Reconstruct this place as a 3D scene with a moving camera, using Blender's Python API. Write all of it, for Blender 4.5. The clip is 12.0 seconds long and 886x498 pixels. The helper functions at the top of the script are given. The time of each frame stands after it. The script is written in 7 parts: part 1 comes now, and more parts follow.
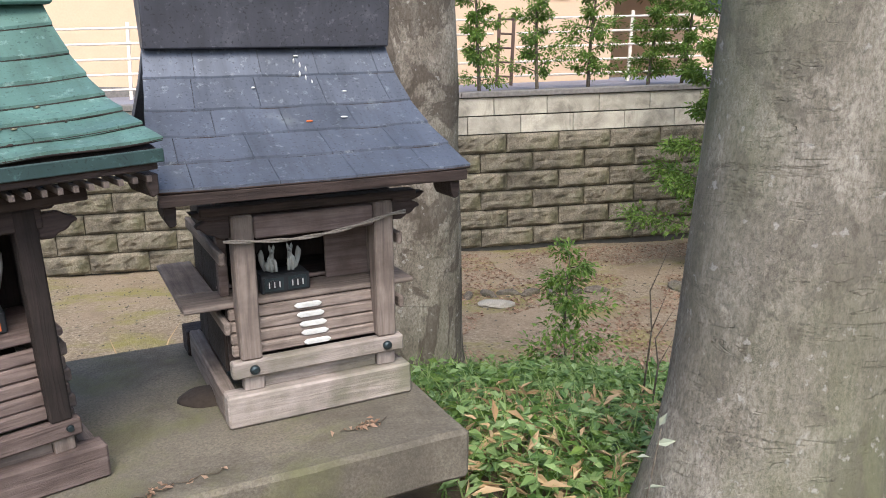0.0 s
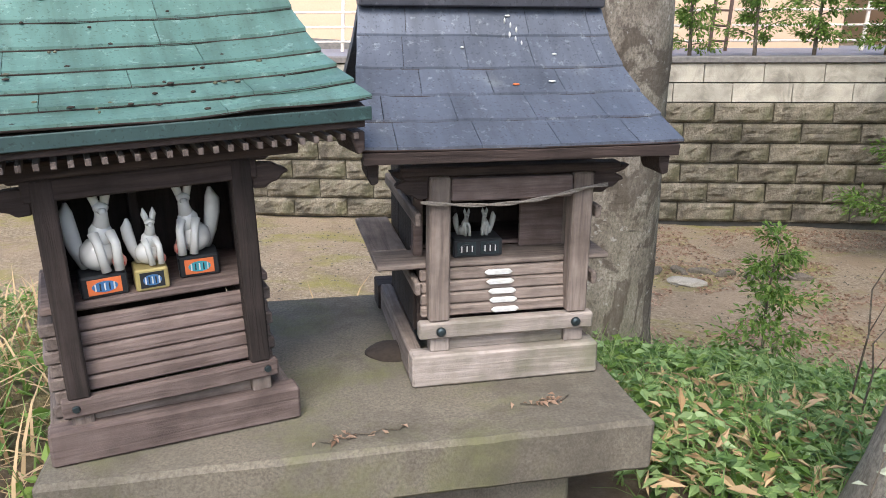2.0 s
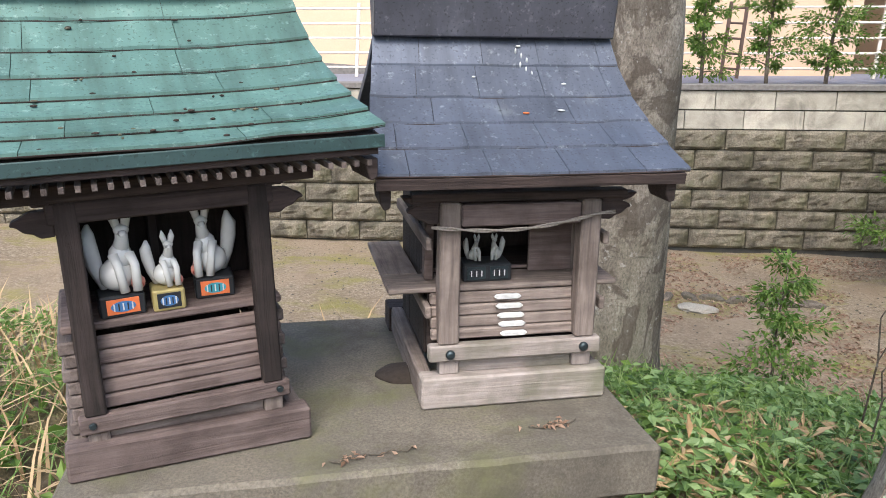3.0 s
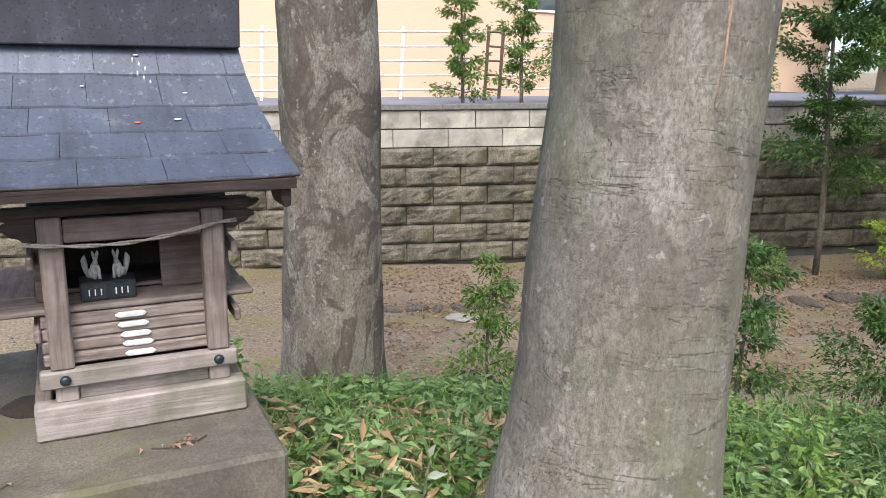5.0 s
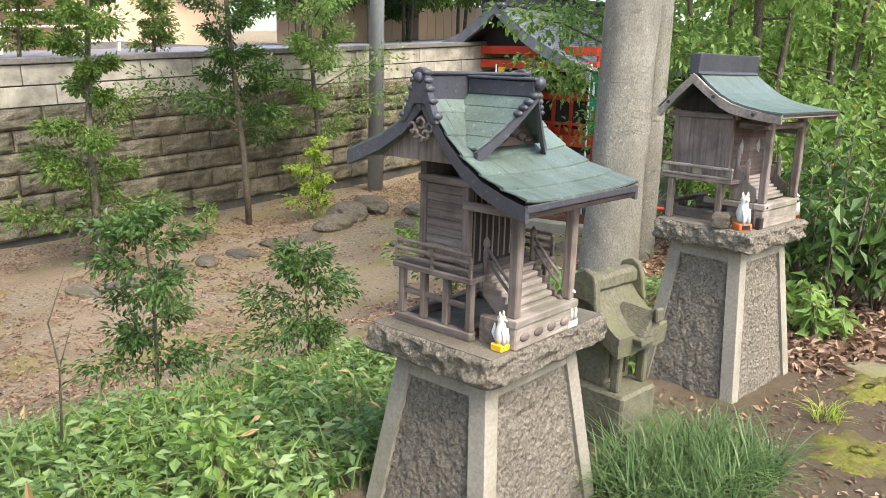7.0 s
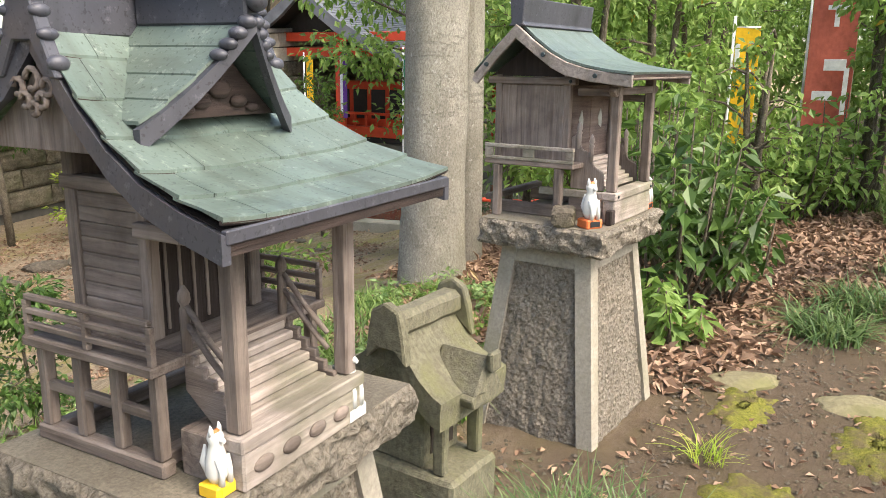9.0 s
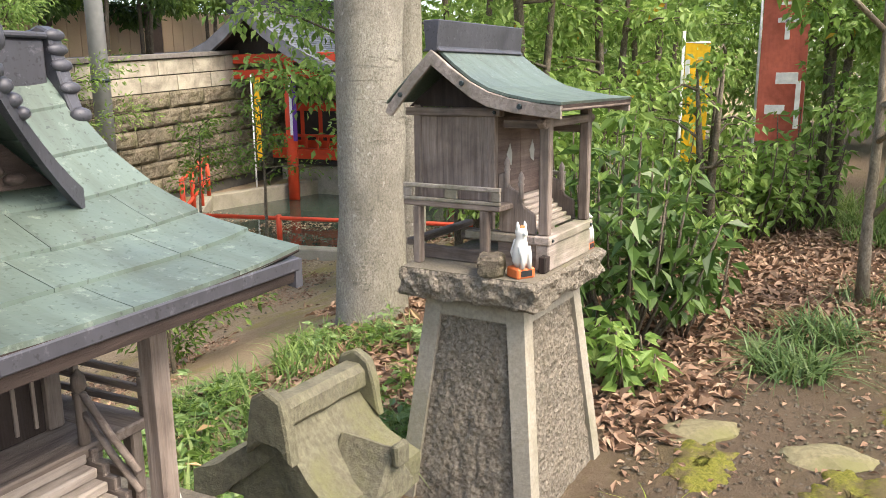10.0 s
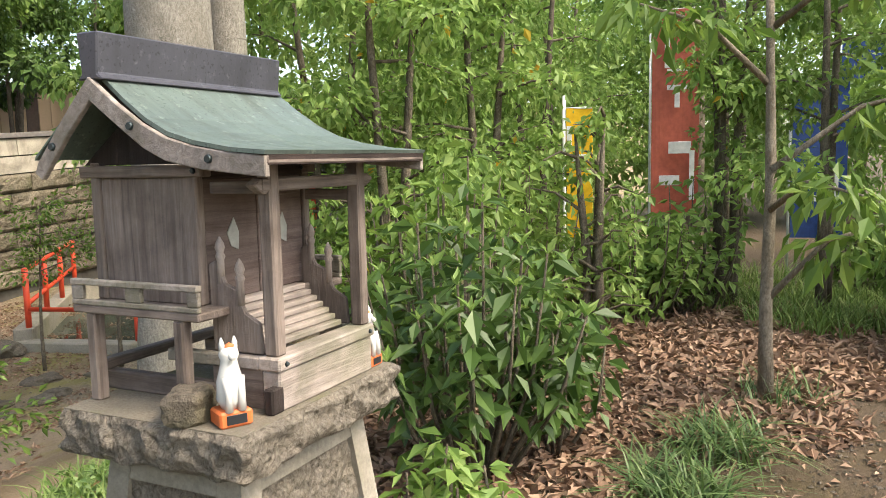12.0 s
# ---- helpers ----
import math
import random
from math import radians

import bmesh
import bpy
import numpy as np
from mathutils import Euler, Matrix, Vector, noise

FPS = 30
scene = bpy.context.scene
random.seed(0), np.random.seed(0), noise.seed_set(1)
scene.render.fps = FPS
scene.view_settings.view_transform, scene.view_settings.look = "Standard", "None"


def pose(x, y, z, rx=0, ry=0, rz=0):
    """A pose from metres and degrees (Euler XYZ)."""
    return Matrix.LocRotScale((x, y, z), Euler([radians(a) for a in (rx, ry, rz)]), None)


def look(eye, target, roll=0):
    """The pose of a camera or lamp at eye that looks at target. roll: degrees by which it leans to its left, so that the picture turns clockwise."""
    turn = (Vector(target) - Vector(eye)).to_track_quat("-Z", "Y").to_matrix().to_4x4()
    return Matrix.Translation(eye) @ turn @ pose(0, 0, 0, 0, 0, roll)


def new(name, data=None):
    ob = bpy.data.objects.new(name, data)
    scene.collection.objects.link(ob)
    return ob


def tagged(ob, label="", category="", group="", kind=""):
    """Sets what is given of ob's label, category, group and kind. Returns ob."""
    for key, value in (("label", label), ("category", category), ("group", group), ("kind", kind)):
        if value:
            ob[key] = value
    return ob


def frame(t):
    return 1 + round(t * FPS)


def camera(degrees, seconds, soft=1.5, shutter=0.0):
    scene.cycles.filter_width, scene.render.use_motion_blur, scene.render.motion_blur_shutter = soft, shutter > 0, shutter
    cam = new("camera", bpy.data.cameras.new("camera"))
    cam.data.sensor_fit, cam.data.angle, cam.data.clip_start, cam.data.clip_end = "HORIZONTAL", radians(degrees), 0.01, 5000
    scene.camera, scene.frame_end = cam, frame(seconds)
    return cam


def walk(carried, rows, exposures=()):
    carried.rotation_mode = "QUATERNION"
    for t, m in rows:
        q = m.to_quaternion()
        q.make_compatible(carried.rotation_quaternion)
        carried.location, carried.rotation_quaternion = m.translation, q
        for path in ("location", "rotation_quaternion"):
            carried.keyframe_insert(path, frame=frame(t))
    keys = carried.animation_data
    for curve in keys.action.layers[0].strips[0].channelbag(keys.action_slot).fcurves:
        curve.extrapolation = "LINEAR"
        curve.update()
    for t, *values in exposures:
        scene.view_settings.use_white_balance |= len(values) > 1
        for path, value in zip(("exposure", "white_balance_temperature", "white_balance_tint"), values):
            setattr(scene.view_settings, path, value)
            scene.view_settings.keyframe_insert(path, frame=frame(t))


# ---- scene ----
cam = camera(58.3, 12.0, 0.75)
PATH = [
    (0, (-0.17, -0.306, 1.634), (0.168, 1.612, 1.177), 1.8),
    (0.5, (-0.147, -0.278, 1.622), (0.011, 1.65, 1.113), 2.2),
    (1, (-0.171, -0.245, 1.61), (-0.141, 1.676, 1.055), 2.6),
    (1.5, (-0.166, -0.241, 1.609), (-0.228, 1.676, 1.045), 2.9),
    (2, (-0.193, -0.234, 1.641), (-0.313, 1.678, 1.069), 3.3),
    (2.5, (-0.211, -0.25, 1.661), (-0.366, 1.667, 1.11), 3.6),
    (4.5, (0.137, -0.309, 1.619), (0.196, 1.641, 1.176), 3.6),
    (5, (0.313, -0.28, 1.637), (0.625, 1.648, 1.208), 3.4),
    (5.5, (0.472, -0.07, 1.648), (1.202, 1.743, 1.225), 3.1),
    (6, (0.58, 0.035, 1.63), (1.715, 1.63, 1.218), 2.3),
    (6.5, (0.73, 0.111, 1.546), (2.093, 1.508, 1.106), 1.9),
    (7, (0.968, 0.21, 1.515), (2.407, 1.522, 1.056), 1.8),
    (7.5, (1.187, 0.355, 1.496), (2.707, 1.567, 1.03), 1.0),
    (7.7, (1.262, 0.386, 1.487), (2.812, 1.563, 1.028), 1.4),
    (9.5, (2.111, 0.732, 1.351), (3.825, 1.656, 0.895), -0.1),
    (10, (2.286, 0.713, 1.414), (4.02, 1.617, 0.993), -0.5),
    (10.5, (2.505, 0.757, 1.337), (4.257, 1.648, 0.968), -0.7),
    (11, (2.721, 0.803, 1.328), (4.498, 1.664, 1.014), -0.7),
    (11.5, (3.012, 0.77, 1.315), (4.823, 1.58, 1.059), -0.9),
    (12, (3.265, 0.636, 1.322), (5.105, 1.385, 1.095), -1.2),
]
walk(cam, [(t, look(eye, target, roll)) for t, eye, target, roll in PATH],
     [(0, 1.33, 6200, 9), (2.5, 1.46, 6150, 9), (5.5, 1.42, 6050, 10), (6.5, 1.74, 6350, 7), (7.5, 1.98, 6750, 7), (10.5, 1.94, 7150, 10), (12, 1.84, 7200, 8)])

# ---- light ----
SUN = (52, 186)  # elevation, heading in degrees
world = bpy.data.worlds.new("sky")
scene.world = world
world.use_nodes = True
wn = world.node_tree.nodes
sky = wn.new("ShaderNodeTexSky")
sky.sky_type, sky.sun_disc = "NISHITA", False
sky.sun_elevation, sky.sun_rotation = radians(SUN[0]), radians(SUN[1])
sky.air_density, sky.dust_density, sky.ozone_density = 1.0, 3.0, 1.0
world.node_tree.links.new(sky.outputs[0], wn["Background"].inputs[0])
wn["Background"].inputs[1].default_value = 0.15
sun = new("sun", bpy.data.lights.new("sun", "SUN"))
sun.data.energy, sun.data.angle, sun.data.color = 1.3, radians(30), (1.0, 0.95, 0.88)
sun.matrix_world = look((0, 0, 20), (-20 * math.sin(radians(SUN[1])) / math.tan(radians(SUN[0])), -20 * math.cos(radians(SUN[1])) / math.tan(radians(SUN[0])), 0))


# ---- materials ----
def ramp(nt, fac, stops):
    n = nt.nodes.new("ShaderNodeValToRGB")
    e = n.color_ramp.elements
    e[0].position, e[0].color = stops[0][0], (*stops[0][1], 1)
    e[1].position, e[1].color = stops[-1][0], (*stops[-1][1], 1)
    for p, c in stops[1:-1]:
        k = e.new(p)
        k.color = (*c, 1)
    nt.links.new(fac, n.inputs[0])
    return n.outputs[0]


def noise_at(nt, scale, detail=6.0, rough=0.6, stretch=(1, 1, 1), distort=0.0, coord="Object"):
    tc = nt.nodes.new("ShaderNodeTexCoord")
    mp = nt.nodes.new("ShaderNodeMapping")
    mp.inputs["Scale"].default_value = stretch
    nt.links.new(nt.nodes.new("ShaderNodeNewGeometry").outputs["Position"] if coord == "World" else tc.outputs[coord], mp.inputs[0])
    n = nt.nodes.new("ShaderNodeTexNoise")
    n.inputs["Scale"].default_value, n.inputs["Detail"].default_value = scale, detail
    n.inputs["Roughness"].default_value, n.inputs["Distortion"].default_value = rough, distort
    nt.links.new(mp.outputs[0], n.inputs["Vector"])
    return n.outputs[0]


def blend(nt, fac, a, b, mode="MIX"):
    m = nt.nodes.new("ShaderNodeMix")
    m.data_type, m.blend_type = "RGBA", mode
    for s, v in ((m.inputs[0], fac), (m.inputs[6], a), (m.inputs[7], b)):
        if isinstance(v, (int, float)):
            s.default_value = v
        elif isinstance(v, tuple):
            s.default_value = (*v, 1)
        else:
            nt.links.new(v, s)
    return m.outputs[2]


def maths(nt, op, a, b=0.0):
    m = nt.nodes.new("ShaderNodeMath")
    m.operation = op
    for s, v in zip(m.inputs, (a, b)):
        if isinstance(v, (int, float)):
            s.default_value = v
        else:
            nt.links.new(v, s)
    return m.outputs[0]


def material(name, rough=0.7, metal=0.0, spec=0.4):
    m = bpy.data.materials.new(name)
    m.use_nodes = True
    b = m.node_tree.nodes["Principled BSDF"]
    b.inputs["Roughness"].default_value, b.inputs["Metallic"].default_value = rough, metal
    b.inputs["Specular IOR Level"].default_value = spec
    return m, m.node_tree, b


def bump(nt, b, height, strength=0.4, dist=0.01):
    n = nt.nodes.new("ShaderNodeBump")
    n.inputs["Strength"].default_value, n.inputs["Distance"].default_value = strength, dist
    nt.links.new(height, n.inputs["Height"])
    nt.links.new(n.outputs[0], b.inputs["Normal"])


def shift(nt, col, amount=0.3, island=False):
    """Brightness varied piece by piece."""
    if island:
        r = nt.nodes.new("ShaderNodeNewGeometry").outputs["Random Per Island"]
    else:
        r = nt.nodes.new("ShaderNodeObjectInfo").outputs["Random"]
    h = nt.nodes.new("ShaderNodeHueSaturation")
    nt.links.new(maths(nt, "ADD", maths(nt, "MULTIPLY", r, amount), 1 - amount / 2), h.inputs["Value"])
    nt.links.new(col, h.inputs["Color"])
    return h.outputs[0]


def plain(name, col, rough=0.6, metal=0.0, vary=0.25, scale=14.0, bumpy=0.1, spec=0.4):
    m, nt, b = material(name, rough, metal, spec)
    f = noise_at(nt, scale, 8)
    lo, hi = tuple(c * (1 - vary) for c in col), tuple(min(1, c * (1 + vary)) for c in col)
    c = ramp(nt, f, [(0.3, lo), (0.7, hi)])
    c = blend(nt, maths(nt, "MULTIPLY", noise_at(nt, scale * 0.12, 3), 0.5), c, tuple(v * 0.75 for v in col))
    nt.links.new(c, b.inputs["Base Color"])
    bump(nt, b, f, bumpy, 0.004)
    return m


def wood(name, lo, hi, stretch, green=0.0):
    m, nt, b = material(name, 0.82, 0, 0.25)
    grain = noise_at(nt, 60, 10, 0.65, stretch, 0.6)
    c = ramp(nt, grain, [(0.28, lo), (0.5, tuple((a + d) / 2 for a, d in zip(lo, hi))), (0.74, hi)])
    c = blend(nt, ramp(nt, noise_at(nt, 7, 5), [(0.42, (0, 0, 0)), (0.7, (0.65, 0.65, 0.65))]), c, tuple(v * 0.5 for v in lo))
    if green:
        c = blend(nt, ramp(nt, noise_at(nt, 3.5, 4), [(0.45, (0, 0, 0)), (0.7, (green, green, green))]), c, (0.13, 0.14, 0.07))
    nt.links.new(shift(nt, c, 0.3), b.inputs["Base Color"])
    bump(nt, b, grain, 0.7, 0.007)
    return m


GREY, PALE = (0.095, 0.072, 0.06), (0.285, 0.23, 0.195)
wood_x = wood("weathered_wood_across", GREY, PALE, (0.06, 1, 1))
wood_y = wood("weathered_wood_along", GREY, PALE, (1, 0.06, 1))
wood_z = wood("weathered_wood_upright", GREY, PALE, (1, 1, 0.06))
pale_x = wood("pale_wood_across", (0.20, 0.165, 0.14), (0.42, 0.36, 0.32), (0.06, 1, 1), 0.5)
pale_z = wood("pale_wood_upright", (0.20, 0.16, 0.135), (0.40, 0.34, 0.30), (1, 1, 0.06))
# Dark old wood; shade under eaves and inside is put into its colour too.
dark_x = wood("dark_and_shaded_wood_across", (0.020, 0.015, 0.013), (0.075, 0.052, 0.045), (0.06, 1, 1))
dark_z = wood("dark_and_shaded_wood_upright", (0.016, 0.012, 0.010), (0.048, 0.035, 0.031), (1, 1, 0.06))
umber_y = wood("umber_wood_along", (0.075, 0.056, 0.048), (0.20, 0.16, 0.14), (1, 0.06, 1))
umber_x = wood("umber_wood_across", (0.085, 0.058, 0.05), (0.21, 0.16, 0.14), (0.06, 1, 1))


def sheet(name, base, spots, dark, stains=0.5, metal=0.15):
    m, nt, b = material(name, 0.5, metal, 0.45)
    f = noise_at(nt, 9, 8, 0.62)
    c = ramp(nt, f, [(0.3, tuple(v * 0.78 for v in base)), (0.62, base), (0.8, spots)])
    run = ramp(nt, noise_at(nt, 22, 7, 0.6, (1, 0.16, 0.16)), [(0.46, (0, 0, 0)), (0.72, (stains, stains, stains))])
    c = blend(nt, run, c, dark)
    c = blend(nt, ramp(nt, noise_at(nt, 130, 2, 0.5), [(0.60, (0, 0, 0)), (0.68, (0.75, 0.75, 0.75))]), c, tuple(v * 0.4 for v in base))
    c = blend(nt, ramp(nt, noise_at(nt, 42, 6, 0.7), [(0.58, (0, 0, 0)), (0.72, (0.6, 0.6, 0.6))]), c, tuple(min(1, v * 1.5) for v in spots))
    nt.links.new(shift(nt, c, 0.22), b.inputs["Base Color"])
    nt.links.new(ramp(nt, f, [(0.3, (0.36, 0.36, 0.36)), (0.7, (0.62, 0.62, 0.62))]), b.inputs["Roughness"])
    bump(nt, b, noise_at(nt, 16, 4), 0.25, 0.006)
    return m


copper = sheet("green_copper", (0.095, 0.178, 0.15), (0.19, 0.265, 0.235), (0.045, 0.075, 0.06), 0.75)
black_copper = sheet("dark_copper", (0.088, 0.100, 0.130), (0.19, 0.205, 0.22), (0.040, 0.044, 0.054), 0.6, 0.2)
grey_copper = sheet("grey_green_copper", (0.125, 0.165, 0.142), (0.215, 0.25, 0.21), (0.06, 0.07, 0.055), 0.75)
edge_copper = sheet("dark_edge_copper", (0.030, 0.058, 0.055), (0.06, 0.11, 0.10), (0.015, 0.025, 0.025))
lead = sheet("grey_lead", (0.065, 0.065, 0.078), (0.12, 0.12, 0.135), (0.03, 0.03, 0.035))


def stony(name, lo, hi, grit=90.0, moss=0.0, rough_relief=0.4, patch=(0.1, 0.1, 0.085), dist=0.006, stain=0.0):
    m, nt, b = material(name, 0.9, 0, 0.25)
    f = noise_at(nt, grit, 6, 0.7)
    c = ramp(nt, f, [(0.3, lo), (0.72, hi)])
    c = blend(nt, ramp(nt, noise_at(nt, 4.5, 8, 0.62), [(0.44, (0, 0, 0)), (0.7, (0.8, 0.8, 0.8))]), c, patch)
    if moss:
        c = blend(nt, ramp(nt, noise_at(nt, 2.2, 7, 0.65), [(0.48, (0, 0, 0)), (0.66, (moss, moss, moss))]), c, (0.15, 0.15, 0.06))
    if stain:
        c = blend(nt, ramp(nt, noise_at(nt, 2.4, 9, 0.7, (1, 1, 0.9), 0.6, "World"), [(0.47, (0, 0, 0)), (0.62, (stain, stain, stain))]), c, (0.05, 0.043, 0.034))
    nt.links.new(shift(nt, c, 0.26), b.inputs["Base Color"])
    bump(nt, b, f, rough_relief, dist)
    return m


concrete = stony("stained_concrete", (0.095, 0.081, 0.060), (0.225, 0.195, 0.150), 130, 0.8, 0.6, (0.115, 0.102, 0.08), 0.006, 0.5)
smooth_mortar = stony("smooth_mortar", (0.20, 0.178, 0.142), (0.33, 0.298, 0.245), 75, 0.35, 0.45, (0.17, 0.15, 0.115))
rock_block = stony("rock_faced_block", (0.17, 0.145, 0.105), (0.42, 0.36, 0.265), 45, 0.45, 1.0, (0.115, 0.098, 0.075), 0.06, 0.6)
plain_block = stony("plain_block", (0.36, 0.325, 0.26), (0.48, 0.435, 0.355), 60, 0.0, 0.25, (0.27, 0.245, 0.20), 0.006, 0.45)
mossy_stone = stony("mossy_stone", (0.075, 0.070, 0.048), (0.175, 0.162, 0.108), 55, 0.8, 0.6, (0.075, 0.066, 0.055), 0.012)
rock = stony("rock", (0.060, 0.050, 0.038), (0.20, 0.165, 0.125), 30, 0.35, 0.9, (0.055, 0.043, 0.032), 0.02)
flag_mat = stony("mossy_flagstone", (0.12, 0.105, 0.06), (0.24, 0.21, 0.125), 40, 0.8, 0.7, (0.13, 0.115, 0.05))


def pebbledash():
    m, nt, b = material("scraped_aggregate", 0.92, 0, 0.25)
    tc = nt.nodes.new("ShaderNodeTexCoord")
    v = nt.nodes.new("ShaderNodeTexVoronoi")
    v.inputs["Scale"].default_value = 52
    nt.links.new(tc.outputs["Object"], v.inputs["Vector"])
    f = noise_at(nt, 48, 9, 0.75, (1, 1, 1), 1.6)
    c = ramp(nt, f, [(0.34, (0.035, 0.029, 0.022)), (0.48, (0.20, 0.172, 0.138)), (0.70, (0.38, 0.335, 0.275))])
    c = blend(nt, maths(nt, "MULTIPLY", noise_at(nt, 5, 4), 0.45), c, (0.27, 0.23, 0.17))
    nt.links.new(c, b.inputs["Base Color"])
    bump(nt, b, blend(nt, 0.5, v.outputs["Distance"], f), 1.0, 0.035)
    return m


aggregate = pebbledash()


def bark_mat(name, lo, hi, green=0.25, scale=6.0, cracks=0.8, blotch=0.5, pale=0.5):
    """Bark with blotches, fine grain, short level cracks and pale lichen."""
    m, nt, b = material(name, 0.92, 0, 0.2)
    f = noise_at(nt, scale, 12, 0.72, (1, 1, 0.45), 0.5)
    fine = noise_at(nt, 95, 8, 0.75, (1, 1, 0.6))
    c = ramp(nt, f, [(0.36, lo), (0.5, tuple((a + d) / 2 for a, d in zip(lo, hi))), (0.62, hi)])
    c = blend(nt, ramp(nt, fine, [(0.35, (0.75, 0.75, 0.75)), (0.58, (0, 0, 0))]), c, tuple(v * 0.42 for v in lo))
    c = blend(nt, ramp(nt, noise_at(nt, 1.5, 6, 0.6, (1, 1, 0.4)), [(0.42, (0, 0, 0)), (0.62, (green, green, green))]), c, (0.135, 0.135, 0.075))
    edge = noise_at(nt, 3.2, 10, 0.62, (1, 1, 0.7), 0.6)
    c = blend(nt, ramp(nt, edge, [(0.50, (0, 0, 0)), (0.53, (blotch, blotch, blotch)), (0.60, (blotch * 0.6,) * 3)]), c, tuple(v * 0.55 for v in lo))
    c = blend(nt, ramp(nt, noise_at(nt, 24, 4, 0.6), [(0.63, (0, 0, 0)), (0.70, (pale, pale, pale))]), c, (0.46, 0.44, 0.40))
    line = maths(nt, "ABSOLUTE", maths(nt, "SUBTRACT", noise_at(nt, 5, 5, 0.6, (0.55, 0.55, 3.6), 0.8), 0.5))
    keep = ramp(nt, noise_at(nt, 4, 4), [(0.46, (0, 0, 0)), (0.56, (cracks, cracks, cracks))])
    cut = blend(nt, 1.0, ramp(nt, line, [(0.0, (1, 1, 1)), (0.007, (0, 0, 0))]), keep, "MULTIPLY")
    c = blend(nt, cut, c, tuple(v * 0.5 for v in lo))
    nt.links.new(c, b.inputs["Base Color"])
    h = blend(nt, 0.5, f, fine)
    bump(nt, b, blend(nt, cut, blend(nt, 0.25, h, edge), (0, 0, 0)), 1.0, 0.022)
    return m


bark = bark_mat("mottled_bark", (0.14, 0.112, 0.085), (0.38, 0.335, 0.275), 0.35, 6.5, 0.3, 0.8)
smooth_bark = bark_mat("smooth_grey_bark", (0.20, 0.175, 0.135), (0.40, 0.36, 0.30), 0.9, 7.0, 0.45, 0.5)
grey_bark = bark_mat("pale_grey_bark", (0.22, 0.20, 0.165), (0.36, 0.335, 0.285), 0.3, 3.0, 0.5, 0.15)
twig_bark = bark_mat("twig_bark", (0.10, 0.078, 0.058), (0.22, 0.185, 0.14), 0.15, 18, 0, 0.2, 0.2)


def leaf_mat(name, cols, rough=0.45, thin=0.35):
    m, nt, b = material(name, rough, 0, 0.4)
    r = nt.nodes.new("ShaderNodeNewGeometry").outputs["Random Per Island"]
    c = ramp(nt, r, [(i / (len(cols) - 1), k) for i, k in enumerate(cols)])
    c = blend(nt, maths(nt, "MULTIPLY", noise_at(nt, 40, 3), 0.3), c, tuple(v * 0.6 for v in cols[0]))
    nt.links.new(c, b.inputs["Base Color"])
    t = nt.nodes.new("ShaderNodeBsdfTranslucent")
    nt.links.new(c, t.inputs[0])
    mix = nt.nodes.new("ShaderNodeMixShader")
    mix.inputs[0].default_value = thin
    nt.links.new(b.outputs[0], mix.inputs[1])
    nt.links.new(t.outputs[0], mix.inputs[2])
    nt.links.new(mix.outputs[0], nt.nodes["Material Output"].inputs[0])
    return m


leaf_weed = leaf_mat("weed_leaf", [(0.10, 0.18, 0.05), (0.19, 0.29, 0.09), (0.32, 0.43, 0.18)], 0.45, 0.35)
leaf_dark = leaf_mat("dark_green_leaf", [(0.045, 0.095, 0.02), (0.075, 0.14, 0.03), (0.115, 0.19, 0.045)], 0.4, 0.35)
leaf_mid = leaf_mat("green_leaf", [(0.08, 0.15, 0.025), (0.14, 0.235, 0.04), (0.23, 0.33, 0.07)], 0.45, 0.45)
leaf_light = leaf_mat("light_green_leaf", [(0.14, 0.24, 0.05), (0.23, 0.36, 0.085), (0.37, 0.49, 0.15)], 0.5, 0.5)
leaf_lime = leaf_mat("yellow_green_leaf", [(0.25, 0.38, 0.04), (0.38, 0.5, 0.06), (0.5, 0.55, 0.1)], 0.5, 0.45)
leaf_fall = leaf_mat("fallen_leaf", [(0.15, 0.085, 0.05), (0.29, 0.18, 0.115), (0.42, 0.29, 0.20), (0.22, 0.125, 0.08)], 0.8, 0.1)
leaf_tan = leaf_mat("dry_tan_leaf", [(0.34, 0.22, 0.11), (0.5, 0.36, 0.19), (0.42, 0.3, 0.17)], 0.75, 0.15)
leaf_gold = leaf_mat("yellow_leaf", [(0.5, 0.3, 0.03), (0.6, 0.42, 0.05)], 0.6, 0.3)
grass_mat = leaf_mat("grass_blade", [(0.09, 0.16, 0.035), (0.18, 0.28, 0.065), (0.32, 0.40, 0.14)], 0.5, 0.4)
lily_mat = leaf_mat("dark_grass_blade", [(0.05, 0.10, 0.03), (0.10, 0.165, 0.05), (0.18, 0.25, 0.09)], 0.45, 0.3)

white_glaze = plain("white_ceramic", (0.60, 0.59, 0.55), 0.22, 0, 0.08, 20, 0.03, 0.6)
dull_white = plain("aged_white_ceramic", (0.34, 0.34, 0.31), 0.5, 0, 0.25, 40, 0.1)
black_paint = plain("black_lacquer", (0.02, 0.022, 0.025), 0.35)
orange_paint = plain("orange_paint", (0.62, 0.15, 0.045), 0.5, 0, 0.2, 30)
blue_paint = plain("blue_paint", (0.055, 0.15, 0.32), 0.45)
teal_paint = plain("teal_paint", (0.05, 0.27, 0.33), 0.45)
gold_paint = plain("dull_gold_paint", (0.42, 0.34, 0.14), 0.4, 0.3)
yellow_paint = plain("yellow_paint", (0.75, 0.46, 0.03), 0.45)
red_dab = plain("red_glaze", (0.42, 0.05, 0.035), 0.35)
pink_glaze = plain("pink_glaze", (0.55, 0.22, 0.17), 0.4)
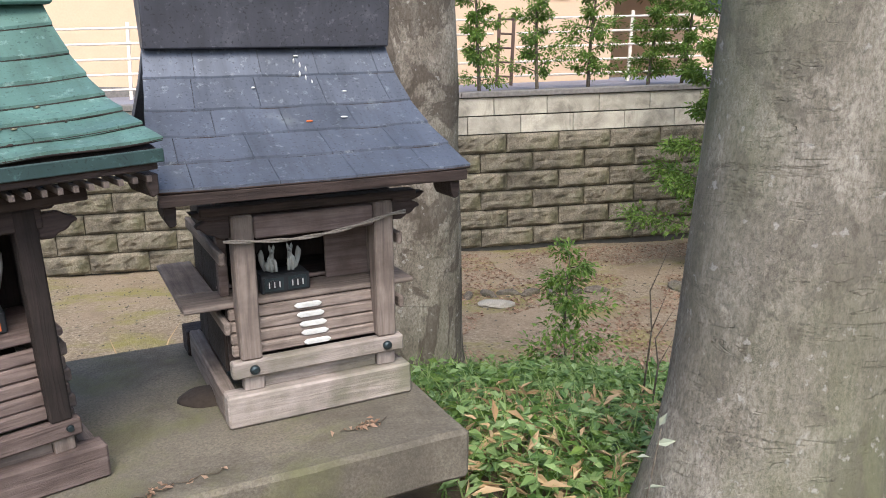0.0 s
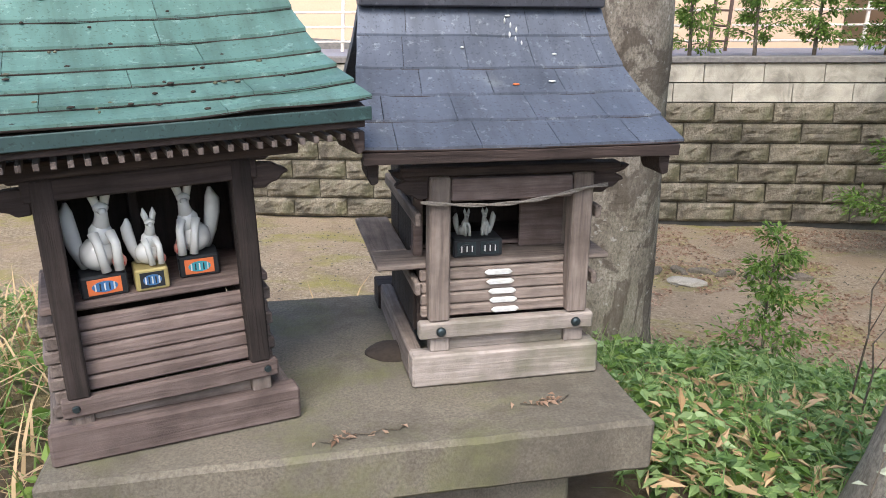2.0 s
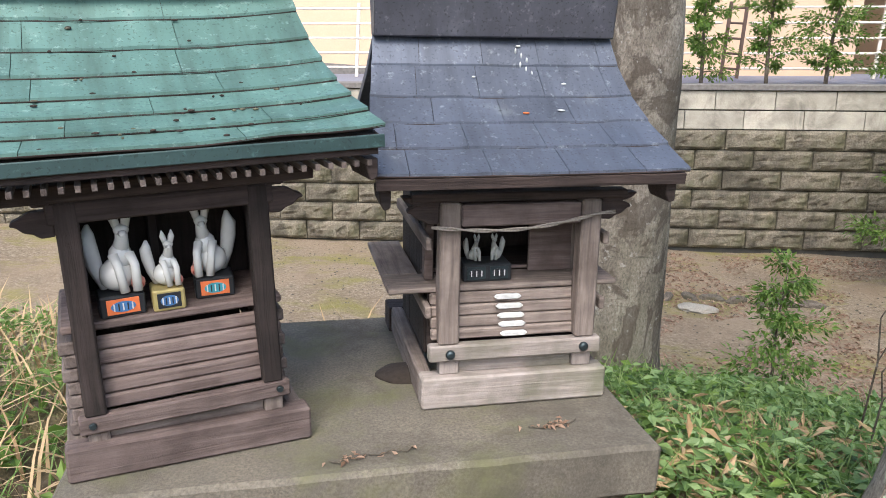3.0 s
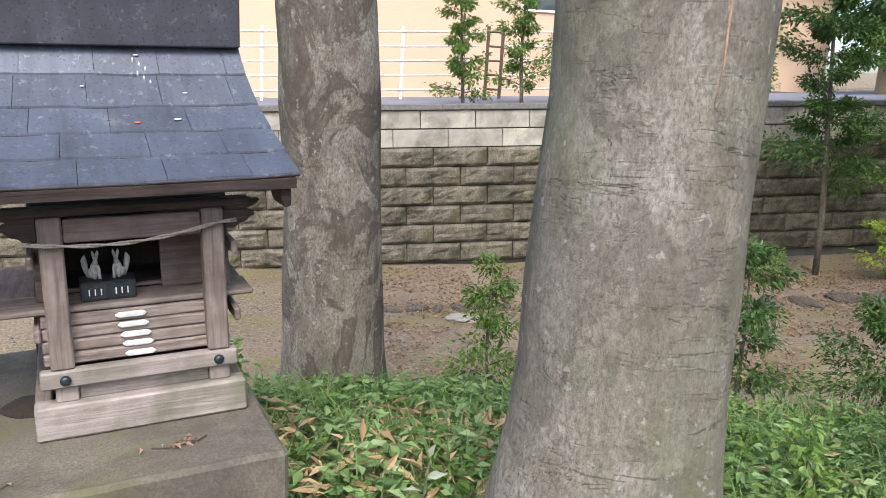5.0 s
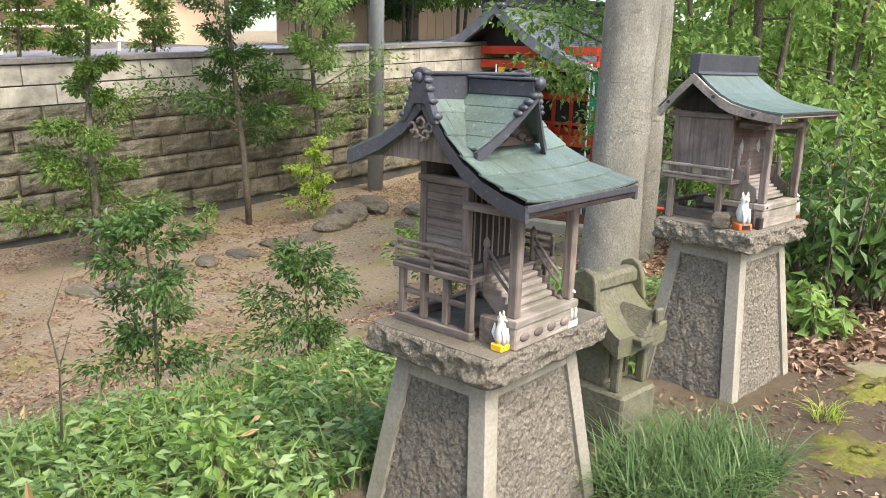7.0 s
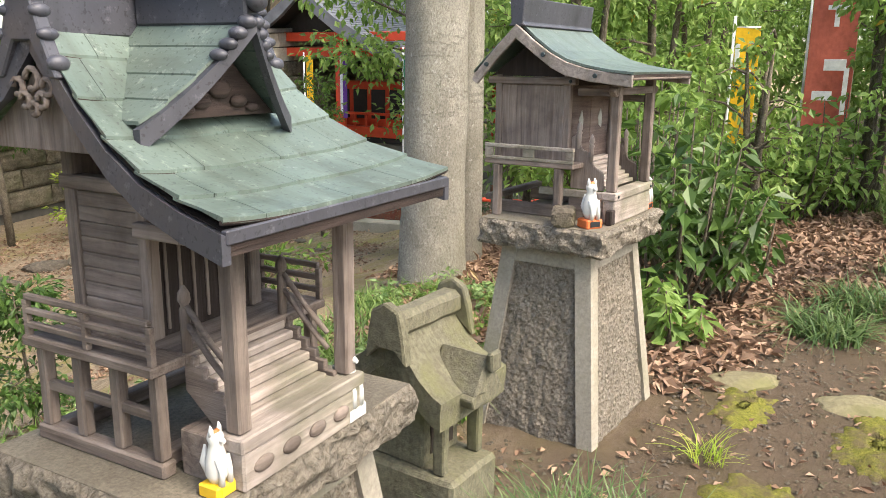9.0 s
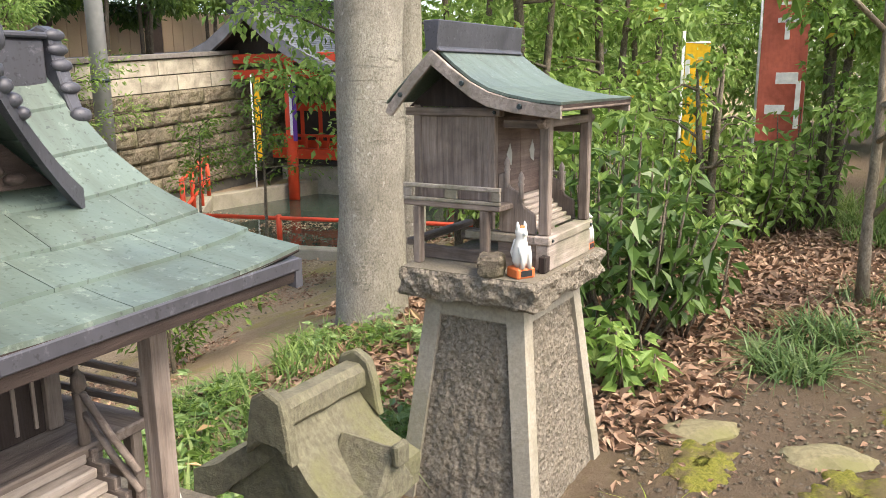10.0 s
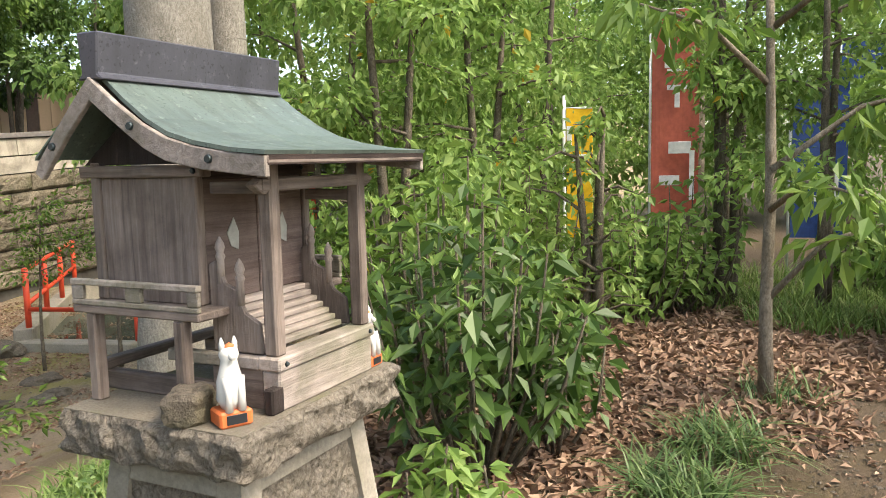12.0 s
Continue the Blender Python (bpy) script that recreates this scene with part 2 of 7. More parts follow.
vermilion = plain("vermilion_paint", (0.62, 0.065, 0.025), 0.5, 0, 0.18, 6)
slate = plain("grey_slate", (0.17, 0.175, 0.19), 0.6, 0, 0.3, 5)
# Black timber whose colour also holds the shade under the hall's roofs.
shade_wood = plain("black_and_shaded_timber", (0.03, 0.026, 0.025), 0.7)
iron = plain("dark_iron", (0.045, 0.06, 0.065), 0.45, 0.7)
silver = plain("silver_leaf", (0.62, 0.61, 0.58), 0.4, 0.2, 0.2, 60)
hemp = plain("grey_rope", (0.22, 0.19, 0.16), 0.9, 0, 0.4, 200)
stucco = plain("peach_stucco", (0.60, 0.43, 0.29), 0.85, 0, 0.05, 30)
cream_rail = plain("cream_rail", (0.78, 0.70, 0.60), 0.5)
brown_post = plain("brown_post", (0.11, 0.07, 0.055), 0.6)
asphalt = plain("asphalt", (0.20, 0.20, 0.235), 0.9, 0, 0.2, 120, 0.4)
mortar = plain("grey_mortar", (0.085, 0.08, 0.07), 0.95)
coping_mat = plain("dark_coping", (0.17, 0.155, 0.14), 0.9, 0, 0.3, 20, 0.3)
pole_mat = plain("concrete_pole", (0.27, 0.275, 0.28), 0.8, 0, 0.15, 8, 0.1)
banner_red = plain("faded_red_cloth", (0.44, 0.11, 0.075), 0.85)
banner_blue = plain("blue_cloth", (0.035, 0.075, 0.24), 0.85)
banner_gold = plain("yellow_cloth", (0.85, 0.47, 0.02), 0.8)
banner_green = plain("green_cloth", (0.02, 0.26, 0.11), 0.8)
purple_cloth = plain("purple_cloth", (0.12, 0.04, 0.25), 0.85)
white_cloth = plain("white_cloth", (0.72, 0.72, 0.72), 0.85)
clay = plain("soil_and_niche_dark", (0.034, 0.025, 0.019), 0.95, 0, 0.4, 60, 0.6)
glass_dark, _nt, _b = material("window_glass", 0.08, 0, 0.6)
_b.inputs["Base Color"].default_value = (0.05, 0.06, 0.07, 1)
water_mat, _nt, _b = material("pond_water", 0.06, 0, 0.5)
_b.inputs["Base Color"].default_value = (0.025, 0.04, 0.03, 1)
bump(_nt, _b, noise_at(_nt, 4, 3), 0.15, 0.02)


def soil():
    m, nt, b = material("bare_ground", 0.95, 0, 0.2)
    f = noise_at(nt, 26, 10, 0.75)
    grit = noise_at(nt, 120, 4, 0.7)
    c = ramp(nt, f, [(0.34, (0.12, 0.09, 0.058)), (0.5, (0.25, 0.195, 0.13)), (0.66, (0.40, 0.32, 0.23))])
    c = blend(nt, ramp(nt, noise_at(nt, 0.55, 5, 0.6), [(0.44, (0, 0, 0)), (0.62, (0.75, 0.75, 0.75))]), c, (0.30, 0.225, 0.15))
    c = blend(nt, ramp(nt, noise_at(nt, 0.8, 8, 0.7, (1, 1.6, 1)), [(0.50, (0, 0, 0)), (0.62, (0.8, 0.8, 0.8))]), c, (0.225, 0.2, 0.055))
    c = blend(nt, ramp(nt, grit, [(0.64, (0, 0, 0)), (0.70, (0.5, 0.5, 0.5))]), c, (0.38, 0.32, 0.26))
    c = blend(nt, ramp(nt, noise_at(nt, 95, 3, 0.6), [(0.62, (0, 0, 0)), (0.7, (0.6, 0.6, 0.6))]), c, (0.07, 0.05, 0.04))
    # dark earth at low y on the path side, mouldy brown patches elsewhere
    c = blend(nt, ramp(nt, noise_at(nt, 1.3, 9, 0.7), [(0.5, (0, 0, 0)), (0.6, (0.55, 0.55, 0.55))]), c, (0.20, 0.145, 0.095))
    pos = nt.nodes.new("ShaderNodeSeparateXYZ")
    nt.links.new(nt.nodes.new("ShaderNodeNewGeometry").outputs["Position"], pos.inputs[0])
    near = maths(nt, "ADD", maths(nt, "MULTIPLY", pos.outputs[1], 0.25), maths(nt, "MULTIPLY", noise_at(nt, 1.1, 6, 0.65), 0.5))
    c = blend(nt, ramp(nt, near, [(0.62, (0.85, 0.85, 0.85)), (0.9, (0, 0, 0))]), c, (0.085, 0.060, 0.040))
    nt.links.new(c, b.inputs["Base Color"])
    bump(nt, b, blend(nt, 0.5, f, grit), 0.9, 0.035)
    return m


soil_mat = soil()
def moss_stuff():
    m, nt, b = material("yellow_green_moss", 0.95, 0, 0.15)
    f = noise_at(nt, 60, 9, 0.75)
    c = ramp(nt, f, [(0.35, (0.10, 0.105, 0.02)), (0.5, (0.19, 0.185, 0.035)), (0.7, (0.30, 0.28, 0.06))])
    c = blend(nt, ramp(nt, noise_at(nt, 7, 8, 0.7), [(0.44, (0, 0, 0)), (0.58, (0.85, 0.85, 0.85))]), c, (0.14, 0.105, 0.06))
    nt.links.new(c, b.inputs["Base Color"])
    bump(nt, b, f, 1.0, 0.02)
    return m


moss_mat = moss_stuff()

scar_mat = plain("orange_scar", (0.36, 0.22, 0.14), 0.9, 0, 0.4, 40, 0.5)


# ---- building helpers ----
def bm_mesh(name, bm, mat):
    me = bpy.data.meshes.new(name)
    bm.normal_update()
    bm.to_mesh(me)
    bm.free()
    me.materials.append(mat)
    return me


def part(name, bm, mat, parent=None, label="", m=None):
    """Links a bmesh, or a mesh that is ready, as one object under a thing or a part."""
    me = bm if isinstance(bm, bpy.types.Mesh) else bm_mesh(name, bm, mat)
    ob = new(name, me)
    if m is not None:
        ob.matrix_basis = m
    ob.parent = parent
    return tagged(ob, label)


def thing(name, m, label, category, group="", kind=""):
    ob = new(name)
    ob.empty_display_size = 0.05
    ob.matrix_basis = m
    return tagged(ob, label, category, group, kind)


def box(x0, x1, y0, y1, z0, z1, bevel=0.003, bm=None):
    b = bmesh.new()
    bmesh.ops.create_cube(b, size=1)
    for v in b.verts:
        v.co = Vector(((x0 + x1) / 2 + v.co.x * (x1 - x0), (y0 + y1) / 2 + v.co.y * (y1 - y0), (z0 + z1) / 2 + v.co.z * (z1 - z0)))
    if bevel:
        bmesh.ops.bevel(b, geom=b.edges[:], offset=min(bevel, 0.3 * min(x1 - x0, y1 - y0, z1 - z0)), segments=1, affect="EDGES")
    return joined(bm, b)


def joined(bm, b):
    if bm is None:
        return b
    me = bpy.data.meshes.new("tmp")
    b.to_mesh(me)
    b.free()
    bm.from_mesh(me)
    bpy.data.meshes.remove(me)
    return bm


def prism(outline, y0, y1, bevel=0.002, bm=None):
    """An outline in x and z, pushed from y0 to y1."""
    b = bmesh.new()
    f = b.faces.new([b.verts.new((x, y0, z)) for x, z in outline])
    e = bmesh.ops.extrude_face_region(b, geom=[f])
    for v in e["geom"]:
        if isinstance(v, bmesh.types.BMVert):
            v.co.y = y1
    bmesh.ops.recalc_face_normals(b, faces=b.faces[:])
    if bevel:
        bmesh.ops.bevel(b, geom=b.edges[:], offset=bevel, segments=1, affect="EDGES")
    return joined(bm, b)


def turned(bm, m):
    bm.transform(m)
    return bm


def tube(points, radii, sides=8, bm=None, wob=0.0, cap=True):
    """A tapered tube along points."""
    b = bmesh.new() if bm is None else bm
    pts = [Vector(p) for p in points]
    rings = []
    for i, p in enumerate(pts):
        d = (pts[min(i + 1, len(pts) - 1)] - pts[max(i - 1, 0)]).normalized()
        s = d.cross(Vector((0.31, 0.9, 0.2)) if abs(d.y) < 0.9 else Vector((1, 0, 0))).normalized()
        t = d.cross(s)
        r = radii[i] if hasattr(radii, "__len__") else radii
        ring = []
        for k in range(sides):
            a = math.tau * k / sides
            w = 1 + wob * noise.noise(p * 2.3 + Vector((math.cos(a), math.sin(a), 0)) * 1.4)
            ring.append(b.verts.new(p + (s * math.cos(a) + t * math.sin(a)) * r * w))
        rings.append(ring)
    for p, q in zip(rings, rings[1:]):
        for k in range(sides):
            b.faces.new((p[k], p[(k + 1) % sides], q[(k + 1) % sides], q[k])).smooth = True
    if cap:
        b.faces.new(rings[0][::-1])
        b.faces.new(rings[-1])
    return b


def lathe(profile, sides=14, bm=None, at=(0, 0, 0)):
    return tube([(at[0], at[1], at[2] + z) for r, z in profile], [r for r, z in profile], sides, bm)


def ball(c, r, sub=2, bm=None):
    b = bmesh.new()
    bmesh.ops.create_icosphere(b, subdivisions=sub, radius=1)
    for v in b.verts:
        v.co = Vector((c[0] + v.co.x * r[0], c[1] + v.co.y * r[1], c[2] + v.co.z * r[2]))
    for f in b.faces:
        f.smooth = True
    return joined(bm, b)


def mesh_arrays(name, verts, faces, mat, smooth=False):
    me = bpy.data.meshes.new(name)
    verts, faces = np.asarray(verts, np.float32), np.asarray(faces, np.int32)
    k = faces.shape[1]
    me.vertices.add(len(verts))
    me.vertices.foreach_set("co", verts.ravel())
    me.loops.add(faces.size)
    me.loops.foreach_set("vertex_index", faces.ravel())
    me.polygons.add(len(faces))
    me.polygons.foreach_set("loop_start", np.arange(0, faces.size, k, dtype=np.int32))
    me.polygons.foreach_set("use_smooth", np.full(len(faces), smooth))
    me.materials.append(mat)
    me.update(calc_edges=True)
    return me


def unit(a):
    return a / np.maximum(np.linalg.norm(a, axis=1, keepdims=True), 1e-9)


def leaves(name, centres, dirs, length, width, mat, rng, fold=0.25):
    """Many small folded leaves: each starts at a centre and grows along its direction."""
    n = len(centres)
    d = unit(np.asarray(dirs, float))
    ln = length * rng.uniform(0.6, 1.25, (n, 1))
    side = unit(np.cross(d, rng.normal(0, 0.45, (n, 3)) + (0, 0, 1)))
    nor = np.cross(side, d)
    w = ln * width / length / 2
    c = np.asarray(centres, float)
    mid = c + d * ln * 0.45
    tip = c + d * ln - nor * ln * 0.15
    v = np.stack([c, mid + side * w + nor * w * fold, tip, mid - side * w + nor * w * fold], 1).reshape(-1, 3)
    k = np.arange(n)[:, None] * 4
    f = np.concatenate([k + (0, 1, 2), k + (0, 2, 3)], 0)
    return mesh_arrays(name, v, f, mat)


def blades(name, roots, height, width, mat, rng, lean=0.5, segs=3):
    """Grass blades that arch over."""
    n = len(roots)
    az = rng.uniform(0, math.tau, n)
    out = np.stack([np.cos(az), np.sin(az), 0 * az], 1)
    side = np.stack([-np.sin(az), np.cos(az), 0 * az], 1)
    h = height * rng.uniform(0.5, 1.2, (n, 1))
    ln = lean * rng.uniform(0.3, 1.4, (n, 1))
    rows = []
    for i in range(segs + 1):
        s = i / segs
        p = roots + out * h * ln * s ** 1.7 + np.array((0, 0, 1)) * h * (s - 0.42 * ln * s ** 2.4)
        w = width * (1 - s) ** 0.7 * 0.5 + 0.0004
        rows += [p + side * w, p - side * w]
    m = 2 * (segs + 1)
    v = np.stack(rows, 1).reshape(-1, 3)
    k = np.arange(n)[:, None] * m
    f = np.concatenate([k + (2 * i, 2 * i + 1, 2 * i + 3, 2 * i + 2) for i in range(segs)], 0)
    return mesh_arrays(name, v, f, mat)


def in_ball(rng, n, c, r, shell=0.55):
    p = unit(rng.normal(size=(n, 3))) * (shell + (1 - shell) * rng.random((n, 1))) ** 0.8
    return np.asarray(c) + p * np.asarray(r), p


def path_z(x):
    s = min(max(x / 4, 0), 1)
    return 0.3 * (1 - s * s * (3 - 2 * s))


FALL = ((2.2, 3.2, 4.2, 5.2, 6.2), (0, 0.12, 0.38, 0.75, 1))


def level_z(x, y):
    f = float(np.interp(y, *FALL))
    return path_z(x) * (1 - f) + (-1.2 + 0.05 * min(max(x, -6), 16)) * f



def ground_z(x, y):
    """The height of the uneven ground."""
    p = Vector((x, y, 0))
    return level_z(x, y) + 0.05 * noise.noise(p * 0.7) + 0.018 * noise.noise(p * 3.1) + 0.010 * noise.noise(p * 9)


# ---- the ground ----
def coping_z(x):
    return 1.105 + 0.061 * min(max(x, -25), 45)


POOL = ((9.62, 8.25), (10.55, 4.4), (15.6, 5.0), (15.8, 9.6), (12.1, 10.2))  # corners, nearest first


def in_pool(x, y):
    sides = [(b[0] - a[0]) * (y - a[1]) - (b[1] - a[1]) * (x - a[0]) for a, b in zip(POOL, POOL[1:] + POOL[:1])]
    return min(sides) > 0


def make_ground():
    def steps(a, b, fine, far):
        s = list(np.arange(a, b, fine))
        up, dn, d = [b], [a - fine], fine
        while up[-1] < far:
            d *= 1.35
            up.append(up[-1] + d)
        d = fine
        while dn[-1] > -far:
            d *= 1.35
            dn.append(dn[-1] - d)
        return np.array(dn[::-1] + s + up)
    xs, ys = steps(-4, 12, 0.09, 900), steps(-1.5, 10.8, 0.09, 900)
    ys = np.array([y for y in ys if not 10.95 < y < 11.25] + [10.97, 11.2])
    ys.sort()
    v = []
    for y in ys:
        for x in xs:
            if y > 11.1:
                z = coping_z(x) - 0.06
            else:
                z = ground_z(x, y)
                if in_pool(x, y):
                    z = -1.6
            v.append((x, y, z))
    nx, ny = len(xs), len(ys)
    i = (np.arange(ny - 1)[:, None] * nx + np.arange(nx - 1)).ravel()[:, None]
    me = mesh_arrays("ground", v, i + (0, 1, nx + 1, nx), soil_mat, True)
    return tagged(part("ground", me, soil_mat), "bare brown earth with moss, grit and dry leaves", "ground", kind="structure")


make_ground()
# asphalt beyond the wall
v = [(x, y, coping_z(x) - 0.03) for y in (11.25, 15.6) for x in range(-25, 46)]
f = [(i, i + 1, i + 72, i + 71) for i in range(70)]
tagged(part("road", mesh_arrays("road", v, f, asphalt), asphalt), "grey asphalt lane behind the retaining wall", "road", kind="structure")

# ---- shrines on the plinth ----
# the ground has settled: plinth and both shrines lean a little to one side
LEAN = pose(0.06, 1.85, 0.685, 0, 0, 17) @ pose(0, 0, 0, 0, -2.7, 0) @ pose(0.06, 1.85, 0.685, 0, 0, 17).inverted()
PLINTH = LEAN @ pose(0.199, 1.60, 0, 0, 0, 17)  # front right corner


def make_plinth():
    t = thing("stone_plinth", PLINTH, "long stained concrete plinth under two small shrines", "plinth")
    b = box(-1.40, 0.05, -0.02, 1.02, 0.54, 0.683, 0.012)
    bmesh.ops.subdivide_edges(b, edges=[e for e in b.edges if e.calc_length() > 0.3], cuts=16, use_grid_fill=True)
    for q in b.verts:
        q.co += Vector((noise.noise(q.co * 7), noise.noise(q.co * 7 + Vector((5, 0, 0))), 0.3 * noise.noise(q.co * 9))) * 0.006
    part("top_slab", b, concrete, t)
    part("base_block", box(-1.32, -0.12, 0.10, 0.95, 0.1, 0.54, 0.01), concrete, t, "narrower concrete block under the slab")
    return t


make_plinth()


def roof_sheets(parent, profile, u0, u1, mat, step, thick=0.004, lift=0.007, flare=0.0, seed=1, wave=0.0):
    """Overlapping metal sheets, course by course: profile runs from the eave up, as (v, z, half-width change)."""
    rng = random.Random(seed)
    for i in range(len(profile) - 1):
        (v0, z0, w0), (v1, z1, w1) = profile[i], profile[i + 1]
        cuts = [u0]
        u = u0 + step * rng.uniform(0.3, 0.9)
        while u < u1 - step * 0.3:
            cuts.append(u)
            u += step * rng.uniform(0.93, 1.07)
        cuts.append(u1)
        # Added dark tube draws the shadow and dirt line where courses overlap.
        hem = []
        for k in range(25):
            q = -1 + k / 12
            uu = (u0 + u1) / 2 + q * ((u1 - u0) / 2 + w0 - 0.001)
            hem.append((uu, v0 + 0.0035, z0 + lift + flare * abs(q) ** 3 - thick - 0.0035 + (wave * noise.noise(Vector((uu * 5, 1.7, seed))) if i == 0 else 0)))
        part("hem", tube(hem, 0.0042, 5), dark_x, parent, "dark strip for the shadow and dirt along a course's lower edge")
        for a, c in zip(cuts, cuts[1:]):
            a, c = a + 0.0008, c - 0.0008
            b = bmesh.new()
            n, top, bot = 4, [], []
            slope = math.atan2(z1 - z0, v1 - v0)
            ov = 0.012
            for s in (0.0, 0.5, 1.0):
                rt, rb = [], []
                for k in range(n + 1):
                    uu = a + (c - a) * k / n
                    q = (uu - (u0 + u1) / 2) / ((u1 - u0) / 2)
                    uu += q * (w0 + (w1 - w0) * s)
                    v = v0 + (v1 - v0) * s + (ov if s == 1 else 0)
                    z = z0 + (z1 - z0) * s + lift * (1 - s) + flare * abs(q) ** 3 + (ov * math.tan(slope) if s == 1 else 0)
                    z += 0.0022 * noise.noise(Vector((uu * 9, v * 9, seed))) * 2 + (wave * noise.noise(Vector((uu * 5, 1.7, seed))) if i == 0 and s == 0 else 0)
                    rt.append(b.verts.new((uu, v, z)))
                    rb.append(b.verts.new((uu, v, z - thick - (0.004 if s == 0 else 0))))
                top.append(rt)
                bot.append(rb)
            for g, sgn in ((top, 1), (bot, -1)):
                for r, q in zip(g, g[1:]):
                    for k in range(n):
                        loop = (r[k], r[k + 1], q[k + 1], q[k])
                        b.faces.new(loop if sgn > 0 else loop[::-1])
            for k in range(n):
                b.faces.new((bot[0][k], bot[0][k + 1], top[0][k + 1], top[0][k]))
                b.faces.new((top[2][k], top[2][k + 1], bot[2][k + 1], bot[2][k]))
            for e in (0, n):
                for r in range(2):
                    b.faces.new((top[r][e], top[r + 1][e], bot[r + 1][e], bot[r][e]))
            bmesh.ops.recalc_face_normals(b, faces=b.faces[:])
            part("sheet", b, mat, parent)


def roof_board(profile, u0, u1, drop, thick, back=None):
    """The boarding below the sheets, as one curved slab."""
    b = bmesh.new()
    up = [[b.verts.new((u + (w if u > (u0 + u1) / 2 else -w), v, z - drop)) for u in (u0, u1)] for v, z, w in profile]
    dn = [[b.verts.new((u + (w if u > (u0 + u1) / 2 else -w), v + 0.004, z - drop - thick)) for u in (u0, u1)] for v, z, w in profile]
    for r, q in zip(up, up[1:]):
        b.faces.new((r[0], r[1], q[1], q[0]))
    for r, q in zip(dn, dn[1:]):
        b.faces.new((q[0], q[1], r[1], r[0]))
    for r, s in ((up[0], dn[0]), (up[-1], dn[-1])):
        b.faces.new((r[0], r[1], s[1], s[0]))
    for e in (0, 1):
        for i in range(len(up) - 1):
            b.faces.new((up[i][e], up[i + 1][e], dn[i + 1][e], dn[i][e]))
    bmesh.ops.recalc_face_normals(b, faces=b.faces[:])
    return b


def bracket(parent, u, v, z, sign, mat, size=1.0, w=0.03):
    """A carved beam end that sticks out sideways."""
    o = [(0, -0.028), (0.03, -0.03), (0.045, -0.018), (0.062, -0.014), (0.078, 0.002), (0.09, 0.004), (0.086, 0.014), (0.07, 0.02), (0.052, 0.032), (0.02, 0.034), (0, 0.03)]
    b = prism([(sign * x * size, q * size) for x, q in o], v - w / 2, v + w / 2, 0.003)
    turned(b, Matrix.Translation((u, 0, z)))
    part("beam_end", b, mat, parent)


def log_ends(parent, u, v0, v1, z0, z1, n, mat, sign):
    """Stacked boards along the side of a shrine."""
    h = (z1 - z0) / n
    for i in range(n):
        part("side_board", box(u - 0.009 + sign * 0.004 * (i % 2), u + 0.009 + sign * 0.004 * (i % 2), v0, v1, z0 + i * h + 0.001, z0 + (i + 1) * h - 0.002, 0.003), mat, parent)


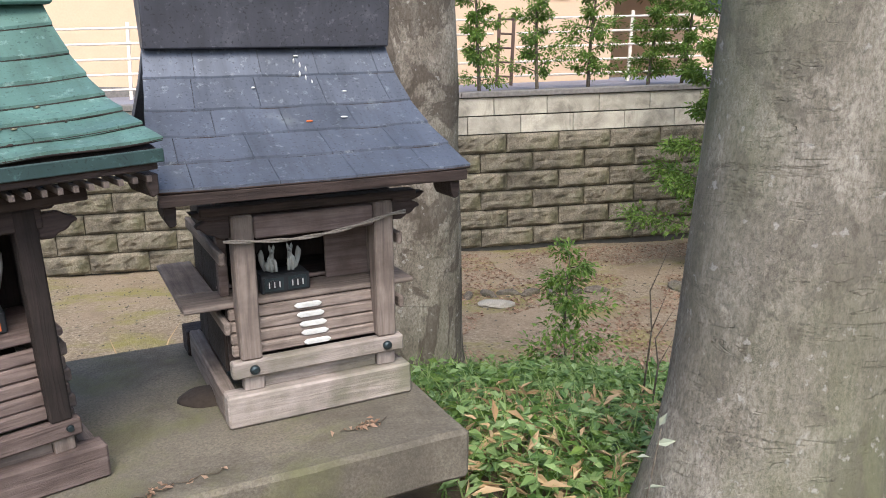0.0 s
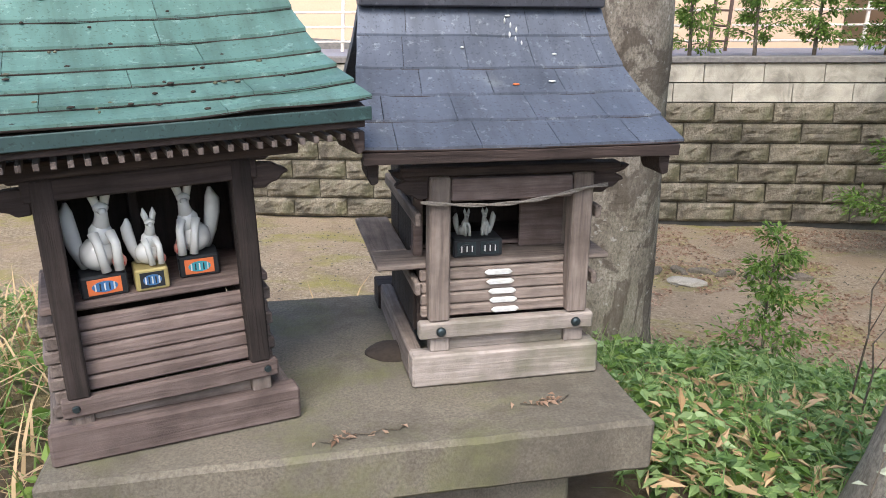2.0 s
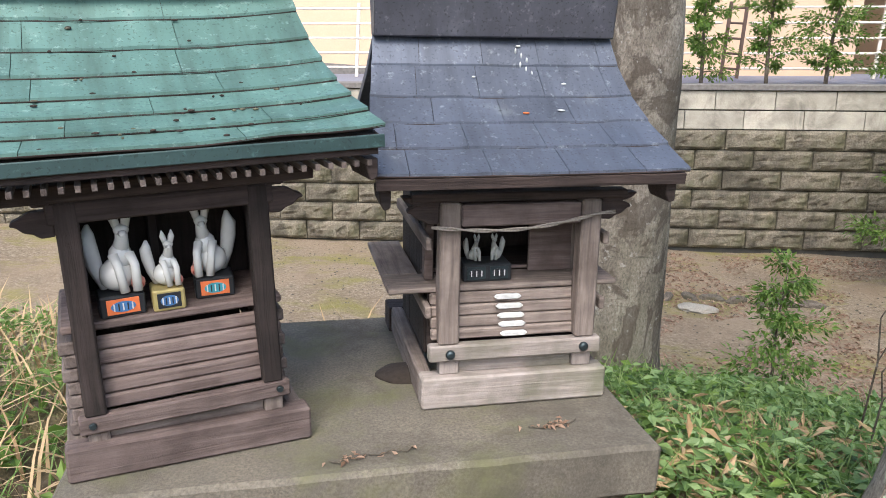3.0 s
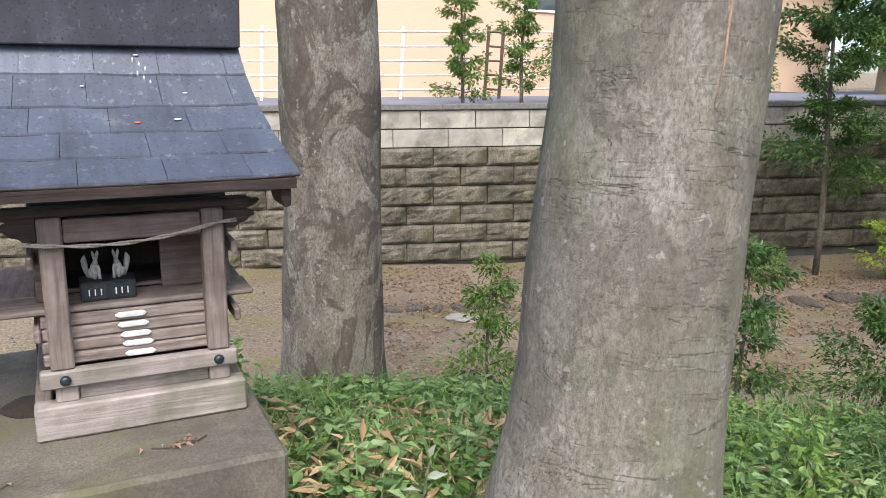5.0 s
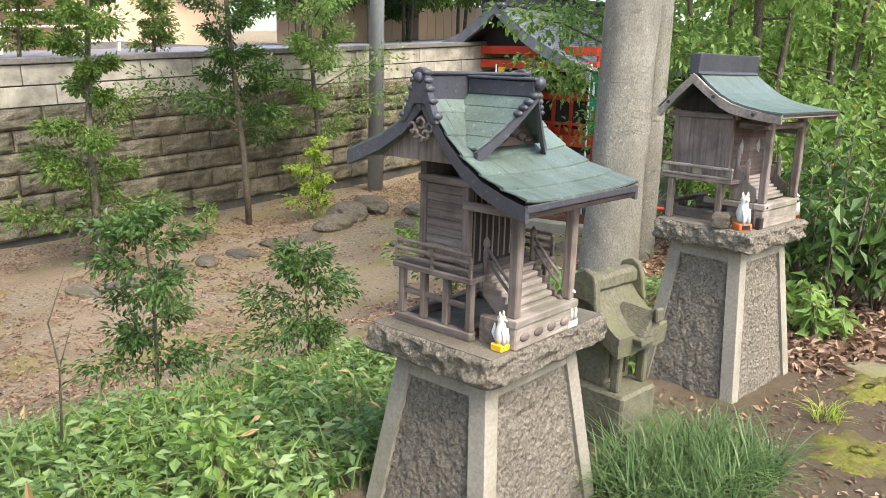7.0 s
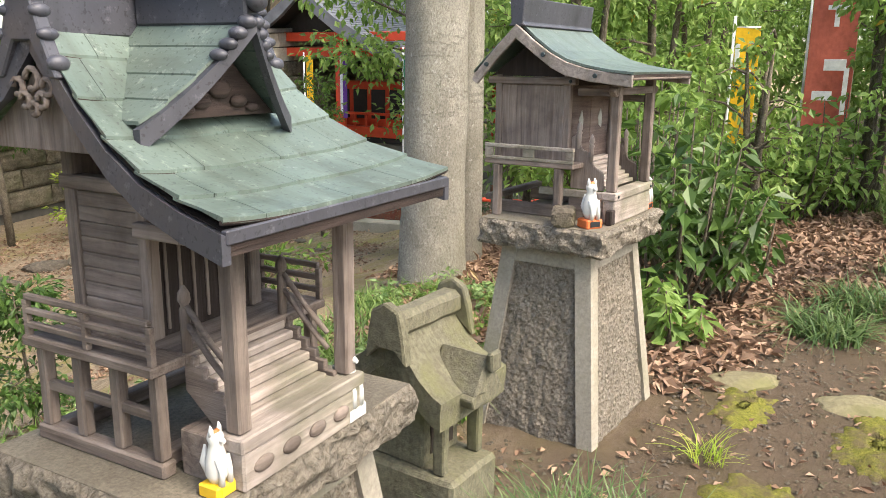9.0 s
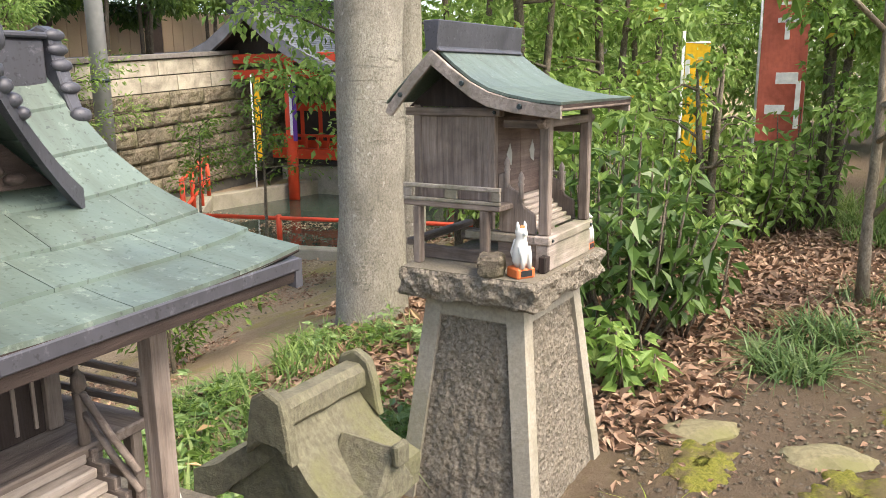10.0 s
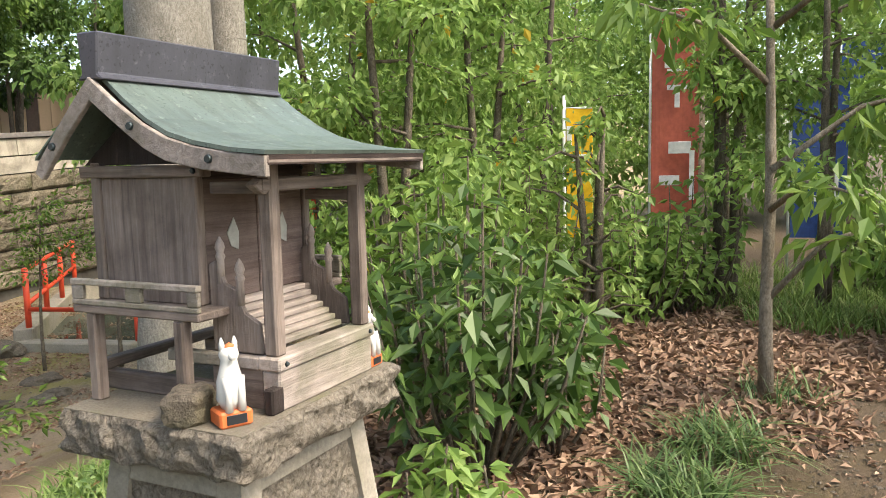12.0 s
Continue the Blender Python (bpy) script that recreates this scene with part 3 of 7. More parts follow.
# the shrine with the dark copper roof; its base front edge is the local x axis
Z0 = 0.685
def make_dark_shrine():
    t = thing("wooden_shrine", LEAN @ pose(-0.300, 1.735, Z0, 0, 0, 17), "small weathered wooden shrine with a dark copper roof, doors open", "shrine", "miniature shrines")
    # sill, feet, skirt
    part("base_sill", box(-0.082, 0.447, -0.012, 0.05, 0, 0.092, 0.006), pale_x, t)
    for u in (-0.082, 0.407):
        part("side_sill", box(u, u + 0.04, 0.052, 0.60, 0, 0.085, 0.005), wood_y, t)
    part("back_sill", box(-0.040, 0.405, 0.56, 0.60, 0, 0.085, 0.005), wood_x, t)
    for u in (-0.03, 0.352):
        part("foot", box(u, u + 0.055, 0.012, 0.05, 0.0925, 0.135, 0.003), pale_z, t)
    part("skirt_panel", box(0.026, 0.351, 0.024, 0.036, 0.0925, 0.14, 0.002), pale_x, t)
    part("skirt_rail", box(-0.062, 0.428, -0.006, 0.03, 0.136, 0.182, 0.005), pale_x, t)
    for u in (-0.004, 0.376):
        b = lathe([(0.0135, 0), (0.013, 0.006), (0.006, 0.011)], 14)
        part("bolt", turned(b, Matrix.Translation((u, -0.0065, 0.158)) @ Matrix.Rotation(radians(90), 4, "X")), iron, t, "round blue-grey iron bolt")
    # steps
    for i in range(4):
        z = 0.186 + i * 0.032
        part("step_board", box(-0.05, 0.415, 0.030 + i * 0.006, 0.052 + i * 0.006, z, z + 0.030, 0.004), wood_x, t)
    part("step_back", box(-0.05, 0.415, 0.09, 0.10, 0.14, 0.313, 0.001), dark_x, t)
    # posts
    for u in (-0.035, 0.352):
        part("post", box(u, u + 0.056, -0.001, 0.052, 0.183, 0.575, 0.005), wood_z, t)
    # silver nail covers, six-sided
    for i in range(5):
        o = [(-0.040, 0), (-0.030, 0.009), (0.030, 0.009), (0.040, 0), (0.030, -0.009), (-0.030, -0.009)]
        h = 0.300 - i * 0.0255
        f = 0.030 + int((h - 0.186) / 0.032) * 0.006
        b = prism([(x + 0.165 + i * 0.004, z * 0.8 + h) for x, z in o], f - 0.011, f - 0.001, 0.002)
        part("nail_cover", b, silver, t, "six-sided silver leaf plate")
    # shelf
    part("shelf", box(-0.165, 0.49, 0.056, 0.19, 0.315, 0.331, 0.004), wood_x, t)
    part("side_verandah", box(-0.165, -0.06, 0.191, 0.56, 0.316, 0.331, 0.004), wood_y, t)
    part("side_verandah", box(0.44, 0.485, 0.191, 0.56, 0.316, 0.331, 0.004), wood_y, t)
    # body
    part("threshold", box(-0.05, 0.425, 0.19, 0.205, 0.3315, 0.342, 0.003), umber_x, t)
    for u in (-0.055, 0.412):
        part("body_post", box(u, u + 0.026, 0.12, 0.155, 0.3315, 0.60, 0.003), umber_x, t)
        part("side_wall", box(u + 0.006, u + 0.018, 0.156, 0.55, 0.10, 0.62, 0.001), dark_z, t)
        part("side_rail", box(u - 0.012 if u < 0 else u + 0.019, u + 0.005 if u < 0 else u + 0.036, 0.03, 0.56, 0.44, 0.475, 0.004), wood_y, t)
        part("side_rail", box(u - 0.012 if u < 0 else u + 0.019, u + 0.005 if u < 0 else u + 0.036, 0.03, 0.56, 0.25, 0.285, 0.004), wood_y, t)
    # Inside boards use near-black wood, so the box's shade is painted in.
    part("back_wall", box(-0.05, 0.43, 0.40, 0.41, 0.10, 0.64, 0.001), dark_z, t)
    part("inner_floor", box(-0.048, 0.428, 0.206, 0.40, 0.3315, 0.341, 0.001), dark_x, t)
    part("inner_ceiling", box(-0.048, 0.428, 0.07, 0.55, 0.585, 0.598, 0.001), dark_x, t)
    # one leaf of the door stands open inside
    door = part("door", box(0.258, 0.392, 0.160, 0.170, 0.332, 0.575, 0.002), umber_x, t, "brown plank door leaf")
    part("door_edge", box(0.386, 0.410, 0.156, 0.1595, 0.332, 0.575, 0.002), wood_z, door)
    # head beam, brackets
    part("head_beam", box(0.023, 0.350, 0.002, 0.045, 0.51, 0.568, 0.004), umber_x, t)
    part("top_plate", box(-0.11, 0.48, 0.0, 0.05, 0.577, 0.60, 0.004), dark_x, t)
    for u, s in ((-0.036, -1), (0.409, 1)):
        bracket(t, u, 0.025, 0.545, s, dark_x, 0.95)
        b = prism([(0, 0), (s * 0.05, 0), (s * 0.085, 0.012), (s * 0.10, 0.026), (0, 0.026)], 0.005, 0.045, 0.003)
        part("bracket_arm", turned(b, Matrix.Translation((u, 0, 0.565))), dark_x, t)
    # rope
    pts = []
    for i in range(25):
        s = i / 24
        pts.append((-0.06 + 0.50 * s, -0.012 - 0.01 * math.sin(math.pi * s), 0.515 - 0.022 * math.sin(math.pi * min(1, s * 1.1)) + 0.028 * s))
    for ph in (0, math.pi):
        q = [(x, y + 0.003 * math.cos(14 * i / 2 + ph), z + 0.003 * math.sin(14 * i / 2 + ph)) for i, (x, y, z) in enumerate(pts)]
        part("rope_strand", tube(q, 0.0032, 6), hemp, t, "twisted grey straw rope")
    # roof
    prof = [(-0.125, 0.668, 0.0), (-0.01, 0.715, -0.008), (0.10, 0.765, -0.018), (0.19, 0.825, -0.032), (0.27, 0.905, -0.046), (0.325, 0.99, -0.056)]
    roof_sheets(t, prof, -0.225, 0.585, black_copper, 0.20, 0.004, 0.007, 0.004, 3)
    # Near-black deck: shade in the sheet gaps and under the eave is painted in.
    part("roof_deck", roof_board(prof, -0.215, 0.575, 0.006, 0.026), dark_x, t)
    back = [(0.325, 0.99, -0.056), (0.40, 0.90, -0.046), (0.52, 0.79, -0.03), (0.66, 0.72, 0)]
    part("back_roof", roof_board(back, -0.225, 0.585, -0.003, 0.03), black_copper, t)
    part("eave_fascia", box(-0.215, 0.575, -0.122, -0.100, 0.644, 0.660, 0.002), dark_x, t)
    for u in (-0.205, 0.540):
        part("eave_end", prism([(u, 0.63), (u + 0.03, 0.63), (u + 0.028, 0.585), (u + 0.012, 0.58), (u + 0.002, 0.60)], -0.09, 0.02, 0.003), dark_x, t)
    # ridge box, flaring upward
    o = [(0.29, 0.985), (0.345, 0.985), (0.40, 1.14), (0.265, 1.14)]
    b = prism(o, -0.17, 0.53, 0.004)
    part("ridge_box", turned(b, Matrix(((0, 1, 0, 0), (1, 0, 0, 0), (0, 0, 1, 0), (0, 0, 0, 1)))), lead, t)
    part("ridge_cap", box(-0.20, 0.56, 0.25, 0.42, 1.14, 1.165, 0.004), lead, t)
    # stains on the roof: bird lime and rust, as thin dabs
    for (u, v, z, r, mat, name) in ((0.325, 0.135, 0.797, 0.012, silver, "lime_spot"), (0.222, 0.128, 0.791, 0.010, orange_paint, "rust_spot"), (0.245, 0.30, 0.962, 0.008, silver, "lime_spot"), (0.36, 0.22, 0.862, 0.008, silver, "lime_spot"), (0.10, 0.235, 0.880, 0.006, silver, "lime_spot")):
        b = ball((u, v, z), (r, r * 0.55, 0.003), 2)
        for q in b.verts:
            q.co.x += 0.4 * r * noise.noise(q.co * 90)
        part(name, b, mat, t)
    for k in range(6):
        part("lime_streak", ball((0.235 + 0.012 * (k % 3) + 0.003 * k, 0.292 - 0.008 * k, 0.948 - 0.012 * k), (0.003, 0.005, 0.009), 1), silver, t)
    return t


make_dark_shrine()


SAG = pose(0.49, 0, 0.10, 0, -2.0, 0) @ pose(-0.49, 0, -0.10)


GREEN = LEAN @ pose(-1.117, 1.241, Z0, 0, 0, 30)


def make_green_shrine():
    t = thing("wooden_shrine", GREEN @ Matrix.Diagonal((1.025, 1, 1, 1)), "small dark wooden shrine with a green copper roof and open front", "shrine", "miniature shrines")
    W = 0.535
    part("base_sill", box(-0.005, W + 0.01, 0.0, 0.06, 0, 0.085, 0.006), umber_x, t)
    for u in (0.0, W - 0.04):
        part("side_sill", box(u, u + 0.04, 0.062, 0.55, 0, 0.08, 0.005), wood_y, t)
    part("back_sill", box(0.042, W - 0.042, 0.51, 0.55, 0, 0.08, 0.005), wood_x, t)
    for u in (0.045, 0.437):
        part("foot", box(u, u + 0.045, 0.024, 0.06, 0.0855, 0.125, 0.003), wood_z, t)
    part("skirt_panel", box(0.091, 0.436, 0.04, 0.05, 0.0855, 0.14, 0.001), wood_x, t)
    part("skirt_rail", box(0.03, 0.50, 0.012, 0.04, 0.123, 0.166, 0.004), umber_x, t)
    for u in (0.058, 0.474):
        b = lathe([(0.009, 0), (0.007, 0.006)], 10)
        part("bolt", turned(b, Matrix.Translation((u, 0.0115, 0.145)) @ Matrix.Rotation(radians(90), 4, "X")), iron, t, "dark iron bolt")
    for i in range(5):
        z = 0.168 + i * 0.034
        part("front_board", box(0.07, 0.45, 0.040 + 0.005 * i, 0.058 + 0.005 * i, z, z + 0.0325, 0.005), umber_x, t)
    for i in range(7):
        z = 0.100 + i * 0.033
        for u in (0.010 + 0.008 * (i % 2), 0.475 - 0.008 * (i % 2)):
            part("side_board", box(u, u + 0.035, 0.075, 0.50, z, z + 0.031, 0.004), umber_y, t)
    part("shelf", box(0.02, 0.505, 0.062, 0.34, 0.352, 0.372, 0.004), umber_x, t)
    for u in (0.045, 0.437):
        part("post", box(u, u + 0.046, 0.012, 0.060, 0.166, 0.66, 0.004), dark_z, t)
    # Inner walls are near-black: the open front's inside shade is in their colour.
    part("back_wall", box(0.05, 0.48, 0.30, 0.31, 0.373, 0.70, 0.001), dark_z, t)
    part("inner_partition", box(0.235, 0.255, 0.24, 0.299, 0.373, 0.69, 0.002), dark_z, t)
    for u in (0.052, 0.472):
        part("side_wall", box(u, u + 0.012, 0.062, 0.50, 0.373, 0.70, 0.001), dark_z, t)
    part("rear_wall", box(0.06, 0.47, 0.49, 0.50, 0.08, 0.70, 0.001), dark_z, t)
    part("head_beam", box(0.03, 0.495, 0.014, 0.056, 0.614, 0.661, 0.004), dark_x, t)
    for u, s in ((0.045, -1), (0.483, 1)):
        bracket(t, u, 0.035, 0.615, s, dark_x, 0.92)
        b = prism([(0, 0), (s * 0.035, 0), (s * 0.05, 0.02), (s * 0.04, 0.045), (0, 0.05)], 0.015, 0.055, 0.003)
        part("bracket_arm", turned(b, Matrix.Translation((u, 0, 0.655))), dark_x, t)
    part("top_plate", box(-0.06, 0.59, 0.01, 0.06, 0.662, 0.70, 0.003), dark_x, t)
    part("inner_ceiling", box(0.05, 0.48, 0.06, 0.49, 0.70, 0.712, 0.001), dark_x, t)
    u0, u1 = -0.26, 0.725
    prof = [(-0.115, 0.775, 0.0), (-0.045, 0.798, -0.014), (0.03, 0.826, -0.028), (0.10, 0.858, -0.040), (0.175, 0.900, -0.052), (0.25, 0.953, -0.062), (0.325, 1.020, -0.070), (0.38, 1.09, -0.076)]
    roof_sheets(t, prof, u0, u1, copper, 0.40, 0.004, 0.012, 0.016, 5, 0.008)
    # Deck colour is near-black to hold the shade below the sheets.
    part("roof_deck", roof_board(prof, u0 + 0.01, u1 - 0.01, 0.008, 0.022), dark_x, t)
    back = [(0.38, 1.09, -0.076), (0.46, 0.98, -0.06), (0.56, 0.89, -0.04), (0.68, 0.82, 0)]
    part("back_roof", roof_board(back, u0, u1, -0.004, 0.03), copper, t)
    part("eave_sheet", box(u0 + 0.003, u1 - 0.003, -0.117, -0.108, 0.742, 0.772, 0.002), edge_copper, t, "dark green copper eave edge")
    part("eave_fascia", box(u0 + 0.015, u1 - 0.015, -0.104, -0.085, 0.726, 0.745, 0.002), dark_x, t)
    for i in range(32):
        u = u0 + 0.03 + i * (u1 - u0 - 0.07) / 31
        part("rafter", box(u, u + 0.011, -0.098, 0.02, 0.700, 0.714, 0.001), umber_y, t)
    for u in (u0 + 0.01, u1 - 0.04):
        part("eave_end", prism([(u, 0.715), (u + 0.028, 0.715), (u + 0.026, 0.67), (u + 0.010, 0.662), (u + 0.001, 0.69)], -0.09, 0.05, 0.003), dark_x, t)
    part("ridge_box", box(u0 + 0.06, u1 - 0.06, 0.33, 0.43, 1.09, 1.18, 0.006), copper, t)
    # dabs of dirt and moss on the courses
    rng = random.Random(6)
    for k in range(46):
        u, v = rng.uniform(u0 + 0.1, u1 - 0.1), rng.uniform(-0.1, 0.33)
        z = float(np.interp(v, [p[0] for p in prof], [p[1] for p in prof])) + 0.010
        r = rng.uniform(0.003, 0.009)
        part("dirt_spot", ball((u, v, z), (r, r * 0.6, 0.003), 1), clay if k % 3 else mossy_stone, t)
    # the frame has sagged to one side on its sill
    for ob in t.children:
        if not ob.name.startswith(("base_sill", "side_sill", "back_sill")):
            ob.matrix_basis = SAG
    return t


make_green_shrine()


# ---- shrines on tall pedestals ----
def make_pedestal(m, zs, z_bottom, seed, W=0.61, D=0.505):
    """A tapered pedestal with scraped panels between smooth ribs, and a rough slab on top. Local origin: the slab's front left corner on the ground."""
    t = thing("shrine_pedestal", m, "tapered concrete pedestal with scraped aggregate panels and rough slab", "pedestal", "shrine pedestals")
    TH = 0.095
    core = bmesh.new()
    ti, bi = 0.075, -0.015

    def corner(sx, sy, s, pad=0.0):
        i = bi + (ti - bi) * s + pad
        return (W / 2 + sx * (W / 2 - i), D / 2 + sy * (D / 2 - i))
    zt, zb = zs - TH, z_bottom - 0.1
    lo = [core.verts.new((*corner(a, b, 0, 0.014), zb)) for a, b in ((-1, -1), (1, -1), (1, 1), (-1, 1))]
    hi = [core.verts.new((*corner(a, b, 1, 0.014), zt)) for a, b in ((-1, -1), (1, -1), (1, 1), (-1, 1))]
    for k in range(4):
        core.faces.new((lo[k], lo[(k + 1) % 4], hi[(k + 1) % 4], hi[k]))
    core.faces.new(hi)
    bmesh.ops.subdivide_edges(core, edges=core.edges[:], cuts=22, use_grid_fill=True)
    for q in core.verts:
        q.co += Vector((noise.noise(q.co * 38), noise.noise(q.co * 38 + Vector((7, 3, 1))), 0)) * 0.012
    part("panel_body", core, aggregate, t, "scraped grey aggregate faces")
    rib = 0.062
    for a, b in ((-1, -1), (1, -1), (1, 1), (-1, 1)):
        bb = bmesh.new()
        pts = []
        for s, z in ((0, zb), (1, zt)):
            x, y = corner(a, b, s)
            pts.append([bb.verts.new((x - a * dx, y - b * dy, z)) for dx, dy in ((0, 0), (rib, 0), (rib, 0.02), (0.02, 0.02), (0.02, rib), (0, rib))])
        for k in range(6):
            bb.faces.new((pts[0][k], pts[0][(k + 1) % 6], pts[1][(k + 1) % 6], pts[1][k]))
        bb.faces.new(pts[1])
        bmesh.ops.recalc_face_normals(bb, faces=bb.faces[:])
        part("corner_rib", bb, smooth_mortar, t, "smooth mortar corner rib")
    band = 0.065
    s1 = 1 - band / (zt - zb)
    for (a, b), (c, d) in (((-1, -1), (1, -1)), ((1, -1), (1, 1)), ((1, 1), (-1, 1)), ((-1, 1), (-1, -1))):
        bb = bmesh.new()
        rings = []
        for s, z in ((s1, zt - band), (1, zt)):
            for pad in (0.001, 0.02):
                p, q = Vector((*corner(a, b, s, pad), z)), Vector((*corner(c, d, s, pad), z))
                dr = (q - p).normalized() * (rib + 0.001 - pad)
                rings.append((bb.verts.new(p + dr), bb.verts.new(q - dr)))
        for i, j in ((0, 2), (2, 3), (3, 1), (1, 0)):
            bb.faces.new((rings[i][0], rings[i][1], rings[j][1], rings[j][0]))
        bmesh.ops.recalc_face_normals(bb, faces=bb.faces[:])
        part("top_band", bb, smooth_mortar, t)
    s = box(0, W, 0, D, zs - TH, zs, 0.012)
    bmesh.ops.subdivide_edges(s, edges=[e for e in s.edges if e.calc_length() > 0.05], cuts=24, use_grid_fill=True)
    for q in s.verts:
        k = 1.0 if q.co.z < zs - 0.008 else 0.25
        q.co += Vector((noise.noise(q.co * 26 + Vector((seed, 0, 0))), noise.noise(q.co * 26 + Vector((0, seed, 4))), 0.25 * noise.noise(q.co * 20))) * 0.022 * k
    part("slab", s, aggregate, t, "rough-edged concrete slab")
    top = box(0.012, W - 0.012, 0.012, D - 0.012, zs - 0.004, zs + 0.0015, 0.001)
    part("slab_face", top, concrete, t, "smooth stained slab top")
    return t


MC, MD = pose(2.598, 1.500, 0, 0, 0, 1.5), pose(4.446, 1.528, 0, 0, 0, -3.5)
ZC, ZD = 0.705, 0.807
make_pedestal(MC, ZC, 0.05, 2.0, 0.635)
make_pedestal(MD, ZD, 0.0, 9.0)


def railing(parent, p, q, z0, h, mat, rails=2, posts=3, w=0.011):
    p, q = Vector((*p, 0)), Vector((*q, 0))
    d = q - p
    ang = math.degrees(math.atan2(d.y, d.x))
    for i in range(rails):
        z = z0 + h * (i + 1) / rails
        b = box(0, d.length, -w / 2, w / 2, z - w, z, 0.002)
        part("rail", turned(b, pose(p.x, p.y, 0, 0, 0, ang)), mat, parent)
    for i in range(posts):
        s = i / (posts - 1)
        c = p + d * s
        part("rail_post", box(c.x - w / 2, c.x + w / 2, c.y - w / 2, c.y + w / 2, z0, z0 + h - w - 0.0005, 0.001), mat, parent)


def make_gabled_shrine():
    """The shrine with verandahs, stairs and a gabled porch."""
    t = thing("wooden_shrine", MC @ pose(0, 0, ZC + 0.001), "weathered wooden shrine with verandah, stairs and grey-green copper roof", "shrine", "miniature shrines")
    L, R, F, B = 0.08, 0.50, 0.15, 0.45
    # ground frame
    for u in (L, R - 0.03):
        part("ground_beam", box(u, u + 0.03, F - 0.005, B + 0.01, 0, 0.028, 0.004), wood_y, t)
    part("ground_beam", box(L + 0.031, R - 0.031, F + 0.02, F + 0.05, 0, 0.028, 0.004), wood_x, t)
    part("ground_beam", box(L + 0.031, R - 0.031, B - 0.03, B, 0, 0.028, 0.004), wood_x, t)
    # verandah posts and floor
    for u in (L + 0.004, R - 0.026):
        for k in range(4):
            v = F + k * (B - F - 0.024) / 3
            part("verandah_post", box(u, u + 0.022, v, v + 0.022, 0.0285, 0.178, 0.003), wood_z, t)
        part("verandah_tie", box(u + 0.004, u + 0.018, F + 0.005, B - 0.005, 0.095, 0.113, 0.002), wood_y, t)
    for u0, u1 in ((L - 0.012, L + 0.06), (R - 0.06, R + 0.012)):
        part("verandah_floor", box(u0, u1, F - 0.008, B + 0.01, 0.179, 0.197, 0.003), wood_y, t)
    part("verandah_floor", box(L + 0.061, R - 0.061, F - 0.008, B, 0.179, 0.197, 0.003), wood_x, t)
    for u in (L - 0.002, R + 0.002):
        railing(t, (u, F), (u, B), 0.1975, 0.075, wood_y, 3, 3)
    # body
    b0, b1, bf, bb = 0.155, 0.425, 0.23, 0.43
    for u in (b0, b1 - 0.026):
        for v in (bf, bb - 0.026):
            part("body_post", box(u, u + 0.026, v, v + 0.026, 0.198, 0.52, 0.003), wood_z, t)
    for i in range(9):
        z = 0.20 + i * 0.027
        for u in (b0 + 0.006, b1 - 0.018):
            part("wall_board", box(u, u + 0.012, bf + 0.0265, bb - 0.0265, z, z + 0.0262, 0.002), wood_y, t)
    part("wall_beam", box(b0 - 0.004, b0 + 0.030, bf - 0.006, bb + 0.006, 0.445, 0.47, 0.003), wood_y, t)
    part("wall_beam", box(b1 - 0.030, b1 + 0.004, bf - 0.006, bb + 0.006, 0.445, 0.47, 0.003), wood_y, t)
    part("rear_wall", box(b0 + 0.0265, b1 - 0.0265, bb - 0.02, bb - 0.008, 0.198, 0.52, 0.001), wood_z, t)
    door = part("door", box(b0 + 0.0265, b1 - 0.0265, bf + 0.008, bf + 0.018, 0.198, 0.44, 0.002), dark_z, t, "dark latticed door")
    for k in range(7):
        u = b0 + 0.036 + k * 0.031
        part("lattice_bar", box(u, u + 0.006, bf + 0.003, bf + 0.0075, 0.21, 0.43, 0.001), wood_z, door)
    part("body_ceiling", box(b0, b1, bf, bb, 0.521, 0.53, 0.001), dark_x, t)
    # stairs up to the verandah
    s0, s1 = 0.165, 0.385
    for i in range(6):
        v, z = 0.045 + i * 0.019, 0.085 + i * 0.0175
        part("stair_tread", box(s0, s1, v, v + 0.03, z, z + 0.0165, 0.003), pale_x, t)
    for u in (s0 - 0.016, s1 + 0.004):
        o = [(0.03, 0.06)]
        for i in range(6):
            v, z = 0.035 + i * 0.02, 0.0855 + i * 0.0178
            o += [(v, z + 0.018), (v + 0.02, z + 0.018)]
        o += [(0.158, 0.16), (0.158, 0.13), (0.06, 0.045)]
        bmx = prism(o, u, u + 0.012, 0.0015)
        part("stair_string", turned(bmx, Matrix(((0, 1, 0, 0), (1, 0, 0, 0), (0, 0, 1, 0), (0, 0, 0, 1)))), wood_y, t, "stepped side board of the stairs")
        for dz in (0.045, 0.075):
            part("handrail", tube([(u + 0.006, 0.05, 0.10 + dz), (u + 0.006, 0.10, 0.145 + dz), (u + 0.006, 0.15, 0.20 + dz)], 0.0055, 6), wood_y, t)
        part("newel", lathe([(0.009, 0.18), (0.009, 0.27), (0.006, 0.275), (0.011, 0.285), (0.010, 0.297), (0.002, 0.31)], 10, None, (u + 0.006, 0.155, 0)), wood_z, t, "turned newel post")
    # porch
    part("porch_base", box(0.115, 0.435, 0.005, 0.05, 0.0, 0.068, 0.004), pale_x, t)
    part("porch_sill", box(0.108, 0.442, 0.0, 0.055, 0.069, 0.094, 0.003), pale_x, t)
    part("porch_floor", box(0.115, 0.435, 0.051, 0.14, 0.0, 0.08, 0.002), wood_x, t)
    for u in (0.118, 0.402):
        part("porch_post", box(u, u + 0.03, 0.012, 0.044, 0.0945, 0.425, 0.004), wood_z, t)
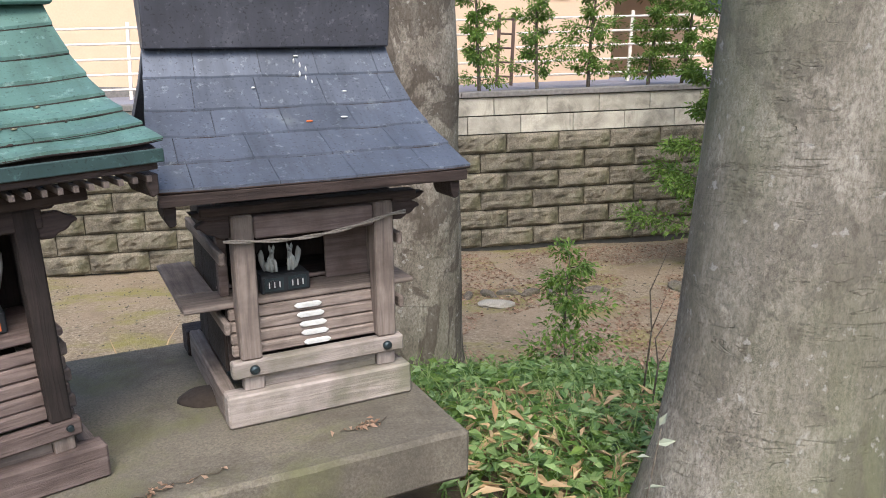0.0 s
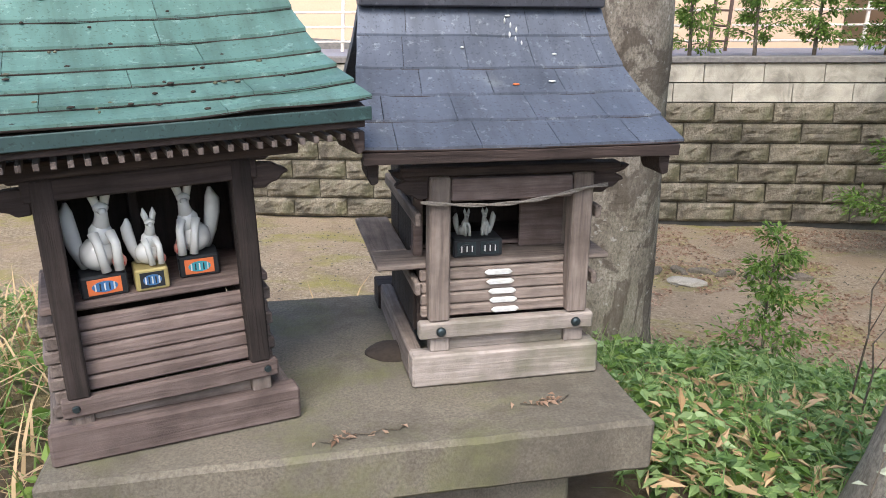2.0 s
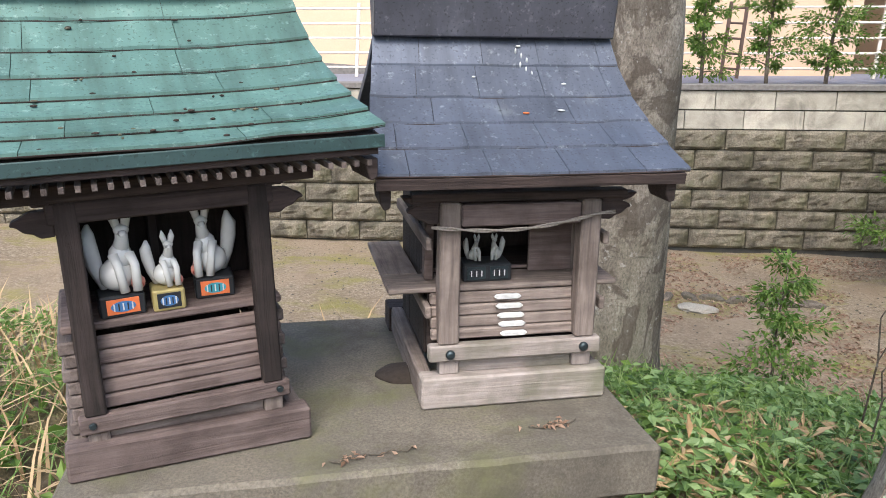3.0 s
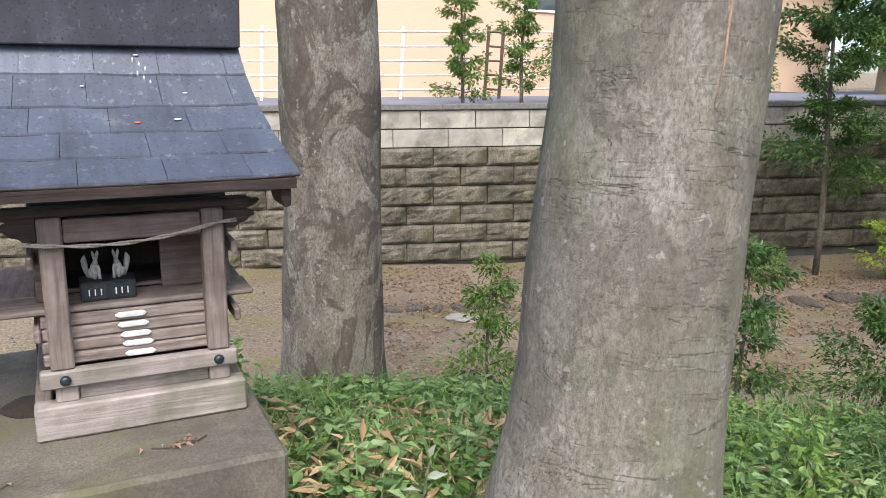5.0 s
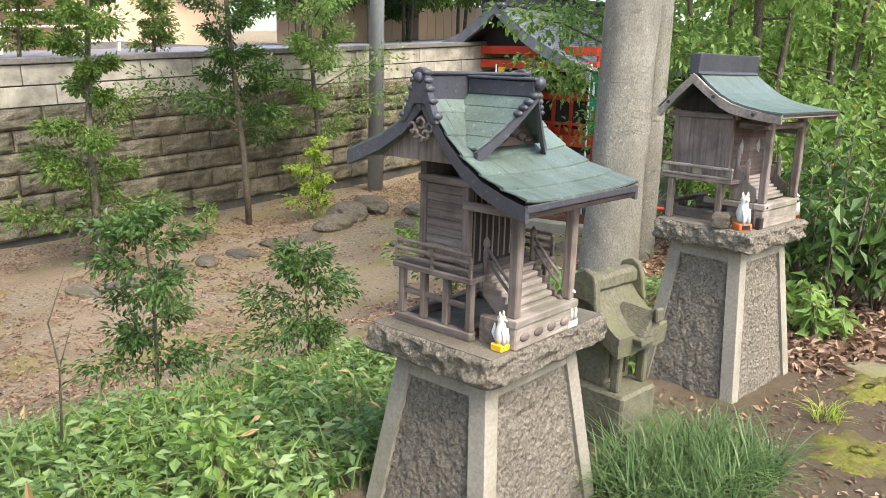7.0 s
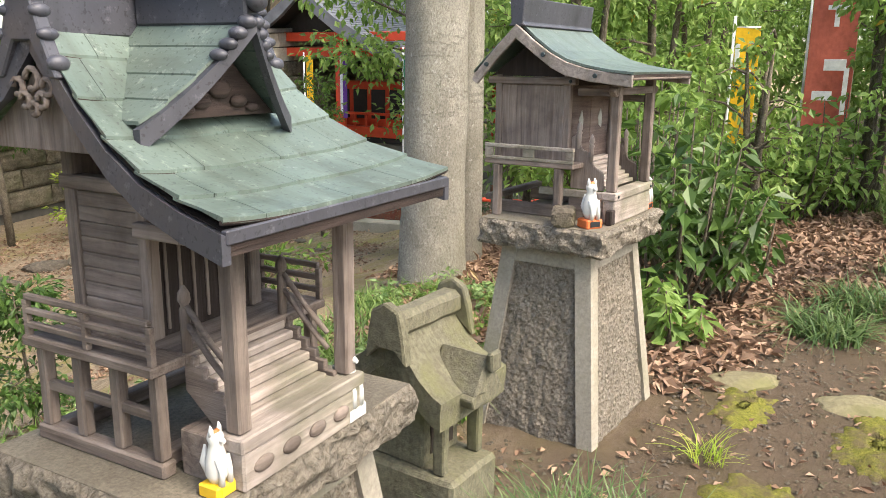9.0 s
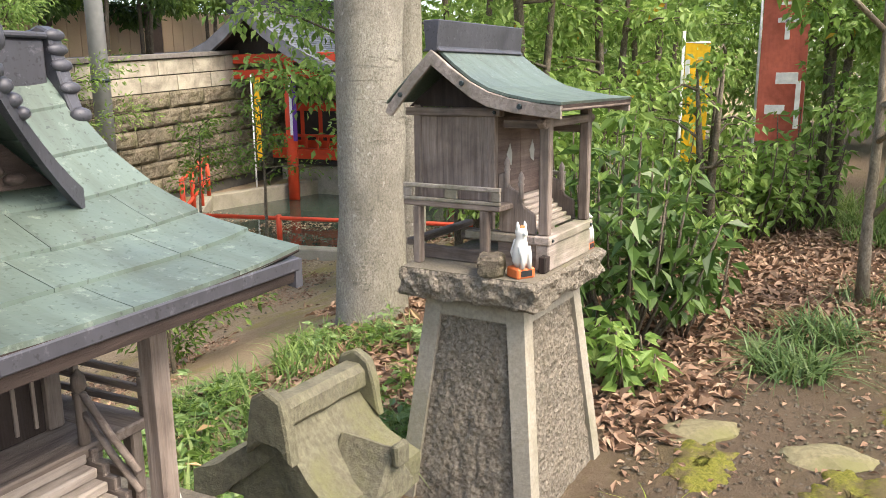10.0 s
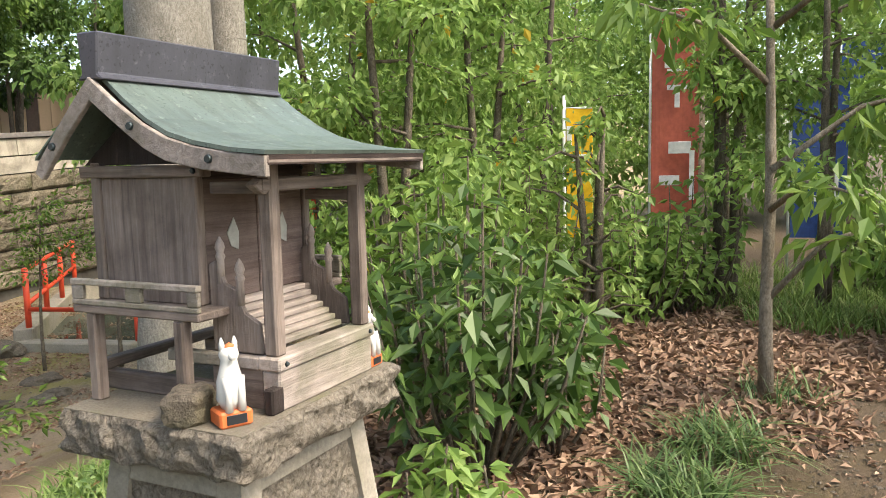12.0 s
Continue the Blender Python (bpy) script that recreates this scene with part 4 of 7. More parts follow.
        part("porch_tie", box(u + 0.006, u + 0.024, 0.045, bf, 0.385, 0.41, 0.003), wood_y, t)
    part("porch_beam", box(0.09, 0.46, 0.008, 0.048, 0.4255, 0.455, 0.004), wood_x, t)
    for i in range(4):
        part("carved_leaf", ball((0.16 + i * 0.07, 0.004, 0.035), (0.024, 0.006, 0.014), 2), wood_x, t, "carved relief on the porch base")
    for u, s in ((0.118, -1), (0.432, 1)):
        bracket(t, u, 0.028, 0.43, s, wood_x, 0.62, 0.026)
    # roof
    u0, u1 = 0.005, 0.605
    rv, rz = 0.345, 0.718
    front = [(-0.085, 0.452, 0.0), (0.00, 0.472, -0.01), (0.085, 0.499, -0.022), (0.165, 0.540, -0.036), (0.235, 0.595, -0.048), (0.295, 0.658, -0.056), (rv, rz, -0.060)]
    rear = [(rv, rz, -0.060), (0.41, 0.645, -0.052), (0.49, 0.59, -0.036), (0.60, 0.535, 0)]
    roof_sheets(t, front, u0, u1, grey_copper, 0.19, 0.004, 0.006, 0.012, 8)
    # Deck painted near-black for the shade under the eaves.
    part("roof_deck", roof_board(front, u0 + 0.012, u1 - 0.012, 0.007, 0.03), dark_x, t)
    part("back_roof", roof_board(rear, u0, u1, -0.003, 0.03), grey_copper, t)
    part("eave_edge", box(u0 + 0.004, u1 - 0.004, -0.088, -0.076, 0.432, 0.452, 0.002), lead, t)
    for i in range(30):
        u = u0 + 0.03 + i * (u1 - u0 - 0.07) / 29
        part("rafter", box(u, u + 0.009, -0.072, 0.03, 0.415, 0.427, 0.001), wood_y, t)
    # barge boards at both gable ends
    for u, s in ((u0, -1), (u1, 1)):
        pr = [(v, z - 0.004, w) for v, z, w in front + rear[1:]]
        b = bmesh.new()
        vs = []
        for v, z, w in pr:
            x = u + s * w
            vs.append([b.verts.new((x + s * dx, v, z - dz)) for dx, dz in ((-0.012, 0.005), (0.004, 0.0), (0.004, 0.042), (-0.012, 0.042))])
        for p, q in zip(vs, vs[1:]):
            for k in range(4):
                b.faces.new((p[k], p[(k + 1) % 4], q[(k + 1) % 4], q[k]))
        b.faces.new(vs[0])
        b.faces.new(vs[-1])
        bmesh.ops.recalc_face_normals(b, faces=b.faces[:])
        part("barge_board", b, lead, t, "curved dark barge board")
        g = u + s * -0.085
        part("gable_wall", turned(prism([(0.16, 0.52), (0.53, 0.52), (0.40, 0.615), (rv, 0.68), (0.28, 0.60)], g - 0.006, g + 0.006, 0.001), Matrix(((0, 1, 0, 0), (1, 0, 0, 0), (0, 0, 1, 0), (0, 0, 0, 1)))), wood_z, t)
        for dv, dz, r in ((0, 0, 0.02), (-0.035, -0.012, 0.016), (0.035, -0.012, 0.016), (-0.02, -0.032, 0.014), (0.02, -0.032, 0.014), (0, -0.045, 0.012)):
            curl = tube([(g + s * 0.03, rv + dv + r * 0.8 * math.cos(a), 0.632 + dz + r * 0.8 * math.sin(a)) for a in np.linspace(0, 5.2, 9)], 0.0052, 6)
            part("carved_scroll", curl, wood_y, t, "carved scroll of the gable pendant")
    # main ridge with scrolled ends
    part("ridge_box", box(u0 + 0.07, u1 - 0.07, rv - 0.020, rv + 0.020, rz - 0.02, rz + 0.054, 0.004), lead, t)
    part("ridge_cap", box(u0 + 0.065, u1 - 0.065, rv - 0.028, rv + 0.028, rz + 0.0545, rz + 0.064, 0.003), lead, t)
    for u, s in ((u0 + 0.055, -1), (u1 - 0.055, 1)):
        plate = prism([(-0.075, -0.085), (-0.05, -0.03), (-0.03, 0.03), (-0.026, 0.066), (0, 0.076), (0.026, 0.066), (0.03, 0.03), (0.05, -0.03), (0.075, -0.085), (0.055, -0.085), (0.02, -0.03), (-0.02, -0.03), (-0.055, -0.085)], -0.012, 0.012, 0.003)
        end = part("ridge_end", turned(plate, Matrix.Translation((u, rv, rz)) @ Matrix.Rotation(radians(90), 4, "Z")), lead, t, "lead end plate of the ridge with scroll knobs")
        part("ridge_boss", turned(lathe([(0.016, 0), (0.014, 0.006), (0.004, 0.010)], 14), Matrix.Translation((u + s * 0.012, rv, rz + 0.045)) @ Matrix.Rotation(radians(90 * s), 4, "Y")), lead, end)
        for dv in (-1, 1):
            for off, dz, r in ((0.024, 0.060, 0.010), (0.028, 0.038, 0.010), (0.034, 0.014, 0.011), (0.048, -0.020, 0.010), (0.066, -0.062, 0.013)):
                part("scroll_knob", ball((u, rv + dv * off, rz + dz), (0.019, r, r), 2), lead, end)
    # gable over the porch: its slopes die into the main roof
    gc, gz_ = 0.262, 0.722
    vs_, zs_ = [q[0] for q in front], [q[1] for q in front]

    def slope(q, side):
        return gc + side * 0.166 * q, gz_ - 0.205 * q + 0.045 * q * q
    for s in (-1, 1):
        for i in range(4):
            b = bmesh.new()
            top = []
            for q in (i / 4, (i + 1) / 4):
                x, z = slope(q, s)
                v_in = float(np.interp(z, zs_, vs_)) + 0.008
                v_out = 0.085 + 0.075 * q
                lip = 0.006 + (0.003 if q == i / 4 else 0.006)
                top.append([b.verts.new((x, v, z + lip)) for v in (v_out, max(v_out + 0.004, v_in))])
            bot = [[b.verts.new(v.co - Vector((0, 0, 0.006))) for v in r] for r in top]
            loop, low = (top[0][0], top[1][0], top[1][1], top[0][1]), (bot[0][0], bot[1][0], bot[1][1], bot[0][1])
            b.faces.new(loop)
            b.faces.new(low[::-1])
            for k in range(4):
                b.faces.new((loop[k], loop[(k + 1) % 4], low[(k + 1) % 4], low[k]))
            bmesh.ops.recalc_face_normals(b, faces=b.faces[:])
            part("gable_sheet", b, grey_copper, t)
        b = bmesh.new()
        rows = []
        for k in range(7):
            q = k / 6 * 1.04
            x, z = slope(q, s)
            v = 0.085 + 0.075 * q
            deep = 0.016 + 0.012 * q
            rows.append([b.verts.new((x, v + dv, z + dz)) for dv, dz in ((-0.012, 0.005), (0.003, 0.004), (0.003, -deep), (-0.012, -deep))])
        for p, q in zip(rows, rows[1:]):
            for k in range(4):
                b.faces.new((p[k], p[(k + 1) % 4], q[(k + 1) % 4], q[k]))
        b.faces.new(rows[0])
        b.faces.new(rows[-1])
        bmesh.ops.recalc_face_normals(b, faces=b.faces[:])
        part("gable_barge", b, lead, t, "dark barge board of the porch gable")
        # scroll knobs run down the barge from the ridge
        for q, r in ((0.05, 0.015), (0.14, 0.014), (0.23, 0.013), (0.32, 0.012)):
            x, z = slope(q, s)
            part("scroll_knob", ball((x, 0.080 + 0.075 * q, z + 0.010), (r, 0.017, r * 0.8), 2), lead, t)
    panel = prism([(-0.135, -0.150), (0.135, -0.150), (0.06, -0.085), (0, -0.03), (-0.06, -0.085)], 0.160, 0.168, 0.001)
    part("gable_panel", turned(panel, Matrix.Translation((gc, 0, gz_))), dark_x, t)
    for dx, dz, rx, rz_ in ((0, -0.105, 0.026, 0.016), (-0.042, -0.125, 0.020, 0.011), (0.042, -0.125, 0.020, 0.011), (-0.075, -0.136, 0.016, 0.008), (0.075, -0.136, 0.016, 0.008)):
        part("carved_leaf", ball((gc + dx, 0.156, gz_ + dz), (rx, 0.008, rz_), 2), dark_x, t)
    part("gable_ridge", box(gc - 0.016, gc + 0.016, 0.080, rv - 0.02, gz_ - 0.005, gz_ + 0.042, 0.004), lead, t)
    part("gable_ridge_cap", box(gc - 0.024, gc + 0.024, 0.072, rv - 0.02, gz_ + 0.0425, gz_ + 0.050, 0.003), lead, t)
    part("gable_boss", ball((gc, 0.070, gz_ + 0.034), (0.020, 0.016, 0.020), 2), lead, t, "round lead boss on the gable ridge")
    return t


make_gabled_shrine()


def make_plain_shrine():
    """The shrine with the smooth flowing roof."""
    t = thing("wooden_shrine", MD @ pose(0, 0, ZD + 0.001), "bleached wooden shrine with a smooth green roof and grey ridge", "shrine", "miniature shrines")
    cu = 0.335
    L, R = 0.158, 0.525
    # floor frame
    for u in (L, R - 0.028):
        part("ground_beam", box(u, u + 0.028, 0.20, 0.54, 0, 0.045, 0.004), wood_y, t)
    part("ground_beam", box(L - 0.03, R + 0.03, 0.515, 0.545, 0.0455, 0.07, 0.004), wood_x, t)
    # porch block
    part("porch_base", box(L, R, 0.03, 0.075, 0.0, 0.085, 0.004), pale_x, t)
    part("porch_sill", box(L - 0.006, R + 0.006, 0.024, 0.08, 0.0855, 0.115, 0.004), pale_x, t)
    part("side_beam", box(L - 0.004, L + 0.02, 0.0805, 0.33, 0.085, 0.112, 0.003), pale_x, t)
    part("side_beam", box(R - 0.02, R + 0.004, 0.0805, 0.33, 0.085, 0.112, 0.003), pale_x, t)
    part("side_panel", box(L + 0.004, L + 0.016, 0.0755, 0.21, 0.0, 0.085, 0.002), wood_y, t)
    for u in (L + 0.002, R - 0.032):
        for z in (0.10,):
            b = lathe([(0.006, 0), (0.004, 0.005)], 8)
            part("nail", turned(b, Matrix.Translation((u + 0.015, 0.0235, z)) @ Matrix.Rotation(radians(90), 4, "X")), iron, t)
        part("porch_post", box(u, u + 0.032, 0.034, 0.068, 0.1155, 0.512, 0.004), wood_z, t)
    part("porch_beam", box(L - 0.02, R + 0.02, 0.036, 0.066, 0.455, 0.482, 0.003), wood_x, t)
    for u, s in ((L + 0.002, -1), (R, 1)):
        bracket(t, u, 0.05, 0.465, s, wood_x, 0.5, 0.024)
    # stairs
    for i in range(7):
        v, z = 0.085 + i * 0.017, 0.118 + i * 0.014
        part("stair_tread", box(L + 0.045, R - 0.045, v, v + 0.03, z, z + 0.013, 0.002), pale_x, t)
    # carved side wings by the stairs
    for u in (L + 0.012, R - 0.024):
        o = [(0.08, 0.115), (0.21, 0.115), (0.215, 0.30), (0.195, 0.31), (0.17, 0.26), (0.145, 0.25), (0.12, 0.20), (0.085, 0.18)]
        b = prism(o, u, u + 0.012, 0.003)
        part("stair_wing", turned(b, Matrix(((0, 1, 0, 0), (1, 0, 0, 0), (0, 0, 1, 0), (0, 0, 0, 1)))), wood_z, t, "carved side board of the stairs")
        for v, z in ((0.135, 0.215), (0.185, 0.26)):
            part("newel", lathe([(0.008, z), (0.008, z + 0.05), (0.011, z + 0.058), (0.007, z + 0.066), (0.011, z + 0.076), (0.008, z + 0.088), (0.001, z + 0.10)], 10, None, (u + 0.006, v, 0)), pale_z, t, "turned newel post")
    # verandah with cut-out rail
    vf, vb, vz = 0.16, 0.52, 0.195
    for u0, u1, us in ((0.075, 0.17, 0.080), (0.51, 0.605, 0.600)):
        part("verandah_floor", box(u0, u1, vf, vb, vz, vz + 0.018, 0.003), wood_y, t)
        rl = part("verandah_rail", box(us - 0.006, us + 0.006, vf, vb, vz + 0.0185, vz + 0.030, 0.002), pale_x, t, "rail with long cut-outs")
        part("top_bar", box(us - 0.008, us + 0.008, vf, vb, vz + 0.062, vz + 0.075, 0.002), pale_x, rl)
        for v0, v1 in ((vf, vf + 0.03), (vf + 0.155, vf + 0.20), (vb - 0.035, vb)):
            part("upright", box(us - 0.0055, us + 0.0055, v0, v1, vz + 0.0305, vz + 0.0615, 0.002), pale_x, rl)
        for v in (vf + 0.06, vb - 0.05):
            part("verandah_post", box(us - 0.004, us + 0.026, v - 0.014, v + 0.014, 0.0, vz - 0.0005, 0.004), wood_z, t)
    part("verandah_floor", box(0.171, 0.509, vf + 0.03, vb, vz, vz + 0.018, 0.003), wood_x, t)
    # body
    b0, b1, bf, bb = 0.145, 0.550, 0.215, 0.520
    for u in (b0, b1 - 0.026):
        for v in (bf, bb - 0.026):
            part("body_post", box(u, u + 0.026, v, v + 0.026, vz + 0.0185, 0.52, 0.003), wood_z, t)
        part("side_wall", box(u + 0.007, u + 0.017, bf + 0.0265, bb - 0.0265, vz + 0.0185, 0.485, 0.002), wood_z, t)
        part("wall_beam", box(u - 0.004, u + 0.030, bf - 0.02, bb + 0.03, 0.4855, 0.512, 0.003), wood_y, t)
        b = lathe([(0.007, 0), (0.004, 0.005)], 8)
        part("nail", turned(b, Matrix.Translation((u - 0.0045, bf, 0.499)) @ Matrix.Rotation(radians(-90), 4, "Y")), iron, t)
    part("rear_wall", box(b0 + 0.0265, b1 - 0.0265, bb - 0.02, bb - 0.01, vz + 0.0185, 0.485, 0.002), wood_z, t)
    for k, (a, c) in enumerate(((b0 + 0.028, cu + 0.012), (cu + 0.016, b1 - 0.028))):
        door = part("door", box(a, c, bf + 0.006, bf + 0.016, vz + 0.0185, 0.48, 0.002), umber_x, t, "brown door leaf with a pale paper patch")
        o = [(-0.02, 0), (-0.008, -0.03), (0.016, -0.04), (0.02, 0.0), (0.004, 0.035)]
        part("paper_patch", turned(prism(o, bf + 0.003, bf + 0.0055, 0.001), Matrix.Translation(((a + c) / 2, 0, 0.36))), dull_white, door)
    # Inner back and lintel are near-black, the inside shade painted as wood colour.
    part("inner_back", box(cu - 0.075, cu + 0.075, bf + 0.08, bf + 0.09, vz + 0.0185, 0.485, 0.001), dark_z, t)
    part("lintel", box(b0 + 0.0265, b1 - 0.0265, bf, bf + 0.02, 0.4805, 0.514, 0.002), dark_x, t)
    part("porch_tie", box(L + 0.006, L + 0.024, 0.069, bf - 0.0205, 0.45, 0.475, 0.002), wood_y, t)
    part("porch_tie", box(R - 0.024, R - 0.006, 0.069, bf - 0.0205, 0.42, 0.445, 0.002), wood_y, t)
    # roof: a straight upper slope that breaks into a flatter porch slope
    u0, u1 = 0.036, 0.675
    rv, rz = 0.385, 0.705
    front = [(-0.055, 0.536, 0.0), (0.03, 0.543, -0.004), (0.12, 0.558, -0.010), (0.19, 0.577, -0.015), (0.25, 0.606, -0.020), (0.315, 0.650, -0.026), (rv, rz, -0.032)]
    rear = [(rv, rz, -0.032), (0.46, 0.632, -0.02), (0.55, 0.535, 0.0)]
    b = roof_board(front, u0, u1, 0.0, 0.008)
    bmesh.ops.subdivide_edges(b, edges=[e for e in b.edges if e.calc_length() > 0.4], cuts=8)
    part("roof_sheet", b, grey_copper, t, "smooth grey-green copper sheet")
    part("back_roof", roof_board(rear, u0, u1, 0.0, 0.008), grey_copper, t)
    # The shade under this roof is put into the deck's dark colour.
    part("roof_deck", roof_board([(v, z, w - 0.012) for v, z, w in front], u0, u1, 0.009, 0.018), dark_x, t)
    part("eave_board", box(u0 + 0.01, u1 - 0.01, -0.053, -0.039, 0.511, 0.527, 0.002), wood_x, t)
    for u, s in ((u0, -1), (u1, 1)):
        o = [(-0.05, 0.526), (0.03, 0.533), (0.12, 0.547), (0.19, 0.566), (0.25, 0.595), (0.315, 0.638), (rv, 0.693), (0.46, 0.620), (0.55, 0.523), (0.562, 0.50), (0.54, 0.485), (0.455, 0.578), (rv, 0.645), (0.31, 0.59), (0.245, 0.545), (0.19, 0.520), (0.10, 0.502), (-0.05, 0.486)]
        b = prism(o, 0, 0.014, 0.002)
        x = u - s * 0.004 if s < 0 else u - 0.018
        part("barge_board", turned(b, Matrix.Translation((x, 0, 0)) @ Matrix(((0, 1, 0, 0), (1, 0, 0, 0), (0, 0, 1, 0), (0, 0, 0, 1)))), pale_x, t, "pale green-stained barge board")
        for v, z in ((0.275, 0.59), (0.08, 0.522), (0.50, 0.555)):
            q = lathe([(0.009, 0), (0.007, 0.006)], 10)
            part("nail", turned(q, Matrix.Translation((x - 0.0005 if s < 0 else x + 0.0145, v, z)) @ Matrix.Rotation(radians(-90 * -s), 4, "Y")), iron, t)
        g = b0 + 0.01 if s < 0 else b1 - 0.01
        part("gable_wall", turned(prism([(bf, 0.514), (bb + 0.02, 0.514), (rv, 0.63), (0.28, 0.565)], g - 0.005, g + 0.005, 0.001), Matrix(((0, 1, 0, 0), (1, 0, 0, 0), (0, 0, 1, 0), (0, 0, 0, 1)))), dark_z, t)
    o = [(-0.035, 0), (-0.022, 0.012), (-0.030, 0.095), (0.030, 0.095), (0.022, 0.012), (0.035, 0)]
    b = prism(o, 0.045, 0.64, 0.003)
    part("ridge_box", turned(b, Matrix.Translation((0, rv, rz - 0.018)) @ Matrix(((0, 1, 0, 0), (1, 0, 0, 0), (0, 0, 1, 0), (0, 0, 0, 1)))), lead, t, "streaked grey lead ridge")
    return t


make_plain_shrine()


# ---- trees ----
def make_trunk(name, x, y, r0, r1, h, mat, label, lean=(0, 0), flare=1.5, sides=28, z=None, part_of=None):
    z = ground_z(x, y) - 0.08 if z is None else z
    n = 26
    pts, rad = [], []
    for i in range(n + 1):
        s = (i / n) ** 1.5
        pts.append((x + lean[0] * s * h + 0.02 * math.sin(5 * s + x), y + lean[1] * s * h + 0.02 * math.cos(4 * s), z + s * h))
        rad.append((r0 + (r1 - r0) * s) * (1 + (flare - 1) * math.exp(-s * h / 0.28)))
    b = tube(pts, rad, sides, None, 0.09)
    return b, Vector(pts[-1])


def big_tree(x, y, r0, r1, h, mat, label, lean, flare, crown_mat, seed):
    """A tall trunk whose crown is above the view."""
    t = thing("tree", pose(x, y, ground_z(x, y)), label, "tree")
    b, top = make_trunk("trunk", x, y, r0, r1, h, mat, "", lean, flare)
    inv = Matrix.Translation((-x, -y, -ground_z(x, y)))
    part("trunk", turned(b, inv), mat, t)
    rng = np.random.default_rng(seed)
    c, d = [], []
    for k in range(7):
        a = k * 2.4 + seed
        s = top + Vector((0, 0, -0.25 * h * rng.random()))
        e = s + Vector((math.cos(a), math.sin(a), 0.5 + 0.5 * rng.random())) * (1.3 + rng.random())
        mid = (s + e) / 2 + Vector((0, 0, 0.2))
        part("limb", turned(tube([s, mid, e], [r1 * 0.5, r1 * 0.3, r1 * 0.12], 8), inv), mat, t)
        p, q = in_ball(rng, 320, e, (1.3, 1.3, 0.8))
        c.append(p)
        d.append(q + rng.normal(0, 0.6, q.shape) - (0, 0, 0.4))
    me = leaves("crown", np.concatenate(c) - (x, y, ground_z(x, y)), np.concatenate(d), 0.12, 0.06, crown_mat, rng)
    part("crown", me, crown_mat, t)
    return t


big_tree(0.42, 3.85, 0.258, 0.235, 7.0, bark, "grey mottled tree trunk behind the shrine plinth", (-0.05, 0), 1.25, leaf_mid, 11)
trunk_two = big_tree(1.05, 1.51, 0.255, 0.245, 7.0, smooth_bark, "thick smooth grey tree trunk beside the path", (0.016, 0.01), 1.75, leaf_mid, 12)
big_tree(6.49, 3.41, 0.215, 0.185, 7.5, grey_bark, "tall straight pale grey tree trunk", (0.012, 0.0), 1.2, leaf_mid, 13)
big_tree(7.1, 3.47, 0.115, 0.10, 7.5, grey_bark, "thinner pale trunk beside the tall tree", (-0.008, 0.01), 1.2, leaf_mid, 14)


# an orange scar runs up the bark of the thick trunk
v = [q for q in trunk_two.children if q.name.startswith("trunk")][0].data.vertices
j = min(range(28), key=lambda k: (v[28 * 8 + k].co - Vector((0.042, -0.262, v[28 * 8].co.z))).length)
part("bark_scar", tube([v[28 * k + j].co.lerp(v[28 * (k + 1) + j].co, f) + Vector((0.006 * math.sin(9 * k + 5 * f), 0, 0)) for k in range(9, 15) for f in (0.0, 0.33, 0.66)], [0.001] + [0.002, 0.0035, 0.001] * 5 + [0.003, 0.001], 6), scar_mat, trunk_two, "orange scar in the bark")


def slim_tree(x, y, h, crown_from, mat, label, seed, spread=0.7, n=2600, size=0.075, r=0.045, lean=(0, 0), name="young_tree", lush=1.0):
    """A young tree: thin stem, side branches and tufts of leaves on them."""
    rng = np.random.default_rng(seed)
    z = ground_z(x, y) if y < 11 else coping_z(x) - 0.05
    t = thing(name, pose(x, y, z), label, "tree" if h > 1.4 else "shrub")
    pts = [(lean[0] * s * h + 0.03 * h * math.sin(3 * s + seed), lean[1] * s * h + 0.03 * h * math.cos(2.5 * s + seed) - 0.03 * h * math.cos(seed), s * h - 0.03) for s in np.linspace(0, 1, 9)]
    part("trunk", tube(pts, list(np.linspace(r, r * 0.25, 9)), 8, None, 0.15), twig_bark, t)
    nb = int(10 * lush + h * 4)
    c, d = [], []
    for k in range(nb):
        s = crown_from + (1 - crown_from) * (k + rng.random()) / nb
        i = min(int(s * 8), 7)
        p = Vector(pts[i]).lerp(Vector(pts[i + 1]), s * 8 - i)
        a = k * 2.399 + rng.random()
        ln = spread * (0.35 + 0.75 * rng.random()) * (1.15 - 0.65 * (s - crown_from) / (1.001 - crown_from))
        e = p + Vector((math.cos(a), math.sin(a), rng.uniform(-0.05, 0.55))) * ln
        part("branch", tube([p, (p + e) / 2 + Vector((0, 0, 0.06 * ln)), e], [r * 0.32, r * 0.2, r * 0.07], 5, None, 0, False), twig_bark, t)
        for q in range(4):
            m = p.lerp(e, 0.35 + 0.22 * q)
            k2 = max(4, int(n / nb / 4))
            pp, dd = in_ball(rng, k2, m, (0.30 * ln + 0.05, 0.30 * ln + 0.05, 0.16 * ln + 0.04), 0.1)
            c.append(pp)
            d.append(dd + np.array((math.cos(a), math.sin(a), -0.25)) * 0.6 + rng.normal(0, 0.4, dd.shape))
    part("crown", leaves("crown", np.concatenate(c), np.concatenate(d), size, size * 0.48, mat, rng), mat, t)
    return t


